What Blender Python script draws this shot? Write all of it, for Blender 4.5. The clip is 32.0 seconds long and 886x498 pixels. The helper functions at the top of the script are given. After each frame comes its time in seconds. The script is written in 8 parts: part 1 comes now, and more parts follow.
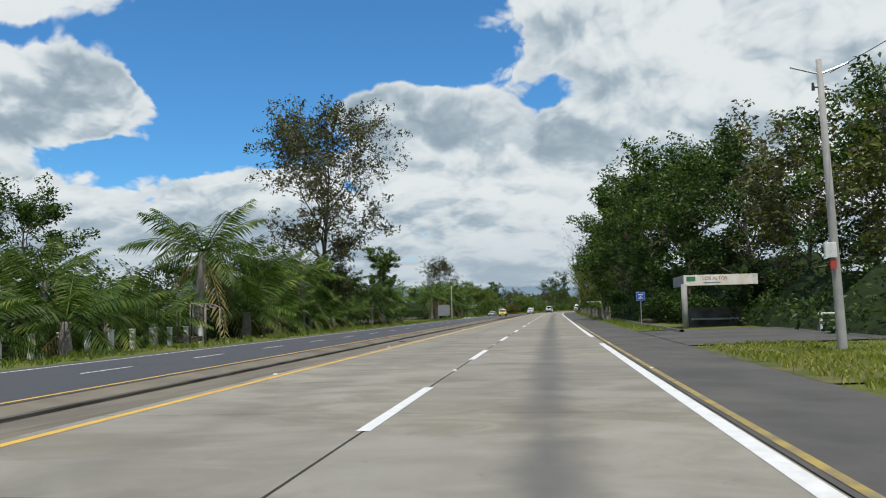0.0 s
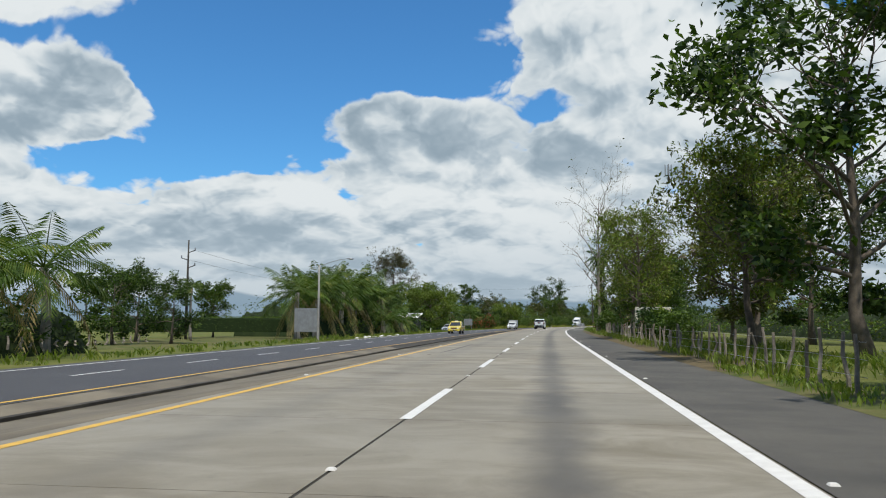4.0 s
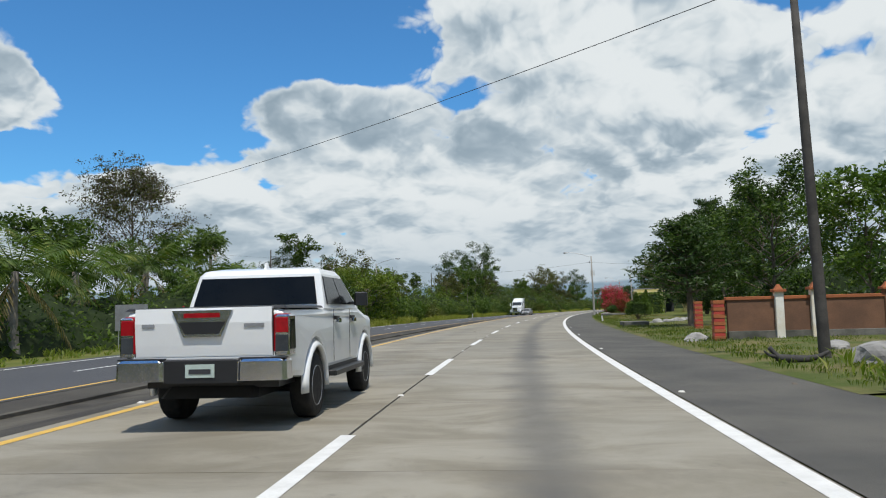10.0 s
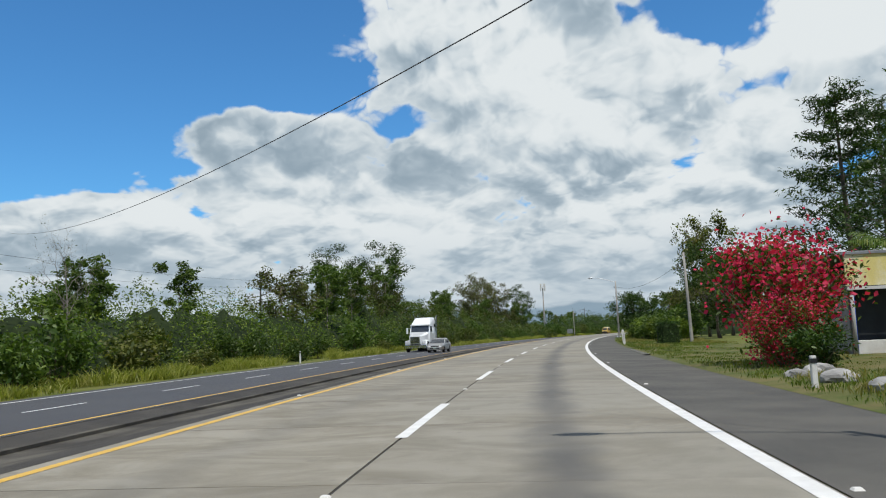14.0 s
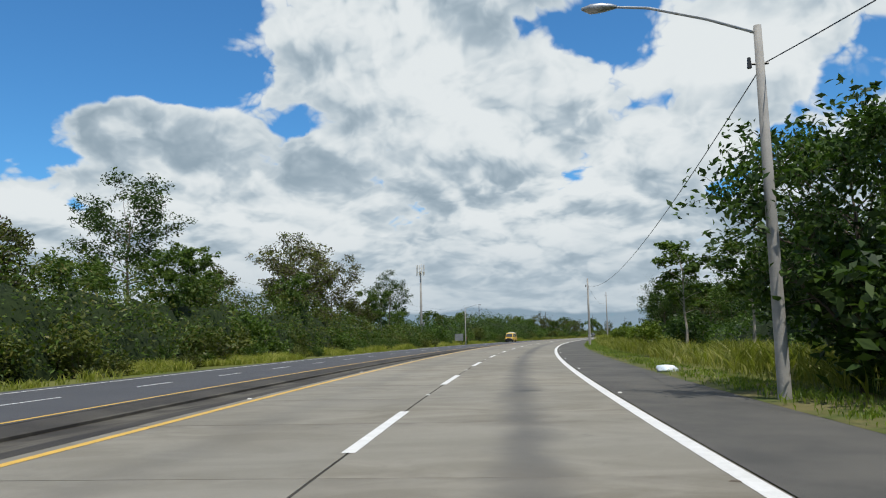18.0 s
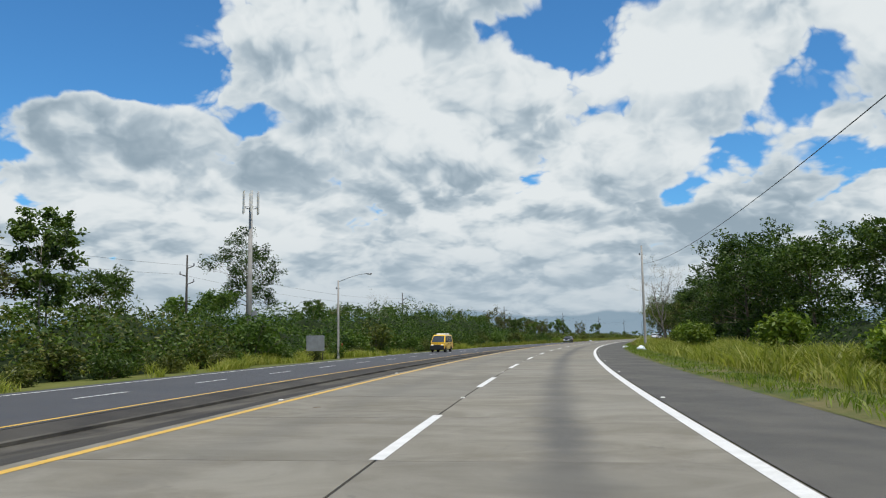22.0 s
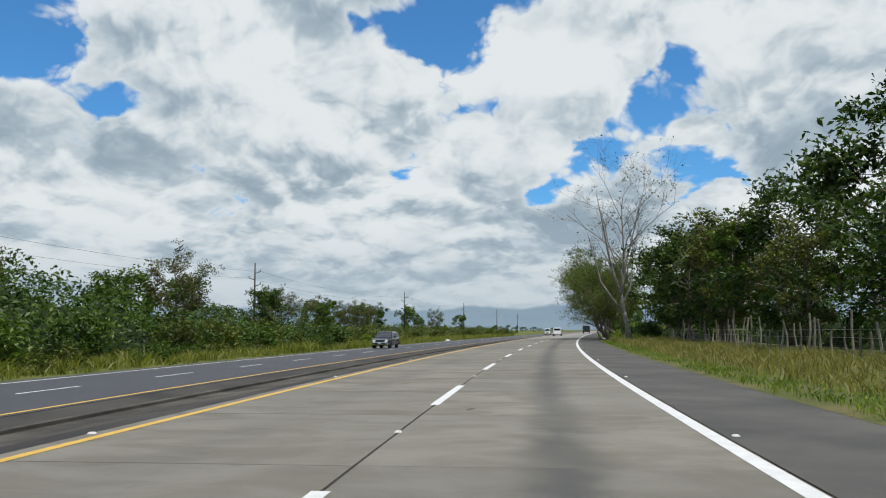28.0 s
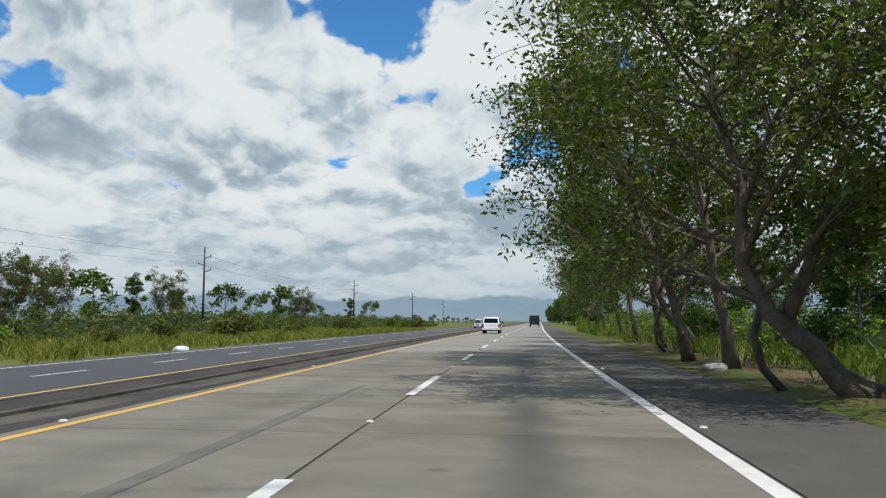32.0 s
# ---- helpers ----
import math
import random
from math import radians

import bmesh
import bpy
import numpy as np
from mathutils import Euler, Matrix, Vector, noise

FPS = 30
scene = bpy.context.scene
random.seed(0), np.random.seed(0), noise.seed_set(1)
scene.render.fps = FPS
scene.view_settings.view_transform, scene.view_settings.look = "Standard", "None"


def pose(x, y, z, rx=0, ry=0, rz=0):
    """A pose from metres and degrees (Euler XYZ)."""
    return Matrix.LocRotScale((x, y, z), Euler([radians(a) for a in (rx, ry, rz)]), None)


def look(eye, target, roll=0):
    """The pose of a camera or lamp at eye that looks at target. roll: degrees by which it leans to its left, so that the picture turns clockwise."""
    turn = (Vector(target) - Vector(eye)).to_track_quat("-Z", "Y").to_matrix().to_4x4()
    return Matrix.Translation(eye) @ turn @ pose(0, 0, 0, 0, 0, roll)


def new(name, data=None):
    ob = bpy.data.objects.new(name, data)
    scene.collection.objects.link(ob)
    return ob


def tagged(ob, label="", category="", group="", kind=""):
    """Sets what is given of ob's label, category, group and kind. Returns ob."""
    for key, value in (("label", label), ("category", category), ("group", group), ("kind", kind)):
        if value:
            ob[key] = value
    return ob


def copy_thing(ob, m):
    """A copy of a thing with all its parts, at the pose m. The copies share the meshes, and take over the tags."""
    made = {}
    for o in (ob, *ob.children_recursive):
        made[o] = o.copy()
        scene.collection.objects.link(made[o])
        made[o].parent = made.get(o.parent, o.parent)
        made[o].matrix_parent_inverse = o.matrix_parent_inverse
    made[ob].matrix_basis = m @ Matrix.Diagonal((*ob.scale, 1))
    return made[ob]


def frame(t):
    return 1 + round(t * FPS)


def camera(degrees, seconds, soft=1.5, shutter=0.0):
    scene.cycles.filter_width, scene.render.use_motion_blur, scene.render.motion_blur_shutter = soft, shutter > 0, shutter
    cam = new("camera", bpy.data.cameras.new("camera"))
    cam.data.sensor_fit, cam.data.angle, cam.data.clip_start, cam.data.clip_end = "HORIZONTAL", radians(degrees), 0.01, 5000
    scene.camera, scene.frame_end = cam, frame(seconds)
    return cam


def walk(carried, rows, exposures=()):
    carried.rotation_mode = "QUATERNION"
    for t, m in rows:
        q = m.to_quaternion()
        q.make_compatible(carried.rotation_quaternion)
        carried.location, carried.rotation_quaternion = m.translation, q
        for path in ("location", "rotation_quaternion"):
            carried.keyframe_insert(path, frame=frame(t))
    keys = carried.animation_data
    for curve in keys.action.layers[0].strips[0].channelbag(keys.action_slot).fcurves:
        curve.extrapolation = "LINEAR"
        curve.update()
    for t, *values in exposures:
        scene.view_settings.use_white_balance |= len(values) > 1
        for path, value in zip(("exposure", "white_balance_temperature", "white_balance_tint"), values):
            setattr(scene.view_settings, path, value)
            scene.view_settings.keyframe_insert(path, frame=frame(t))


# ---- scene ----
# ---- camera and its drive ----
EYE = 1.262
# seconds, x, y, heading to the right, tilt up, lean to the right
DRIVE = (
    (0.0, 2.00, -8.40, -7.41, 4.47, 1.34),
    (0.5, 1.95, 3.29, -6.88, 4.43, 1.29),
    (1.0, 1.93, 15.05, -6.36, 3.80, 1.45),
    (1.5, 1.89, 26.64, -7.74, 4.39, 0.94),
    (2.0, 1.87, 38.28, -6.81, 3.90, 1.09),
    (2.5, 1.97, 50.08, -6.60, 4.08, 0.65),
    (4.5, 2.43, 97.40, -7.01, 5.40, -0.36),
    (5.0, 2.56, 109.04, -6.03, 5.39, 0.48),
    (5.5, 2.76, 120.70, -4.59, 4.33, 0.93),
    (6.0, 2.97, 132.38, -4.28, 3.95, 1.37),
    (6.5, 3.14, 143.86, -4.67, 4.96, 0.91),
    (7.0, 3.34, 155.31, -6.82, 6.74, 0.93),
    (7.5, 3.46, 166.83, -4.97, 5.14, 0.55),
    (8.0, 3.62, 178.38, -8.00, 6.93, 0.67),
    (8.5, 3.88, 190.01, -12.56, 8.82, 0.35),
    (9.0, 4.22, 201.61, -8.94, 7.36, 1.77),
    (9.5, 4.58, 213.09, -0.33, 2.83, 2.67),
    (10.0, 5.05, 224.51, -1.47, 4.34, 1.45),
    (10.5, 5.73, 235.86, -0.61, 4.23, 2.24),
    (11.0, 6.54, 247.16, 0.71, 3.40, 2.09),
    (11.5, 7.53, 258.44, -0.56, 4.83, 2.02),
    (12.0, 8.67, 269.64, 1.49, 4.53, 2.36),
    (12.5, 9.96, 280.70, 2.78, 4.41, 2.54),
    (13.0, 11.39, 291.70, 3.42, 5.19, 2.85),
    (13.5, 12.87, 302.53, 3.07, 6.13, 2.27),
    (15.5, 19.98, 344.49, 5.80, 6.18, 1.81),
    (16.0, 22.10, 354.91, 7.33, 6.03, 1.68),
    (16.5, 24.43, 365.32, 7.77, 5.97, 2.32),
    (17.0, 26.91, 375.73, 7.96, 5.91, 2.26),
    (17.5, 29.49, 386.01, 10.70, 5.03, 1.95),
    (18.0, 32.20, 396.25, 11.02, 6.25, 1.19),
    (18.5, 35.00, 406.57, 10.22, 7.82, 0.52),
    (19.0, 37.91, 416.82, 11.06, 6.83, 1.05),
    (19.5, 40.90, 426.86, 10.65, 7.68, 0.03),
    (20.0, 43.99, 436.81, 11.54, 6.52, -0.19),
    (20.5, 47.26, 446.73, 12.88, 5.69, 0.26),
    (21.0, 50.67, 456.65, 14.14, 5.26, 0.14),
    (21.5, 54.25, 466.61, 13.43, 6.44, 0.09),
    (22.0, 57.96, 476.50, 14.11, 6.37, 0.80),
    (22.5, 61.60, 486.21, 15.25, 5.80, 0.36),
    (23.0, 65.36, 495.88, 15.84, 5.48, -0.09),
    (23.5, 69.31, 505.71, 16.22, 5.26, -0.22),
    (24.0, 73.41, 515.55, 16.88, 5.13, -0.84),
    (24.5, 77.77, 525.24, 18.11, 5.23, -0.27),
    (25.0, 82.25, 534.88, 18.93, 5.94, -0.31),
    (25.5, 86.98, 544.40, 20.43, 5.90, 0.68),
    (26.0, 91.83, 553.86, 20.85, 5.84, 2.10),
    (26.5, 96.58, 563.32, 22.37, 5.34, 2.24),
    (28.5, 116.68, 600.32, 23.95, 6.04, -0.06),
    (29.0, 122.10, 609.58, 24.49, 6.09, -0.06),
    (29.5, 127.48, 618.28, 25.60, 5.46, 0.75),
    (30.0, 132.88, 626.83, 26.02, 5.09, 1.49),
    (30.5, 138.61, 635.82, 27.68, 4.45, 0.64),
    (31.0, 144.44, 644.81, 27.29, 5.60, 0.63),
    (31.5, 149.98, 653.46, 27.37, 5.62, 0.32),
    (32.0, 155.70, 662.26, 28.24, 5.17, -0.21),
)


def view(x, y, yaw, pitch, lean):
    a, b = radians(yaw), radians(pitch)
    eye = Vector((x, y, EYE))
    return look(eye, eye + Vector((math.sin(a) * math.cos(b), math.cos(a) * math.cos(b), math.sin(b))), -lean)


cam = camera(58.40, 32.0, 1.1)
walk(cam, [(t, view(*r)) for t, *r in DRIVE])

# ---- the road's line: curvature in 1/km at every 60 m, from 60 m behind the start ----
BEND = np.array((0.077, 0.248, 0.004, 0.050, 0.442, 1.141, 1.199, 1.219, 1.146, 1.260, 1.124, 1.285, 0.757, 0.316, 0.171, 0.016, 0.001, 0.000, 0, 0, 0, 0, 0, 0, 0, 0, 0, 0, 0, 0)) * 1e-3
ST = np.arange(-60.0, 1740.0, 2.0)
_k = np.interp(ST, -60 + 60 * np.arange(len(BEND)), BEND)
TH = np.concatenate([[0], np.cumsum(_k[1:] + _k[:-1])])
TH = TH - TH[30]
_sx, _cy = np.sin(TH), np.cos(TH)
RX = np.concatenate([[0], np.cumsum(_sx[1:] + _sx[:-1])])
RY = np.concatenate([[0], np.cumsum(_cy[1:] + _cy[:-1])])
RX, RY = RX - RX[30], RY - RY[30]


def turn(s):
    return float(np.interp(s, ST, TH))


def P(s, u, z=0.0):
    """The place s metres along the road, u to the right of the lane line."""
    s0 = min(max(s, -60.0), 1738.0)
    th = float(np.interp(s0, ST, TH))
    x, y = float(np.interp(s0, ST, RX)), float(np.interp(s0, ST, RY))
    d = s - s0
    return Vector((x + d * math.sin(th) + u * math.cos(th), y + d * math.cos(th) - u * math.sin(th), z))


def at_road(s, u, z=0.0, spin=0.0):
    """A pose on the ground, its y axis along the road, turned left by spin degrees."""
    return Matrix.Translation(P(s, u, z)) @ Matrix.Rotation(radians(spin) - turn(s), 4, "Z")

# ---- sky, sun ----
SUN_EL, SUN_AZ = 66.0, 168.0      # height; heading from the start's view, to the right
sun = new("sun", bpy.data.lights.new("sun", "SUN"))
sun.data.energy, sun.data.angle, sun.data.color = 4.4, radians(0.55), (1.0, 0.96, 0.88)
_d = Vector((math.sin(radians(SUN_AZ)) * math.cos(radians(SUN_EL)), math.cos(radians(SUN_AZ)) * math.cos(radians(SUN_EL)), math.sin(radians(SUN_EL))))
sun.rotation_mode = "QUATERNION"
sun.rotation_quaternion = _d.to_track_quat("Z", "Y")
scene.view_settings.exposure = 0.0


class Nodes:
    """Short hand for building node trees."""

    def __init__(self, tree):
        self.t = tree
        tree.nodes.clear()

    def n(self, kind, **sets):
        node = self.t.nodes.new(kind)
        for k, v in sets.items():
            if k == "op":
                node.operation = v
            elif k == "blend":
                node.blend_type = v
            elif k == "data":
                node.data_type = v
            elif k == "dims":
                node.noise_dimensions = v
        return node

    def put(self, socket, v):
        if isinstance(v, bpy.types.NodeSocket):
            self.t.links.new(v, socket)
        else:
            socket.default_value = v

    def m(self, op, a, b=0.0, c=0.0, clamp=False):
        node = self.n("ShaderNodeMath", op=op)
        node.use_clamp = clamp
        for i, v in enumerate((a, b, c)):
            self.put(node.inputs[i], v)
        return node.outputs[0]

    def v(self, op, a, b=(0, 0, 0)):
        node = self.n("ShaderNodeVectorMath", op=op)
        self.put(node.inputs[0], a)
        self.put(node.inputs[1], b)
        return node.outputs["Value"] if op in ("DOT_PRODUCT", "LENGTH", "DISTANCE") else node.outputs[0]

    def step(self, x, a, b, lo=0.0, hi=1.0):
        node = self.n("ShaderNodeMapRange")
        node.interpolation_type = "SMOOTHSTEP"
        for i, v in enumerate((x, a, b, lo, hi)):
            self.put(node.inputs[i], v)
        return node.outputs[0]

    def mix(self, f, a, b, blend="MIX"):
        node = self.n("ShaderNodeMix", data="RGBA", blend=blend)
        self.put(node.inputs[0], f)
        self.put(node.inputs[6], a)
        self.put(node.inputs[7], b)
        return node.outputs[2]

    def noise(self, vec, scale, detail=4.0, rough=0.55, dist=0.0):
        node = self.n("ShaderNodeTexNoise")
        if vec is not None:
            self.put(node.inputs["Vector"], vec)
        for k, v in (("Scale", scale), ("Detail", detail), ("Roughness", rough), ("Distortion", dist)):
            self.put(node.inputs[k], v)
        return node.outputs[0]


def build_sky():
    world = bpy.data.worlds.new("sky")
    scene.world = world
    world.use_nodes = True
    g = Nodes(world.node_tree)
    way = g.n("ShaderNodeTexCoord").outputs["Generated"]
    sep = g.n("ShaderNodeSeparateXYZ")
    g.put(sep.inputs[0], way)
    x, y, z = sep.outputs
    az = g.m("MULTIPLY", g.m("ARCTAN2", x, y), 57.2958)
    el = g.m("MULTIPLY", g.m("ARCSINE", g.m("MAXIMUM", g.m("MINIMUM", z, 1.0), -1.0)), 57.2958)
    pos = g.n("ShaderNodeCombineXYZ")
    g.put(pos.inputs[0], az)
    g.put(pos.inputs[1], el)
    pos = pos.outputs[0]
    # the clouds' own space: heaps grow flatter and closer towards the horizon, seamless round the compass
    tall = g.m("MULTIPLY", g.m("LOGARITHM", g.m("ADD", g.m("MAXIMUM", z, 0.0), 0.11), math.e), 0.50)
    heap = g.n("ShaderNodeCombineXYZ")
    for i, v in enumerate((x, y, tall)):
        g.put(heap.inputs[i], v)
    heap = heap.outputs[0]
    # blue gaps (heading, height, half width, half height, depth) between the clouds, and lone puffs in them
    gaps = ((-15.5, 20.5, 9.5, 4.6, 1.7), (-22, 27, 16, 5, 1.6), (-24, 15.2, 6.0, 3.6, 1.6), (-28.5, 10.8, 5.5, 1.3, 1.1), (-19.5, 13.0, 3.5, 1.4, 1.0),
            (-34, 18.2, 4.5, 1.4, 1.0), (-14.5, 12.2, 2.4, .7, .75), (1.2, 15.7, 1.7, 1.0, .70), (-7.0, 17.2, 3.0, 1.8, 0.9),
            (21.8, 21.2, 4.2, 1.7, 1.05), (28, 24.3, 7, 1.7, 1.0), (42.0, 18.0, 2.0, 2.4, .88), (38.2, 14.6, 1.8, 1.8, .85), (35.4, 11.9, 2.2, 1.1, .85), (30.8, 9.6, 1.9, 1.3, .85), (40.5, 11.2, 2.4, .9, .8))
    puffs = ((-33.0, 14.5, 4.8, 2.3, 2.4), (-19.3, 22.0, 1.7, 1.1, 1.3), (-37, 21.5, 3.2, 1.8, 1.2), (-10.0, 14.4, 4.6, 1.5, 1.0), (9, 22.5, 6, 3, 0.7), (18, 15, 6, 3, 0.4), (17, 11, 6, 2.5, 0.55))
    wob = g.n("ShaderNodeTexNoise")
    g.put(wob.inputs["Vector"], heap)
    wob.inputs["Scale"].default_value = 11.0
    wob.inputs["Detail"].default_value = 5.0
    pos = g.v("ADD", pos, g.v("MULTIPLY", g.v("SUBTRACT", wob.outputs["Color"], (0.5, 0.5, 0.5)), (5.5, 3.6, 0)))
    cover = None
    for rows, sign in ((gaps, -1.0), (puffs, 1.0)):
        for a, e, w, h, k in rows:
            q = g.v("MULTIPLY", g.v("SUBTRACT", pos, (a, e, 0)), (1 / w, 1 / h, 0))
            soft = g.step(g.v("LENGTH", q), 2.0, 0.0, 0.0, k * sign * 2.1)
            cover = soft if cover is None else g.m("ADD", cover, soft)
    # away from the view, scattered cumulus
    away = g.step(g.m("ABSOLUTE", g.m("SUBTRACT", az, 6.0)), 70, 100, 0.0, 0.9)
    cover = g.m("SUBTRACT", g.m("ADD", cover, 1.86), away)
    cover = g.m("ADD", cover, g.step(el, 12, 4, 0, 0.9))
    cover = g.m("SUBTRACT", cover, g.step(el, 27, 45, 0, 1.0))

    def heads(p, scale, detail):
        """Rounded cauliflower heads, in several sizes."""
        node = g.n("ShaderNodeTexVoronoi")
        node.feature = "F1"
        g.put(node.inputs["Vector"], p)
        for k, v in (("Scale", scale), ("Detail", detail), ("Roughness", 0.52), ("Lacunarity", 2.3)):
            g.put(node.inputs[k], v)
        d = node.outputs["Distance"]
        return g.m("SUBTRACT", 0.60, g.m("MULTIPLY", d, d))

    def bent(p, scale, size, detail=3.0):
        warp = g.n("ShaderNodeTexNoise")
        g.put(warp.inputs["Vector"], p)
        warp.inputs["Scale"].default_value = scale
        warp.inputs["Detail"].default_value = detail
        return g.v("ADD", p, g.v("MULTIPLY", g.v("SUBTRACT", warp.outputs["Color"], (0.5, 0.5, 0.5)), (size, size, size)))

    own = bent(bent(heap, 6.0, 0.07), 24.0, 0.022)
    lifted = g.v("ADD", own, (0.004, -0.008, 0.030))
    knobs = heads(own, 8.0, 3.0)
    bulk = g.noise(own, 3.6, 3.0, 0.5)
    wisp = g.m("SUBTRACT", g.noise(own, 26.0, 6.0, 0.6), 0.5)
    body = g.m("ADD", g.m("MULTIPLY", g.m("SUBTRACT", bulk, 0.5), 1.5), g.m("MULTIPLY", knobs, 1.15))
    body = g.m("ADD", g.m("ADD", body, cover), g.m("MULTIPLY", wisp, 0.5))
    alpha = g.step(body, 0.0, 0.66)
    # undersides lie in shade: thicker cloud stands above them; heads catch the sun
    broad = g.m("SUBTRACT", g.noise(g.v("ADD", own, (0.0, 0.0, 0.10)), 4.2, 2.5, 0.5), g.noise(own, 4.2, 2.5, 0.5))
    close = g.m("SUBTRACT", heads(lifted, 8.0, 3.0), knobs)
    under = g.m("ADD", g.m("MULTIPLY", broad, 2.5), g.m("MULTIPLY", close, 0.62))
    under = g.m("ADD", under, g.m("MULTIPLY", wisp, 0.10))
    thick = g.step(body, 0.3, 1.5)
    shade = g.m("MULTIPLY", g.step(under, -0.48, 0.72), g.m("ADD", 0.35, g.m("MULTIPLY", thick, 0.65)))
    ramp = g.n("ShaderNodeValToRGB")
    for i, (at, c) in enumerate(((0.0, (0.765, 0.81, 0.825)), (0.3, (0.63, 0.695, 0.73)), (0.65, (0.43, 0.515, 0.58)), (1.0, (0.29, 0.375, 0.445)))):
        e = ramp.color_ramp.elements[i] if i < 2 else ramp.color_ramp.elements.new(at)
        e.position, e.color = at, (*c, 1)
    g.put(ramp.inputs[0], shade)
    cloud = ramp.outputs[0]
    cloud = g.mix(g.step(el, 9.0, 1.0, 0.0, 0.62), cloud, (0.42, 0.51, 0.585, 1))
    sky = g.n("ShaderNodeTexSky")
    sky.sky_type = "NISHITA"
    sky.sun_disc = False
    sky.sun_elevation, sky.sun_rotation = radians(SUN_EL), radians(SUN_AZ)
    sky.air_density, sky.dust_density, sky.ozone_density = 1.0, 0.3, 2.5
    blue = g.mix(1.0, sky.outputs[0], (0.050, 0.105, 0.142, 1), "MULTIPLY")
    total = g.mix(alpha, blue, cloud)
    # hazy hills far beyond the plain
    along = g.n("ShaderNodeCombineXYZ")
    g.put(along.inputs[0], g.m("MULTIPLY", az, 0.11))
    ridge = g.m("ADD", 0.3, g.m("MULTIPLY", g.noise(along.outputs[0], 1.0, 4.0, 0.5), 2.6))
    total = g.mix(g.step(g.m("SUBTRACT", el, ridge), 0.18, -0.12, 0.0, 0.85), total, (0.215, 0.315, 0.405, 1))
    back = g.n("ShaderNodeBackground")
    g.put(back.inputs[0], total)
    back.inputs[1].default_value = 1.0
    out = g.n("ShaderNodeOutputWorld")
    g.t.links.new(back.outputs[0], out.inputs[0])


build_sky()

# ---- materials ----


def paint(name, base, other=None, scale=3.0, rough=0.6, bump=0.0, fine=40.0, metal=0.0, amount=0.6, vary=0.0, coat=0.0, gloss=0.5):
    """A surface in two tones with broad stains and a fine grain; vary: how far single pieces differ; lacquer (coat) has no grain."""
    g0 = 0.02 if coat else 0.2
    mat = bpy.data.materials.new(name)
    mat.use_nodes = True
    g = Nodes(mat.node_tree)
    coord = g.n("ShaderNodeTexCoord").outputs["Object"]
    broad = g.noise(coord, scale, 5.0, 0.6)
    grain = g.noise(coord, fine, 3.0, 0.6)
    other = other or tuple(c * 0.7 for c in base)
    col = g.mix(g.step(broad, 0.5 - amount * 0.35, 0.5 + amount * 0.35), (*base, 1), (*other, 1))
    col = g.mix(1.0, col, g.mix(grain, (1 - g0, 1 - g0, 1 - g0, 1), (1 + g0, 1 + g0, 1 + g0, 1)), "MULTIPLY")
    if vary:
        info = g.n("ShaderNodeObjectInfo").outputs["Random"]
        k = g.m("ADD", g.m("MULTIPLY", info, 2 * vary), 1 - vary)
        tone = g.n("ShaderNodeCombineXYZ")
        for i in range(3):
            g.put(tone.inputs[i], k)
        col = g.mix(1.0, col, tone.outputs[0], "MULTIPLY")
    b = g.n("ShaderNodeBsdfPrincipled")
    g.put(b.inputs["Base Color"], col)
    g.put(b.inputs["Roughness"], g.m("ADD", rough - 0.08, g.m("MULTIPLY", grain, 0.16)))
    b.inputs["Metallic"].default_value = metal
    b.inputs["Specular IOR Level"].default_value = 0.15 if rough >= 0.85 else gloss
    b.inputs["Coat Weight"].default_value = coat
    if bump:
        bn = g.n("ShaderNodeBump")
        bn.inputs["Strength"].default_value = bump
        bn.inputs["Distance"].default_value = 0.02
        g.put(bn.inputs["Height"], grain)
        g.t.links.new(bn.outputs[0], b.inputs["Normal"])
    out = g.n("ShaderNodeOutputMaterial")
    g.t.links.new(b.outputs[0], out.inputs[0])
    return mat


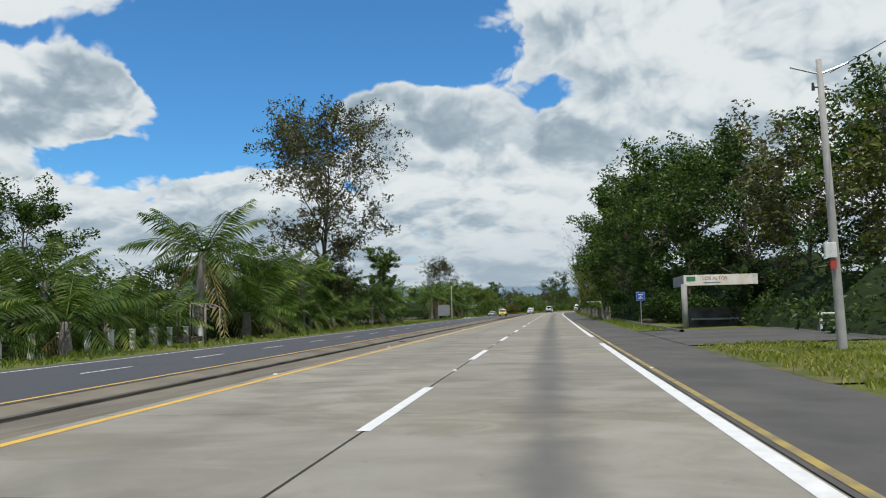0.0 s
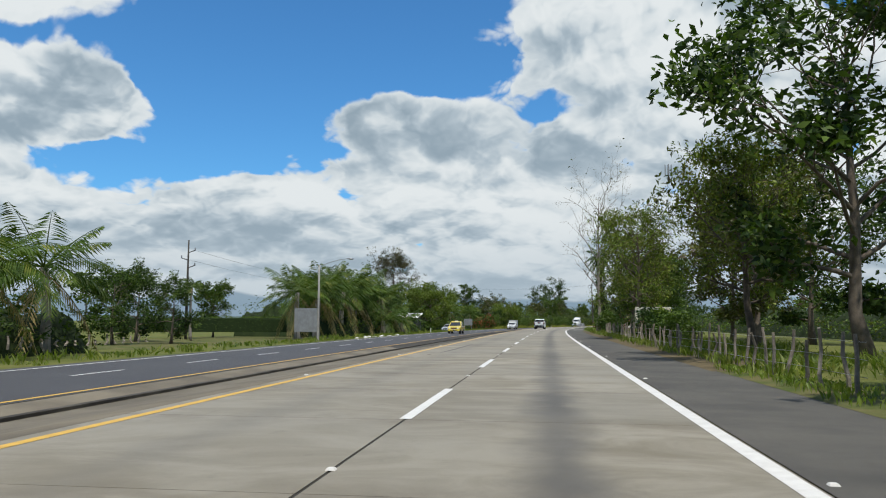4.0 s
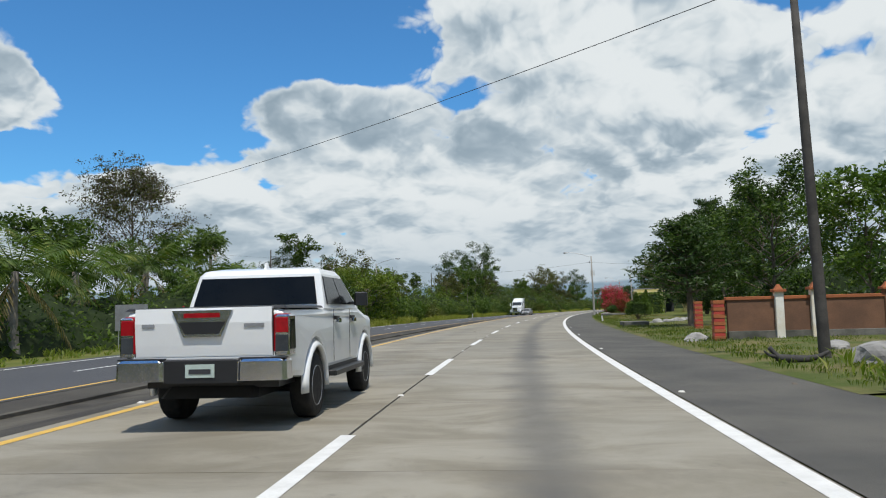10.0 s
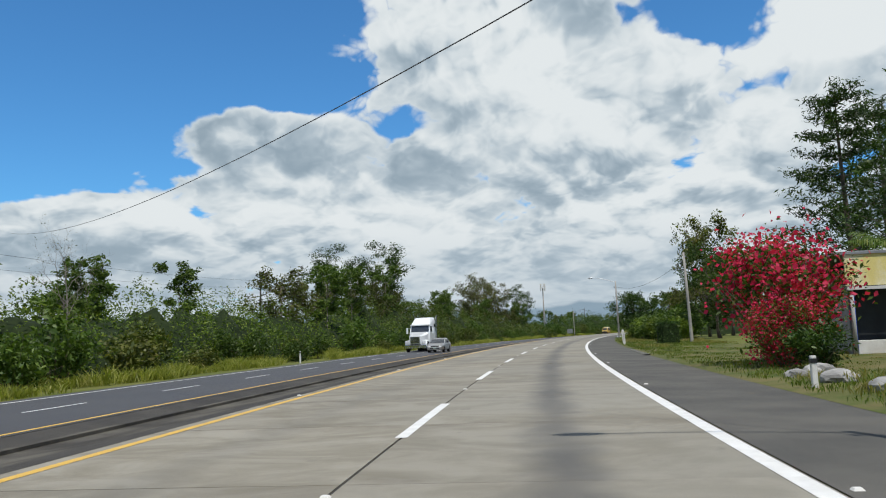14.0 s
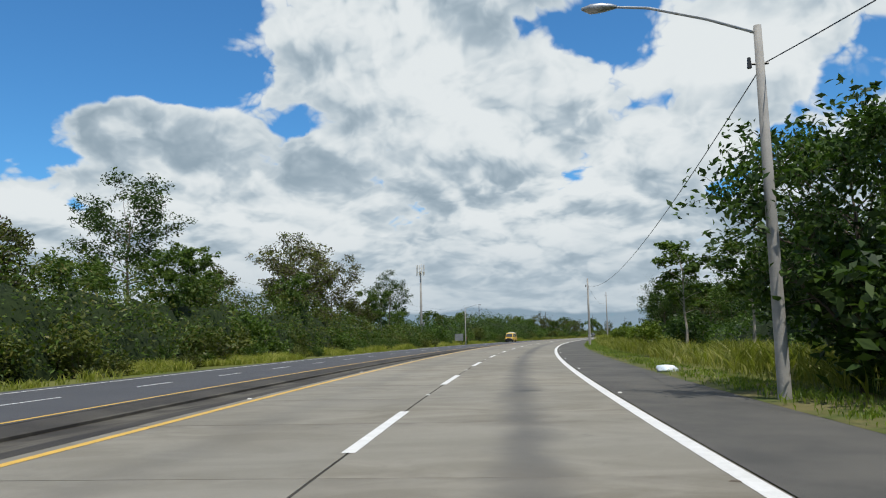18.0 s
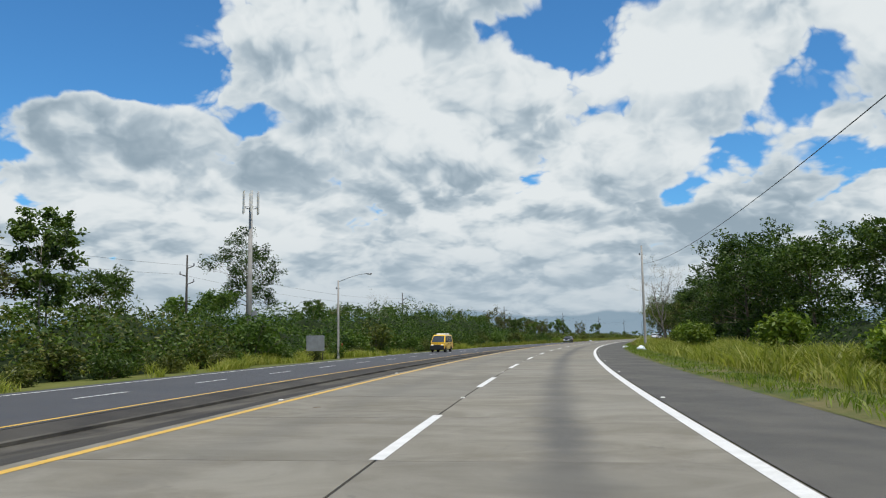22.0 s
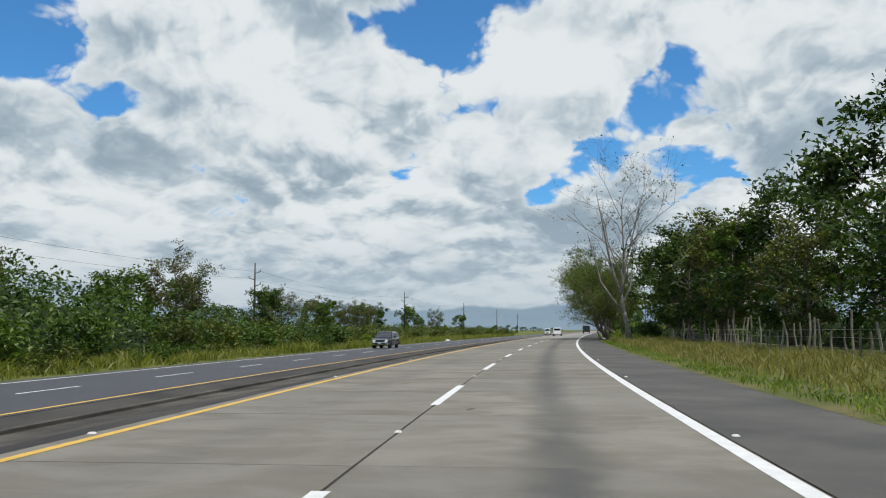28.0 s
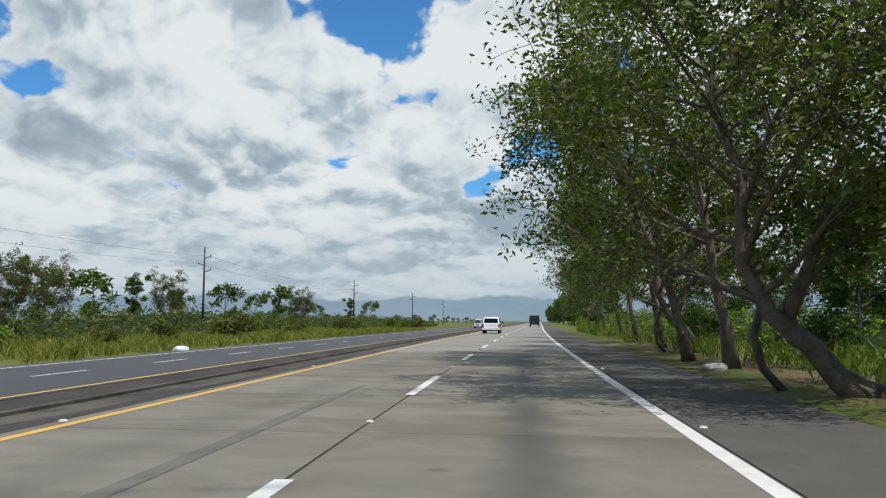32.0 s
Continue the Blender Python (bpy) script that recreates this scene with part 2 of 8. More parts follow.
def leafy(name, tones, rough=0.5, trans=0.30, gloss=0.30):
    """Foliage: every leaf its own tone, some light coming through."""
    mat = bpy.data.materials.new(name)
    mat.use_nodes = True
    g = Nodes(mat.node_tree)
    rnd = g.n("ShaderNodeNewGeometry").outputs["Random Per Island"]
    obj = g.n("ShaderNodeObjectInfo").outputs["Random"]
    coord = g.n("ShaderNodeTexCoord").outputs["Object"]
    ramp = g.n("ShaderNodeValToRGB")
    r = ramp.color_ramp
    for i, c in enumerate(tones):
        e = r.elements[i] if i < 2 else r.elements.new(i / (len(tones) - 1))
        e.position, e.color = i / (len(tones) - 1), (*c, 1)
    patch = g.noise(coord, 0.5, 3.0, 0.6)
    g.put(ramp.inputs[0], g.m("ADD", g.m("MULTIPLY", rnd, 0.55), g.m("MULTIPLY", g.step(patch, 0.3, 0.7), 0.45)))
    k = g.m("ADD", g.m("MULTIPLY", obj, 0.5), 0.75)
    tone = g.n("ShaderNodeCombineXYZ")
    for i in range(3):
        g.put(tone.inputs[i], k)
    col = g.mix(1.0, ramp.outputs[0], tone.outputs[0], "MULTIPLY")
    b = g.n("ShaderNodeBsdfPrincipled")
    g.put(b.inputs["Base Color"], col)
    b.inputs["Roughness"].default_value = rough
    b.inputs["Specular IOR Level"].default_value = gloss
    tl = g.n("ShaderNodeBsdfTranslucent")
    g.put(tl.inputs[0], g.mix(1.0, col, (1.1, 1.25, 0.6, 1), "MULTIPLY"))
    ms = g.n("ShaderNodeMixShader")
    ms.inputs[0].default_value = trans
    g.t.links.new(b.outputs[0], ms.inputs[1])
    g.t.links.new(tl.outputs[0], ms.inputs[2])
    out = g.n("ShaderNodeOutputMaterial")
    g.t.links.new(ms.outputs[0], out.inputs[0])
    return mat


def slab_concrete(oil=1.0):
    """Worn concrete slabs: cloudy stains, a drip line of oil along the lane's middle."""
    mat = bpy.data.materials.new("worn_concrete")
    mat.use_nodes = True
    g = Nodes(mat.node_tree)
    tc = g.n("ShaderNodeTexCoord")
    info = g.n("ShaderNodeObjectInfo")
    p = g.v("ADD", tc.outputs["Object"], info.outputs["Location"])
    sep = g.n("ShaderNodeSeparateXYZ")
    g.put(sep.inputs[0], tc.outputs["Object"])
    broad = g.noise(g.v("MULTIPLY", p, (1.0, 1.6, 1)), 0.55, 6, 0.65, 0.8)
    wide = g.noise(p, 0.13, 3, 0.5)
    grain = g.noise(p, 60, 3, 0.7)
    col = g.mix(g.step(broad, 0.34, 0.66), (0.154, 0.135, 0.098, 1), (0.236, 0.215, 0.171, 1))
    col = g.mix(g.step(wide, 0.35, 0.7, 0, 0.6), col, (0.201, 0.189, 0.157, 1))
    # a broad dark streak in the middle, with ragged borders
    edge = g.m("ADD", g.m("ABSOLUTE", sep.outputs[0]), g.m("MULTIPLY", g.m("SUBTRACT", g.noise(p, 0.8, 4, 0.6), 0.5), 0.9))
    streak = g.m("MULTIPLY", g.step(edge, 0.60, 0.0), g.step(g.noise(g.v("MULTIPLY", p, (1, 1, 0)), 0.22, 3, 0.6), 0.25, 0.75, 0.45, 0.95))
    streak = g.m("MULTIPLY", streak, oil)
    col = g.mix(streak, col, (0.070, 0.066, 0.059, 1))
    # rust-brown dirt near the cross joints, small dark spots
    joint = g.m("MULTIPLY", g.step(g.m("ABSOLUTE", sep.outputs[1]), 1.5, 2.25), g.step(g.noise(p, 1.1, 5, 0.65), 0.4, 0.7, 0.0, 0.5))
    col = g.mix(joint, col, (0.111, 0.094, 0.070, 1))
    spots = g.step(g.noise(g.v("MULTIPLY", p, (1, 0.6, 1)), 2.6, 6, 0.7), 0.60, 0.74, 0.0, 0.55)
    col = g.mix(spots, col, (0.098, 0.089, 0.072, 1))
    where = g.n("ShaderNodeSeparateXYZ")
    g.put(where.inputs[0], info.outputs["Location"])
    aged = g.step(where.outputs[1], 300, 660, 1.04, 0.78)
    k = g.m("MULTIPLY", g.m("ADD", g.m("MULTIPLY", info.outputs["Random"], 0.20), 0.90), aged)
    tone = g.n("ShaderNodeCombineXYZ")
    for i in range(3):
        g.put(tone.inputs[i], k)
    col = g.mix(1.0, col, tone.outputs[0], "MULTIPLY")
    col = g.mix(1.0, col, g.mix(grain, (0.88, 0.88, 0.88, 1), (1.12, 1.12, 1.12, 1)), "MULTIPLY")
    b = g.n("ShaderNodeBsdfPrincipled")
    g.put(b.inputs["Base Color"], col)
    g.put(b.inputs["Roughness"], g.m("SUBTRACT", 0.86, g.m("MULTIPLY", streak, 0.15)))
    bn = g.n("ShaderNodeBump")
    bn.inputs["Strength"].default_value = 0.25
    bn.inputs["Distance"].default_value = 0.01
    g.put(bn.inputs["Height"], grain)
    g.t.links.new(bn.outputs[0], b.inputs["Normal"])
    out = g.n("ShaderNodeOutputMaterial")
    g.t.links.new(b.outputs[0], out.inputs[0])
    return mat


M_SLAB = slab_concrete()
M_SLABLEFT = slab_concrete(0.3)
M_JOINT = paint("joint_sealant", (0.05, 0.047, 0.042), scale=2, rough=0.9)
M_ASPH = paint("grey_asphalt", (0.070, 0.068, 0.063), (0.108, 0.102, 0.090), 0.5, 0.85, 0.5, 70, amount=0.6)
M_ASPH2 = paint("dark_asphalt", (0.047, 0.048, 0.053), (0.060, 0.060, 0.064), 0.3, 0.82, 0.5, 90, amount=0.9)
M_SWALE = paint("stained_concrete_gutter", (0.185, 0.164, 0.126), (0.120, 0.106, 0.084), 0.35, 0.9, 0.4, 30, amount=0.5)
M_TARRED = paint("oily_dark_asphalt", (0.036, 0.033, 0.031), (0.072, 0.066, 0.056), 0.3, 0.85, 0.4, 40, amount=0.7)
M_GUTTER = paint("stained_dark_gutter", (0.108, 0.098, 0.080), (0.044, 0.040, 0.035), 0.5, 0.9, 0.6, 20, amount=0.5)
M_DUSTY = paint("dusty_concrete", (0.190, 0.165, 0.122), (0.115, 0.100, 0.078), 0.4, 0.9, 0.5, 25, amount=0.6)
M_WHITE = paint("white_road_paint", (0.662, 0.653, 0.626), (0.552, 0.543, 0.515), 4, 0.6, 0.2, 80)
M_YELLOW = paint("yellow_road_paint", (0.627, 0.380, 0.057), (0.522, 0.314, 0.048), 3, 0.6, 0.2, 80)
M_WORNYEL = paint("worn_yellow_paint", (0.357, 0.255, 0.060), (0.136, 0.115, 0.068), 1.5, 0.7, 0.3, 60, amount=0.5)
M_GROUND = paint("grassy_ground", (0.068, 0.090, 0.018), (0.135, 0.135, 0.036), 0.25, 0.95, 0.6, 9, amount=0.8)
M_LAWN = paint("mown_lawn", (0.054, 0.079, 0.016), (0.135, 0.117, 0.050), 0.7, 0.95, 0.9, 14, amount=0.55)
M_DIRT = paint("dry_leaf_litter", (0.072, 0.060, 0.030), (0.145, 0.111, 0.064), 1.2, 0.95, 0.8, 20)
M_BARK = paint("grey_brown_bark", (0.16, 0.13, 0.10), (0.09, 0.075, 0.06), 3, 0.9, 0.9, 25, vary=0.2)
M_PALEBARK = paint("pale_bark", (0.30, 0.27, 0.23), (0.17, 0.15, 0.125), 2.5, 0.9, 0.7, 25, vary=0.15)
M_STAKE = paint("weathered_stake_wood", (0.30, 0.26, 0.21), (0.13, 0.11, 0.09), 4, 0.9, 0.6, 30, vary=0.3)
M_POLE = paint("pole_concrete", (0.315, 0.300, 0.270), (0.225, 0.214, 0.195), 1.5, 0.8, 0.3, 40, vary=0.08)
M_DARKPOLE = paint("tarred_pole", (0.045, 0.042, 0.038), (0.085, 0.078, 0.07), 2, 0.85, 0.3, 30)
M_CHARRED = paint("charred_wood", (0.018, 0.017, 0.016), (0.05, 0.046, 0.042), 6, 0.8, 0.5, 30)
M_STEEL = paint("galvanised_steel", (0.45, 0.46, 0.47), (0.36, 0.37, 0.38), 6, 0.45, 0.1, 60, metal=0.7)
M_WIRE = paint("black_cable", (0.02, 0.02, 0.02), rough=0.5)
M_BLACK = paint("black_plastic", (0.015, 0.015, 0.016), rough=0.45)
M_RUBBER = paint("tyre_rubber", (0.02, 0.02, 0.02), (0.035, 0.033, 0.03), 8, 0.85, 0.3, 60)
M_CHROME = paint("chrome", (0.75, 0.76, 0.78), (0.7, 0.7, 0.72), rough=0.16, metal=1.0)
M_WHITECAR = paint("white_car_paint", (0.704, 0.713, 0.704), (0.669, 0.678, 0.669), 1.5, 0.32, coat=0.7)
M_WHITEWALL = paint("white_paint", (0.637, 0.629, 0.595), (0.510, 0.493, 0.451), 1.5, 0.75, 0.2, 40)
L_DARK = leafy("dark_leaves", ((0.009, 0.022, 0.004), (0.020, 0.044, 0.007), (0.045, 0.085, 0.012), (0.11, 0.16, 0.034)), trans=0.32)
L_MID = leafy("mid_green_leaves", ((0.018, 0.037, 0.006), (0.044, 0.082, 0.010), (0.082, 0.132, 0.018), (0.150, 0.195, 0.040)))
L_OLIVE = leafy("olive_leaves", ((0.026, 0.040, 0.008), (0.066, 0.086, 0.014), (0.12, 0.132, 0.025), (0.19, 0.165, 0.052)))
L_YELLOW = leafy("yellow_green_leaves", ((0.040, 0.075, 0.008), (0.095, 0.15, 0.015), (0.17, 0.23, 0.025), (0.26, 0.30, 0.05)))
L_BROWN = leafy("withered_brown_leaves", ((0.036, 0.031, 0.021), (0.070, 0.057, 0.038), (0.11, 0.088, 0.062), (0.18, 0.155, 0.118)))
L_PALM = leafy("palm_leaflets", ((0.020, 0.045, 0.008), (0.05, 0.09, 0.014), (0.085, 0.13, 0.022), (0.21, 0.21, 0.05)), rough=0.5, gloss=0.2)
L_DRY = leafy("dry_palm_leaflets", ((0.16, 0.12, 0.05), (0.26, 0.20, 0.08), (0.34, 0.27, 0.12)))
L_GRASS = leafy("tall_grass", ((0.05, 0.085, 0.012), (0.11, 0.16, 0.02), (0.18, 0.22, 0.035), (0.30, 0.29, 0.09)), trans=0.45)
L_BRIGHT = leafy("bright_grass", ((0.09, 0.115, 0.016), (0.18, 0.20, 0.03), (0.28, 0.28, 0.06), (0.42, 0.37, 0.14)), trans=0.5)
L_DRYGRASS = leafy("straw_grass", ((0.15, 0.15, 0.035), (0.24, 0.21, 0.06), (0.36, 0.31, 0.13)), trans=0.45)
L_RED = leafy("magenta_bracts", ((0.42, 0.012, 0.06), (0.66, 0.03, 0.10), (0.84, 0.09, 0.17)), trans=0.45)

# ---- building tools ----


def part(name, bm, material, parent=None, label=""):
    """One mesh object from a bmesh or a Shape, under a thing or a part."""
    if isinstance(bm, Shape):
        me = bm.mesh(name)
    else:
        me = bpy.data.meshes.new(name)
        bm.to_mesh(me)
        bm.free()
    if material:
        me.materials.append(material)
    ob = new(name, me)
    if parent is not None:
        ob.parent = parent
    if label:
        tagged(ob, label)
    return ob


def thing(name, label, category, m=None, group="", kind=""):
    """An empty at a thing's base."""
    ob = tagged(new(name), label, category, group, kind)
    ob.empty_display_size = 0.2
    if m is not None:
        ob.matrix_basis = m
    return ob


class Shape:
    """Vertices and faces, gathered quickly."""

    def __init__(self):
        self.v, self.f, self.smooth = [], [], False

    def mesh(self, name):
        me = bpy.data.meshes.new(name)
        me.from_pydata([tuple(p) for p in self.v], [], self.f)
        me.update()
        if self.smooth:
            me.polygons.foreach_set("use_smooth", [True] * len(me.polygons))
        return me

    def add(self, verts, faces):
        n = len(self.v)
        self.v += [tuple(p) for p in verts]
        self.f += [tuple(i + n for i in f) for f in faces]
        return self

    def box(self, x0, x1, y0, y1, z0, z1, taper=0.0, bevel=0.0):
        """A block; taper draws its top in, bevel cuts its upright edges."""
        if bevel > 0:
            ring = ((x0 + bevel, y0), (x1 - bevel, y0), (x1, y0 + bevel), (x1, y1 - bevel), (x1 - bevel, y1), (x0 + bevel, y1), (x0, y1 - bevel), (x0, y0 + bevel))
        else:
            ring = ((x0, y0), (x1, y0), (x1, y1), (x0, y1))
        cx, cy, k = (x0 + x1) / 2, (y0 + y1) / 2, 1 - taper
        n = len(ring)
        top = [(cx + (a - cx) * k, cy + (b - cy) * k, z1) for a, b in ring]
        if bevel > 0:
            c = bevel * 0.6
            mid = [(a, b, z1 - c) for a, b, _ in top]
            kk = 1 - 2 * c / max(x1 - x0, 1e-3), 1 - 2 * c / max(y1 - y0, 1e-3)
            cap = [(cx + (a - cx) * kk[0], cy + (b - cy) * kk[1], z1) for a, b, _ in top]
            rings = [[(a, b, z0) for a, b in ring], mid, cap]
        else:
            rings = [[(a, b, z0) for a, b in ring], top]
        return self.loft(rings)

    def loft(self, rings, caps=True):
        """A skin over closed rings of equal count."""
        n = len(rings[0])
        faces = []
        for r in range(len(rings) - 1):
            for i in range(n):
                j = (i + 1) % n
                faces.append((r * n + i, r * n + j, (r + 1) * n + j, (r + 1) * n + i))
        if caps:
            faces.append(tuple(reversed(range(n))))
            faces.append(tuple(range((len(rings) - 1) * n, len(rings) * n)))
        return self.add([p for r in rings for p in r], faces)

    def tube(self, pts, radii, sides=6, caps=True):
        pts = [Vector(p) for p in pts]
        if not hasattr(radii, "__len__"):
            radii = [radii] * len(pts)
        rings = []
        ref = None
        for i, p in enumerate(pts):
            d = (pts[min(i + 1, len(pts) - 1)] - pts[max(i - 1, 0)])
            d = d.normalized() if d.length > 1e-9 else Vector((0, 0, 1))
            if ref is None:
                ref = d.orthogonal().normalized()
            a = (ref - d * ref.dot(d))
            a = a.normalized() if a.length > 1e-6 else d.orthogonal().normalized()
            ref = a
            b = d.cross(a)
            rings.append([p + (a * math.cos(2 * math.pi * k / sides) + b * math.sin(2 * math.pi * k / sides)) * radii[i] for k in range(sides)])
        return self.loft(rings, caps)


def strip(shape, s0, s1, u0, u1, z0, z1, step=4.0):
    """A flat band along the road between two offsets."""
    n = max(1, int(round((s1 - s0) / step)))
    pts = []
    for i in range(n + 1):
        s = s0 + (s1 - s0) * i / n
        pts += [P(s, u0, z0), P(s, u1, z1)]
    shape.add(pts, [(2 * i, 2 * i + 1, 2 * i + 3, 2 * i + 2) for i in range(n)])


def profile(shape, s0, s1, line, step=4.0):
    """A cross-section of (u, z) points drawn along the road."""
    n = max(1, int(round((s1 - s0) / step)))
    k = len(line)
    pts, faces = [], []
    for i in range(n + 1):
        s = s0 + (s1 - s0) * i / n
        pts += [P(s, u, z) for u, z in line]
    for i in range(n):
        for j in range(k - 1):
            a = i * k + j
            faces.append((a, a + 1, a + k + 1, a + k))
    shape.add(pts, faces)


# ---- ground and roads ----
FAR = 1700.0
ZL = -0.45                         # the other carriageway lies lower
g_sh = Shape()
profile(g_sh, -60, FAR, ((-300, -1.2), (-60, -0.75), (-24, -0.70), (-17.4, ZL - 0.03), (-16.9, ZL - 0.05), (-9.0, -0.70), (-3.9, -0.70),
                         (6.0, -0.10), (6.5, -0.05), (8.2, -0.04), (12, 0.05), (30, 0.1), (150, 0.05), (260, -1.5)), 6.0)
# the plain beyond, out to the horizon
g_sh.add([(-5000, -3000, -1.7), (5000, -3000, -1.7), (5000, 7000, -1.7), (-5000, 7000, -1.7)], [(0, 1, 2, 3)])
g_sh.smooth = True
tagged(part("ground", g_sh, M_GROUND), "green and straw coloured grassy ground beside the highway", "ground", kind="structure")
lawn = Shape()
profile(lawn, 236, 362, ((6.35, -0.03), (7.2, 0.01), (9.5, 0.08), (13, 0.12)), 4.0)
profile(lawn, 366, 402, ((6.35, -0.03), (7.2, 0.01), (9.5, 0.08)), 4.0)
lawn.smooth = True
tagged(part("lawn", lawn, M_LAWN), "patchy mown lawn along the road shoulder", "lawn", kind="structure")
verge = Shape()
profile(verge, 5, 17, ((6.4, -0.03), (7.4, 0.0), (8.0, 0.02)), 4.0)
profile(verge, 34, 110, ((6.4, -0.03), (7.4, 0.0), (8.0, 0.02)), 4.0)
profile(verge, 402, 760, ((6.3, -0.03), (6.9, 0.0), (7.6, 0.03)), 4.0)
tagged(part("verge", verge, M_LAWN), "narrow strip of bright green verge grass", "grass verge", kind="structure")
litter = Shape()
profile(litter, 108, 212, ((6.25, -0.03), (7.2, 0.01), (8.6, 0.03)), 3.0)
profile(litter, 700, 745, ((6.95, -0.01), (7.8, 0.035), (9.4, 0.06)), 3.0)
tagged(part("leaf_litter", litter, M_DIRT), "brown leaf litter and dry grass under roadside trees", "ground", kind="structure")

road = tagged(new("road"), "two concrete lanes with cracked joints and an oily streak", "road", kind="structure")
bed = Shape()
profile(bed, -60, FAR, ((-3.86, -0.012), (3.92, -0.012)), 4.0)
part("joint_bed", bed, M_JOINT, road, "dark sealant in the joints")
shoulder = Shape()
profile(shoulder, -60, FAR, ((3.93, -0.004), (6.45, -0.035), (6.6, -0.12)), 4.0)
tagged(part("shoulder", shoulder, M_ASPH), "grey asphalt shoulder beside the concrete lanes", "road shoulder", kind="structure")
swale = Shape()
profile(swale, -60, 140, ((-5.55, -0.30), (-6.2, -0.42), (-7.4, -0.58), (-7.85, -0.575)), 4.0)
swale.smooth = True
tagged(part("median", swale, M_SWALE), "stained concrete drainage median between the carriageways", "median", kind="structure")
tarred = Shape()
profile(tarred, 140, FAR, ((-3.87, -0.004), (-4.6, -0.10), (-5.56, -0.29)), 4.0)
profile(tarred, 140, FAR, ((-7.84, -0.57), (-8.4, -0.56), (-9.1, ZL - 0.01)), 4.0)
dusty = Shape()
profile(dusty, -60, 140, ((-7.84, -0.57), (-8.4, -0.56), (-9.1, ZL - 0.01)), 4.0)
profile(dusty, -60, 140, ((-3.87, -0.004), (-4.6, -0.10), (-5.56, -0.29)), 4.0)
tagged(part("median_edge", dusty, M_DUSTY), "dusty concrete band along the drainage median", "median", kind="structure")
tagged(part("median_edge", tarred, M_TARRED), "oily dark asphalt bands along the drainage median", "median", kind="structure")
gutter = Shape()
profile(gutter, 140, FAR, ((-5.55, -0.30), (-6.2, -0.42), (-7.4, -0.58), (-7.85, -0.575)), 4.0)
gutter.smooth = True
tagged(part("median_gutter", gutter, M_GUTTER), "dark stained concrete gutter between the carriageways", "median", kind="structure")
lip = Shape()
profile(lip, -60, FAR, ((-8.05, -0.55), (-8.05, -0.50), (-7.85, -0.50), (-7.85, -0.57)), 4.0)
tagged(part("median_joint", lip, M_GUTTER), "low stained ridge along the median", "joint", kind="structure")
other = Shape()
profile(other, -60, FAR, ((-9.1, ZL), (-12.6, ZL + 0.04), (-16.9, ZL), (-17.3, ZL - 0.12)), 4.0)
tagged(part("other_road", other, M_ASPH2), "dark asphalt carriageway of the oncoming lanes", "road", kind="structure")


def line(name, label, mat, u, w, z, s0, s1, dash=None, gap=0.0, mark=0.0):
    """A painted line, whole or dashed."""
    sh = Shape()
    if dash:
        s = s0
        while s < s1:
            strip(sh, s, s + dash, u - w / 2, u + w / 2, z, z, 1.5)
            s += dash + gap
    else:
        strip(sh, s0, s1, u - w / 2, u + w / 2, z, z, 3.0)
    tagged(part(name, sh, mat), label, "road marking", kind="structure")


line("yellow_edge_line", "yellow edge line along the median", M_YELLOW, -3.56, 0.15, 0.004, -60, FAR)
line("white_edge_line", "white edge line beside the shoulder", M_WHITE, 3.78, 0.19, 0.004, 26.5, FAR)
line("white_edge_line", "white edge line beside the shoulder", M_WHITE, 3.78, 0.19, 0.004, -60, 20)
line("white_lane_line", "broken white line between the lanes", M_WHITE, 0.0, 0.16, 0.005, -48, 1000, 4.75, 7.25)
line("yellow_edge_line_oncoming", "yellow edge line of the oncoming lanes", M_YELLOW, -9.35, 0.15, ZL + 0.008, -60, FAR)
line("white_lane_line_oncoming", "broken white line of the oncoming lanes", M_WHITE, -12.4, 0.13, ZL + 0.045, -40, 900, 3.0, 4.8)
line("white_edge_line_oncoming", "white edge line of the oncoming lanes", M_WHITE, -15.95, 0.16, ZL + 0.02, -60, FAR)
line("worn_yellow_line", "worn yellow line on the shoulder", M_WORNYEL, 4.06, 0.11, 0.0, -20, 60)

# ---- plants: makers ----


def leaf_cloud(points, size, seed, aspect=0.42, droop=0.25, jitter=0.4):
    """Folded leaf blades, one at each point, turned all ways, hanging a little."""
    rng = np.random.default_rng(seed)
    n = len(points)
    d = rng.normal(size=(n, 3))
    d[:, 2] = d[:, 2] * 0.6 - droop
    d /= np.linalg.norm(d, axis=1)[:, None]
    side = np.cross(d, rng.normal(size=(n, 3)))
    side /= np.linalg.norm(side, axis=1)[:, None] + 1e-9
    nrm = np.cross(d, side)
    flip = np.sign(nrm[:, 2] + 1e-6)[:, None]
    nrm *= flip
    ln = size * (1 + jitter * (rng.random(n) - 0.5) * 2)[:, None]
    a = points - d * ln * 0.5
    b = points + side * ln * aspect * 0.5 + nrm * ln * 0.10
    c = points + d * ln * 0.5 - nrm * ln * 0.06
    e = points - side * ln * aspect * 0.5 + nrm * ln * 0.10
    v = np.stack([a, b, c, e], 1).reshape(-1, 3)
    return v


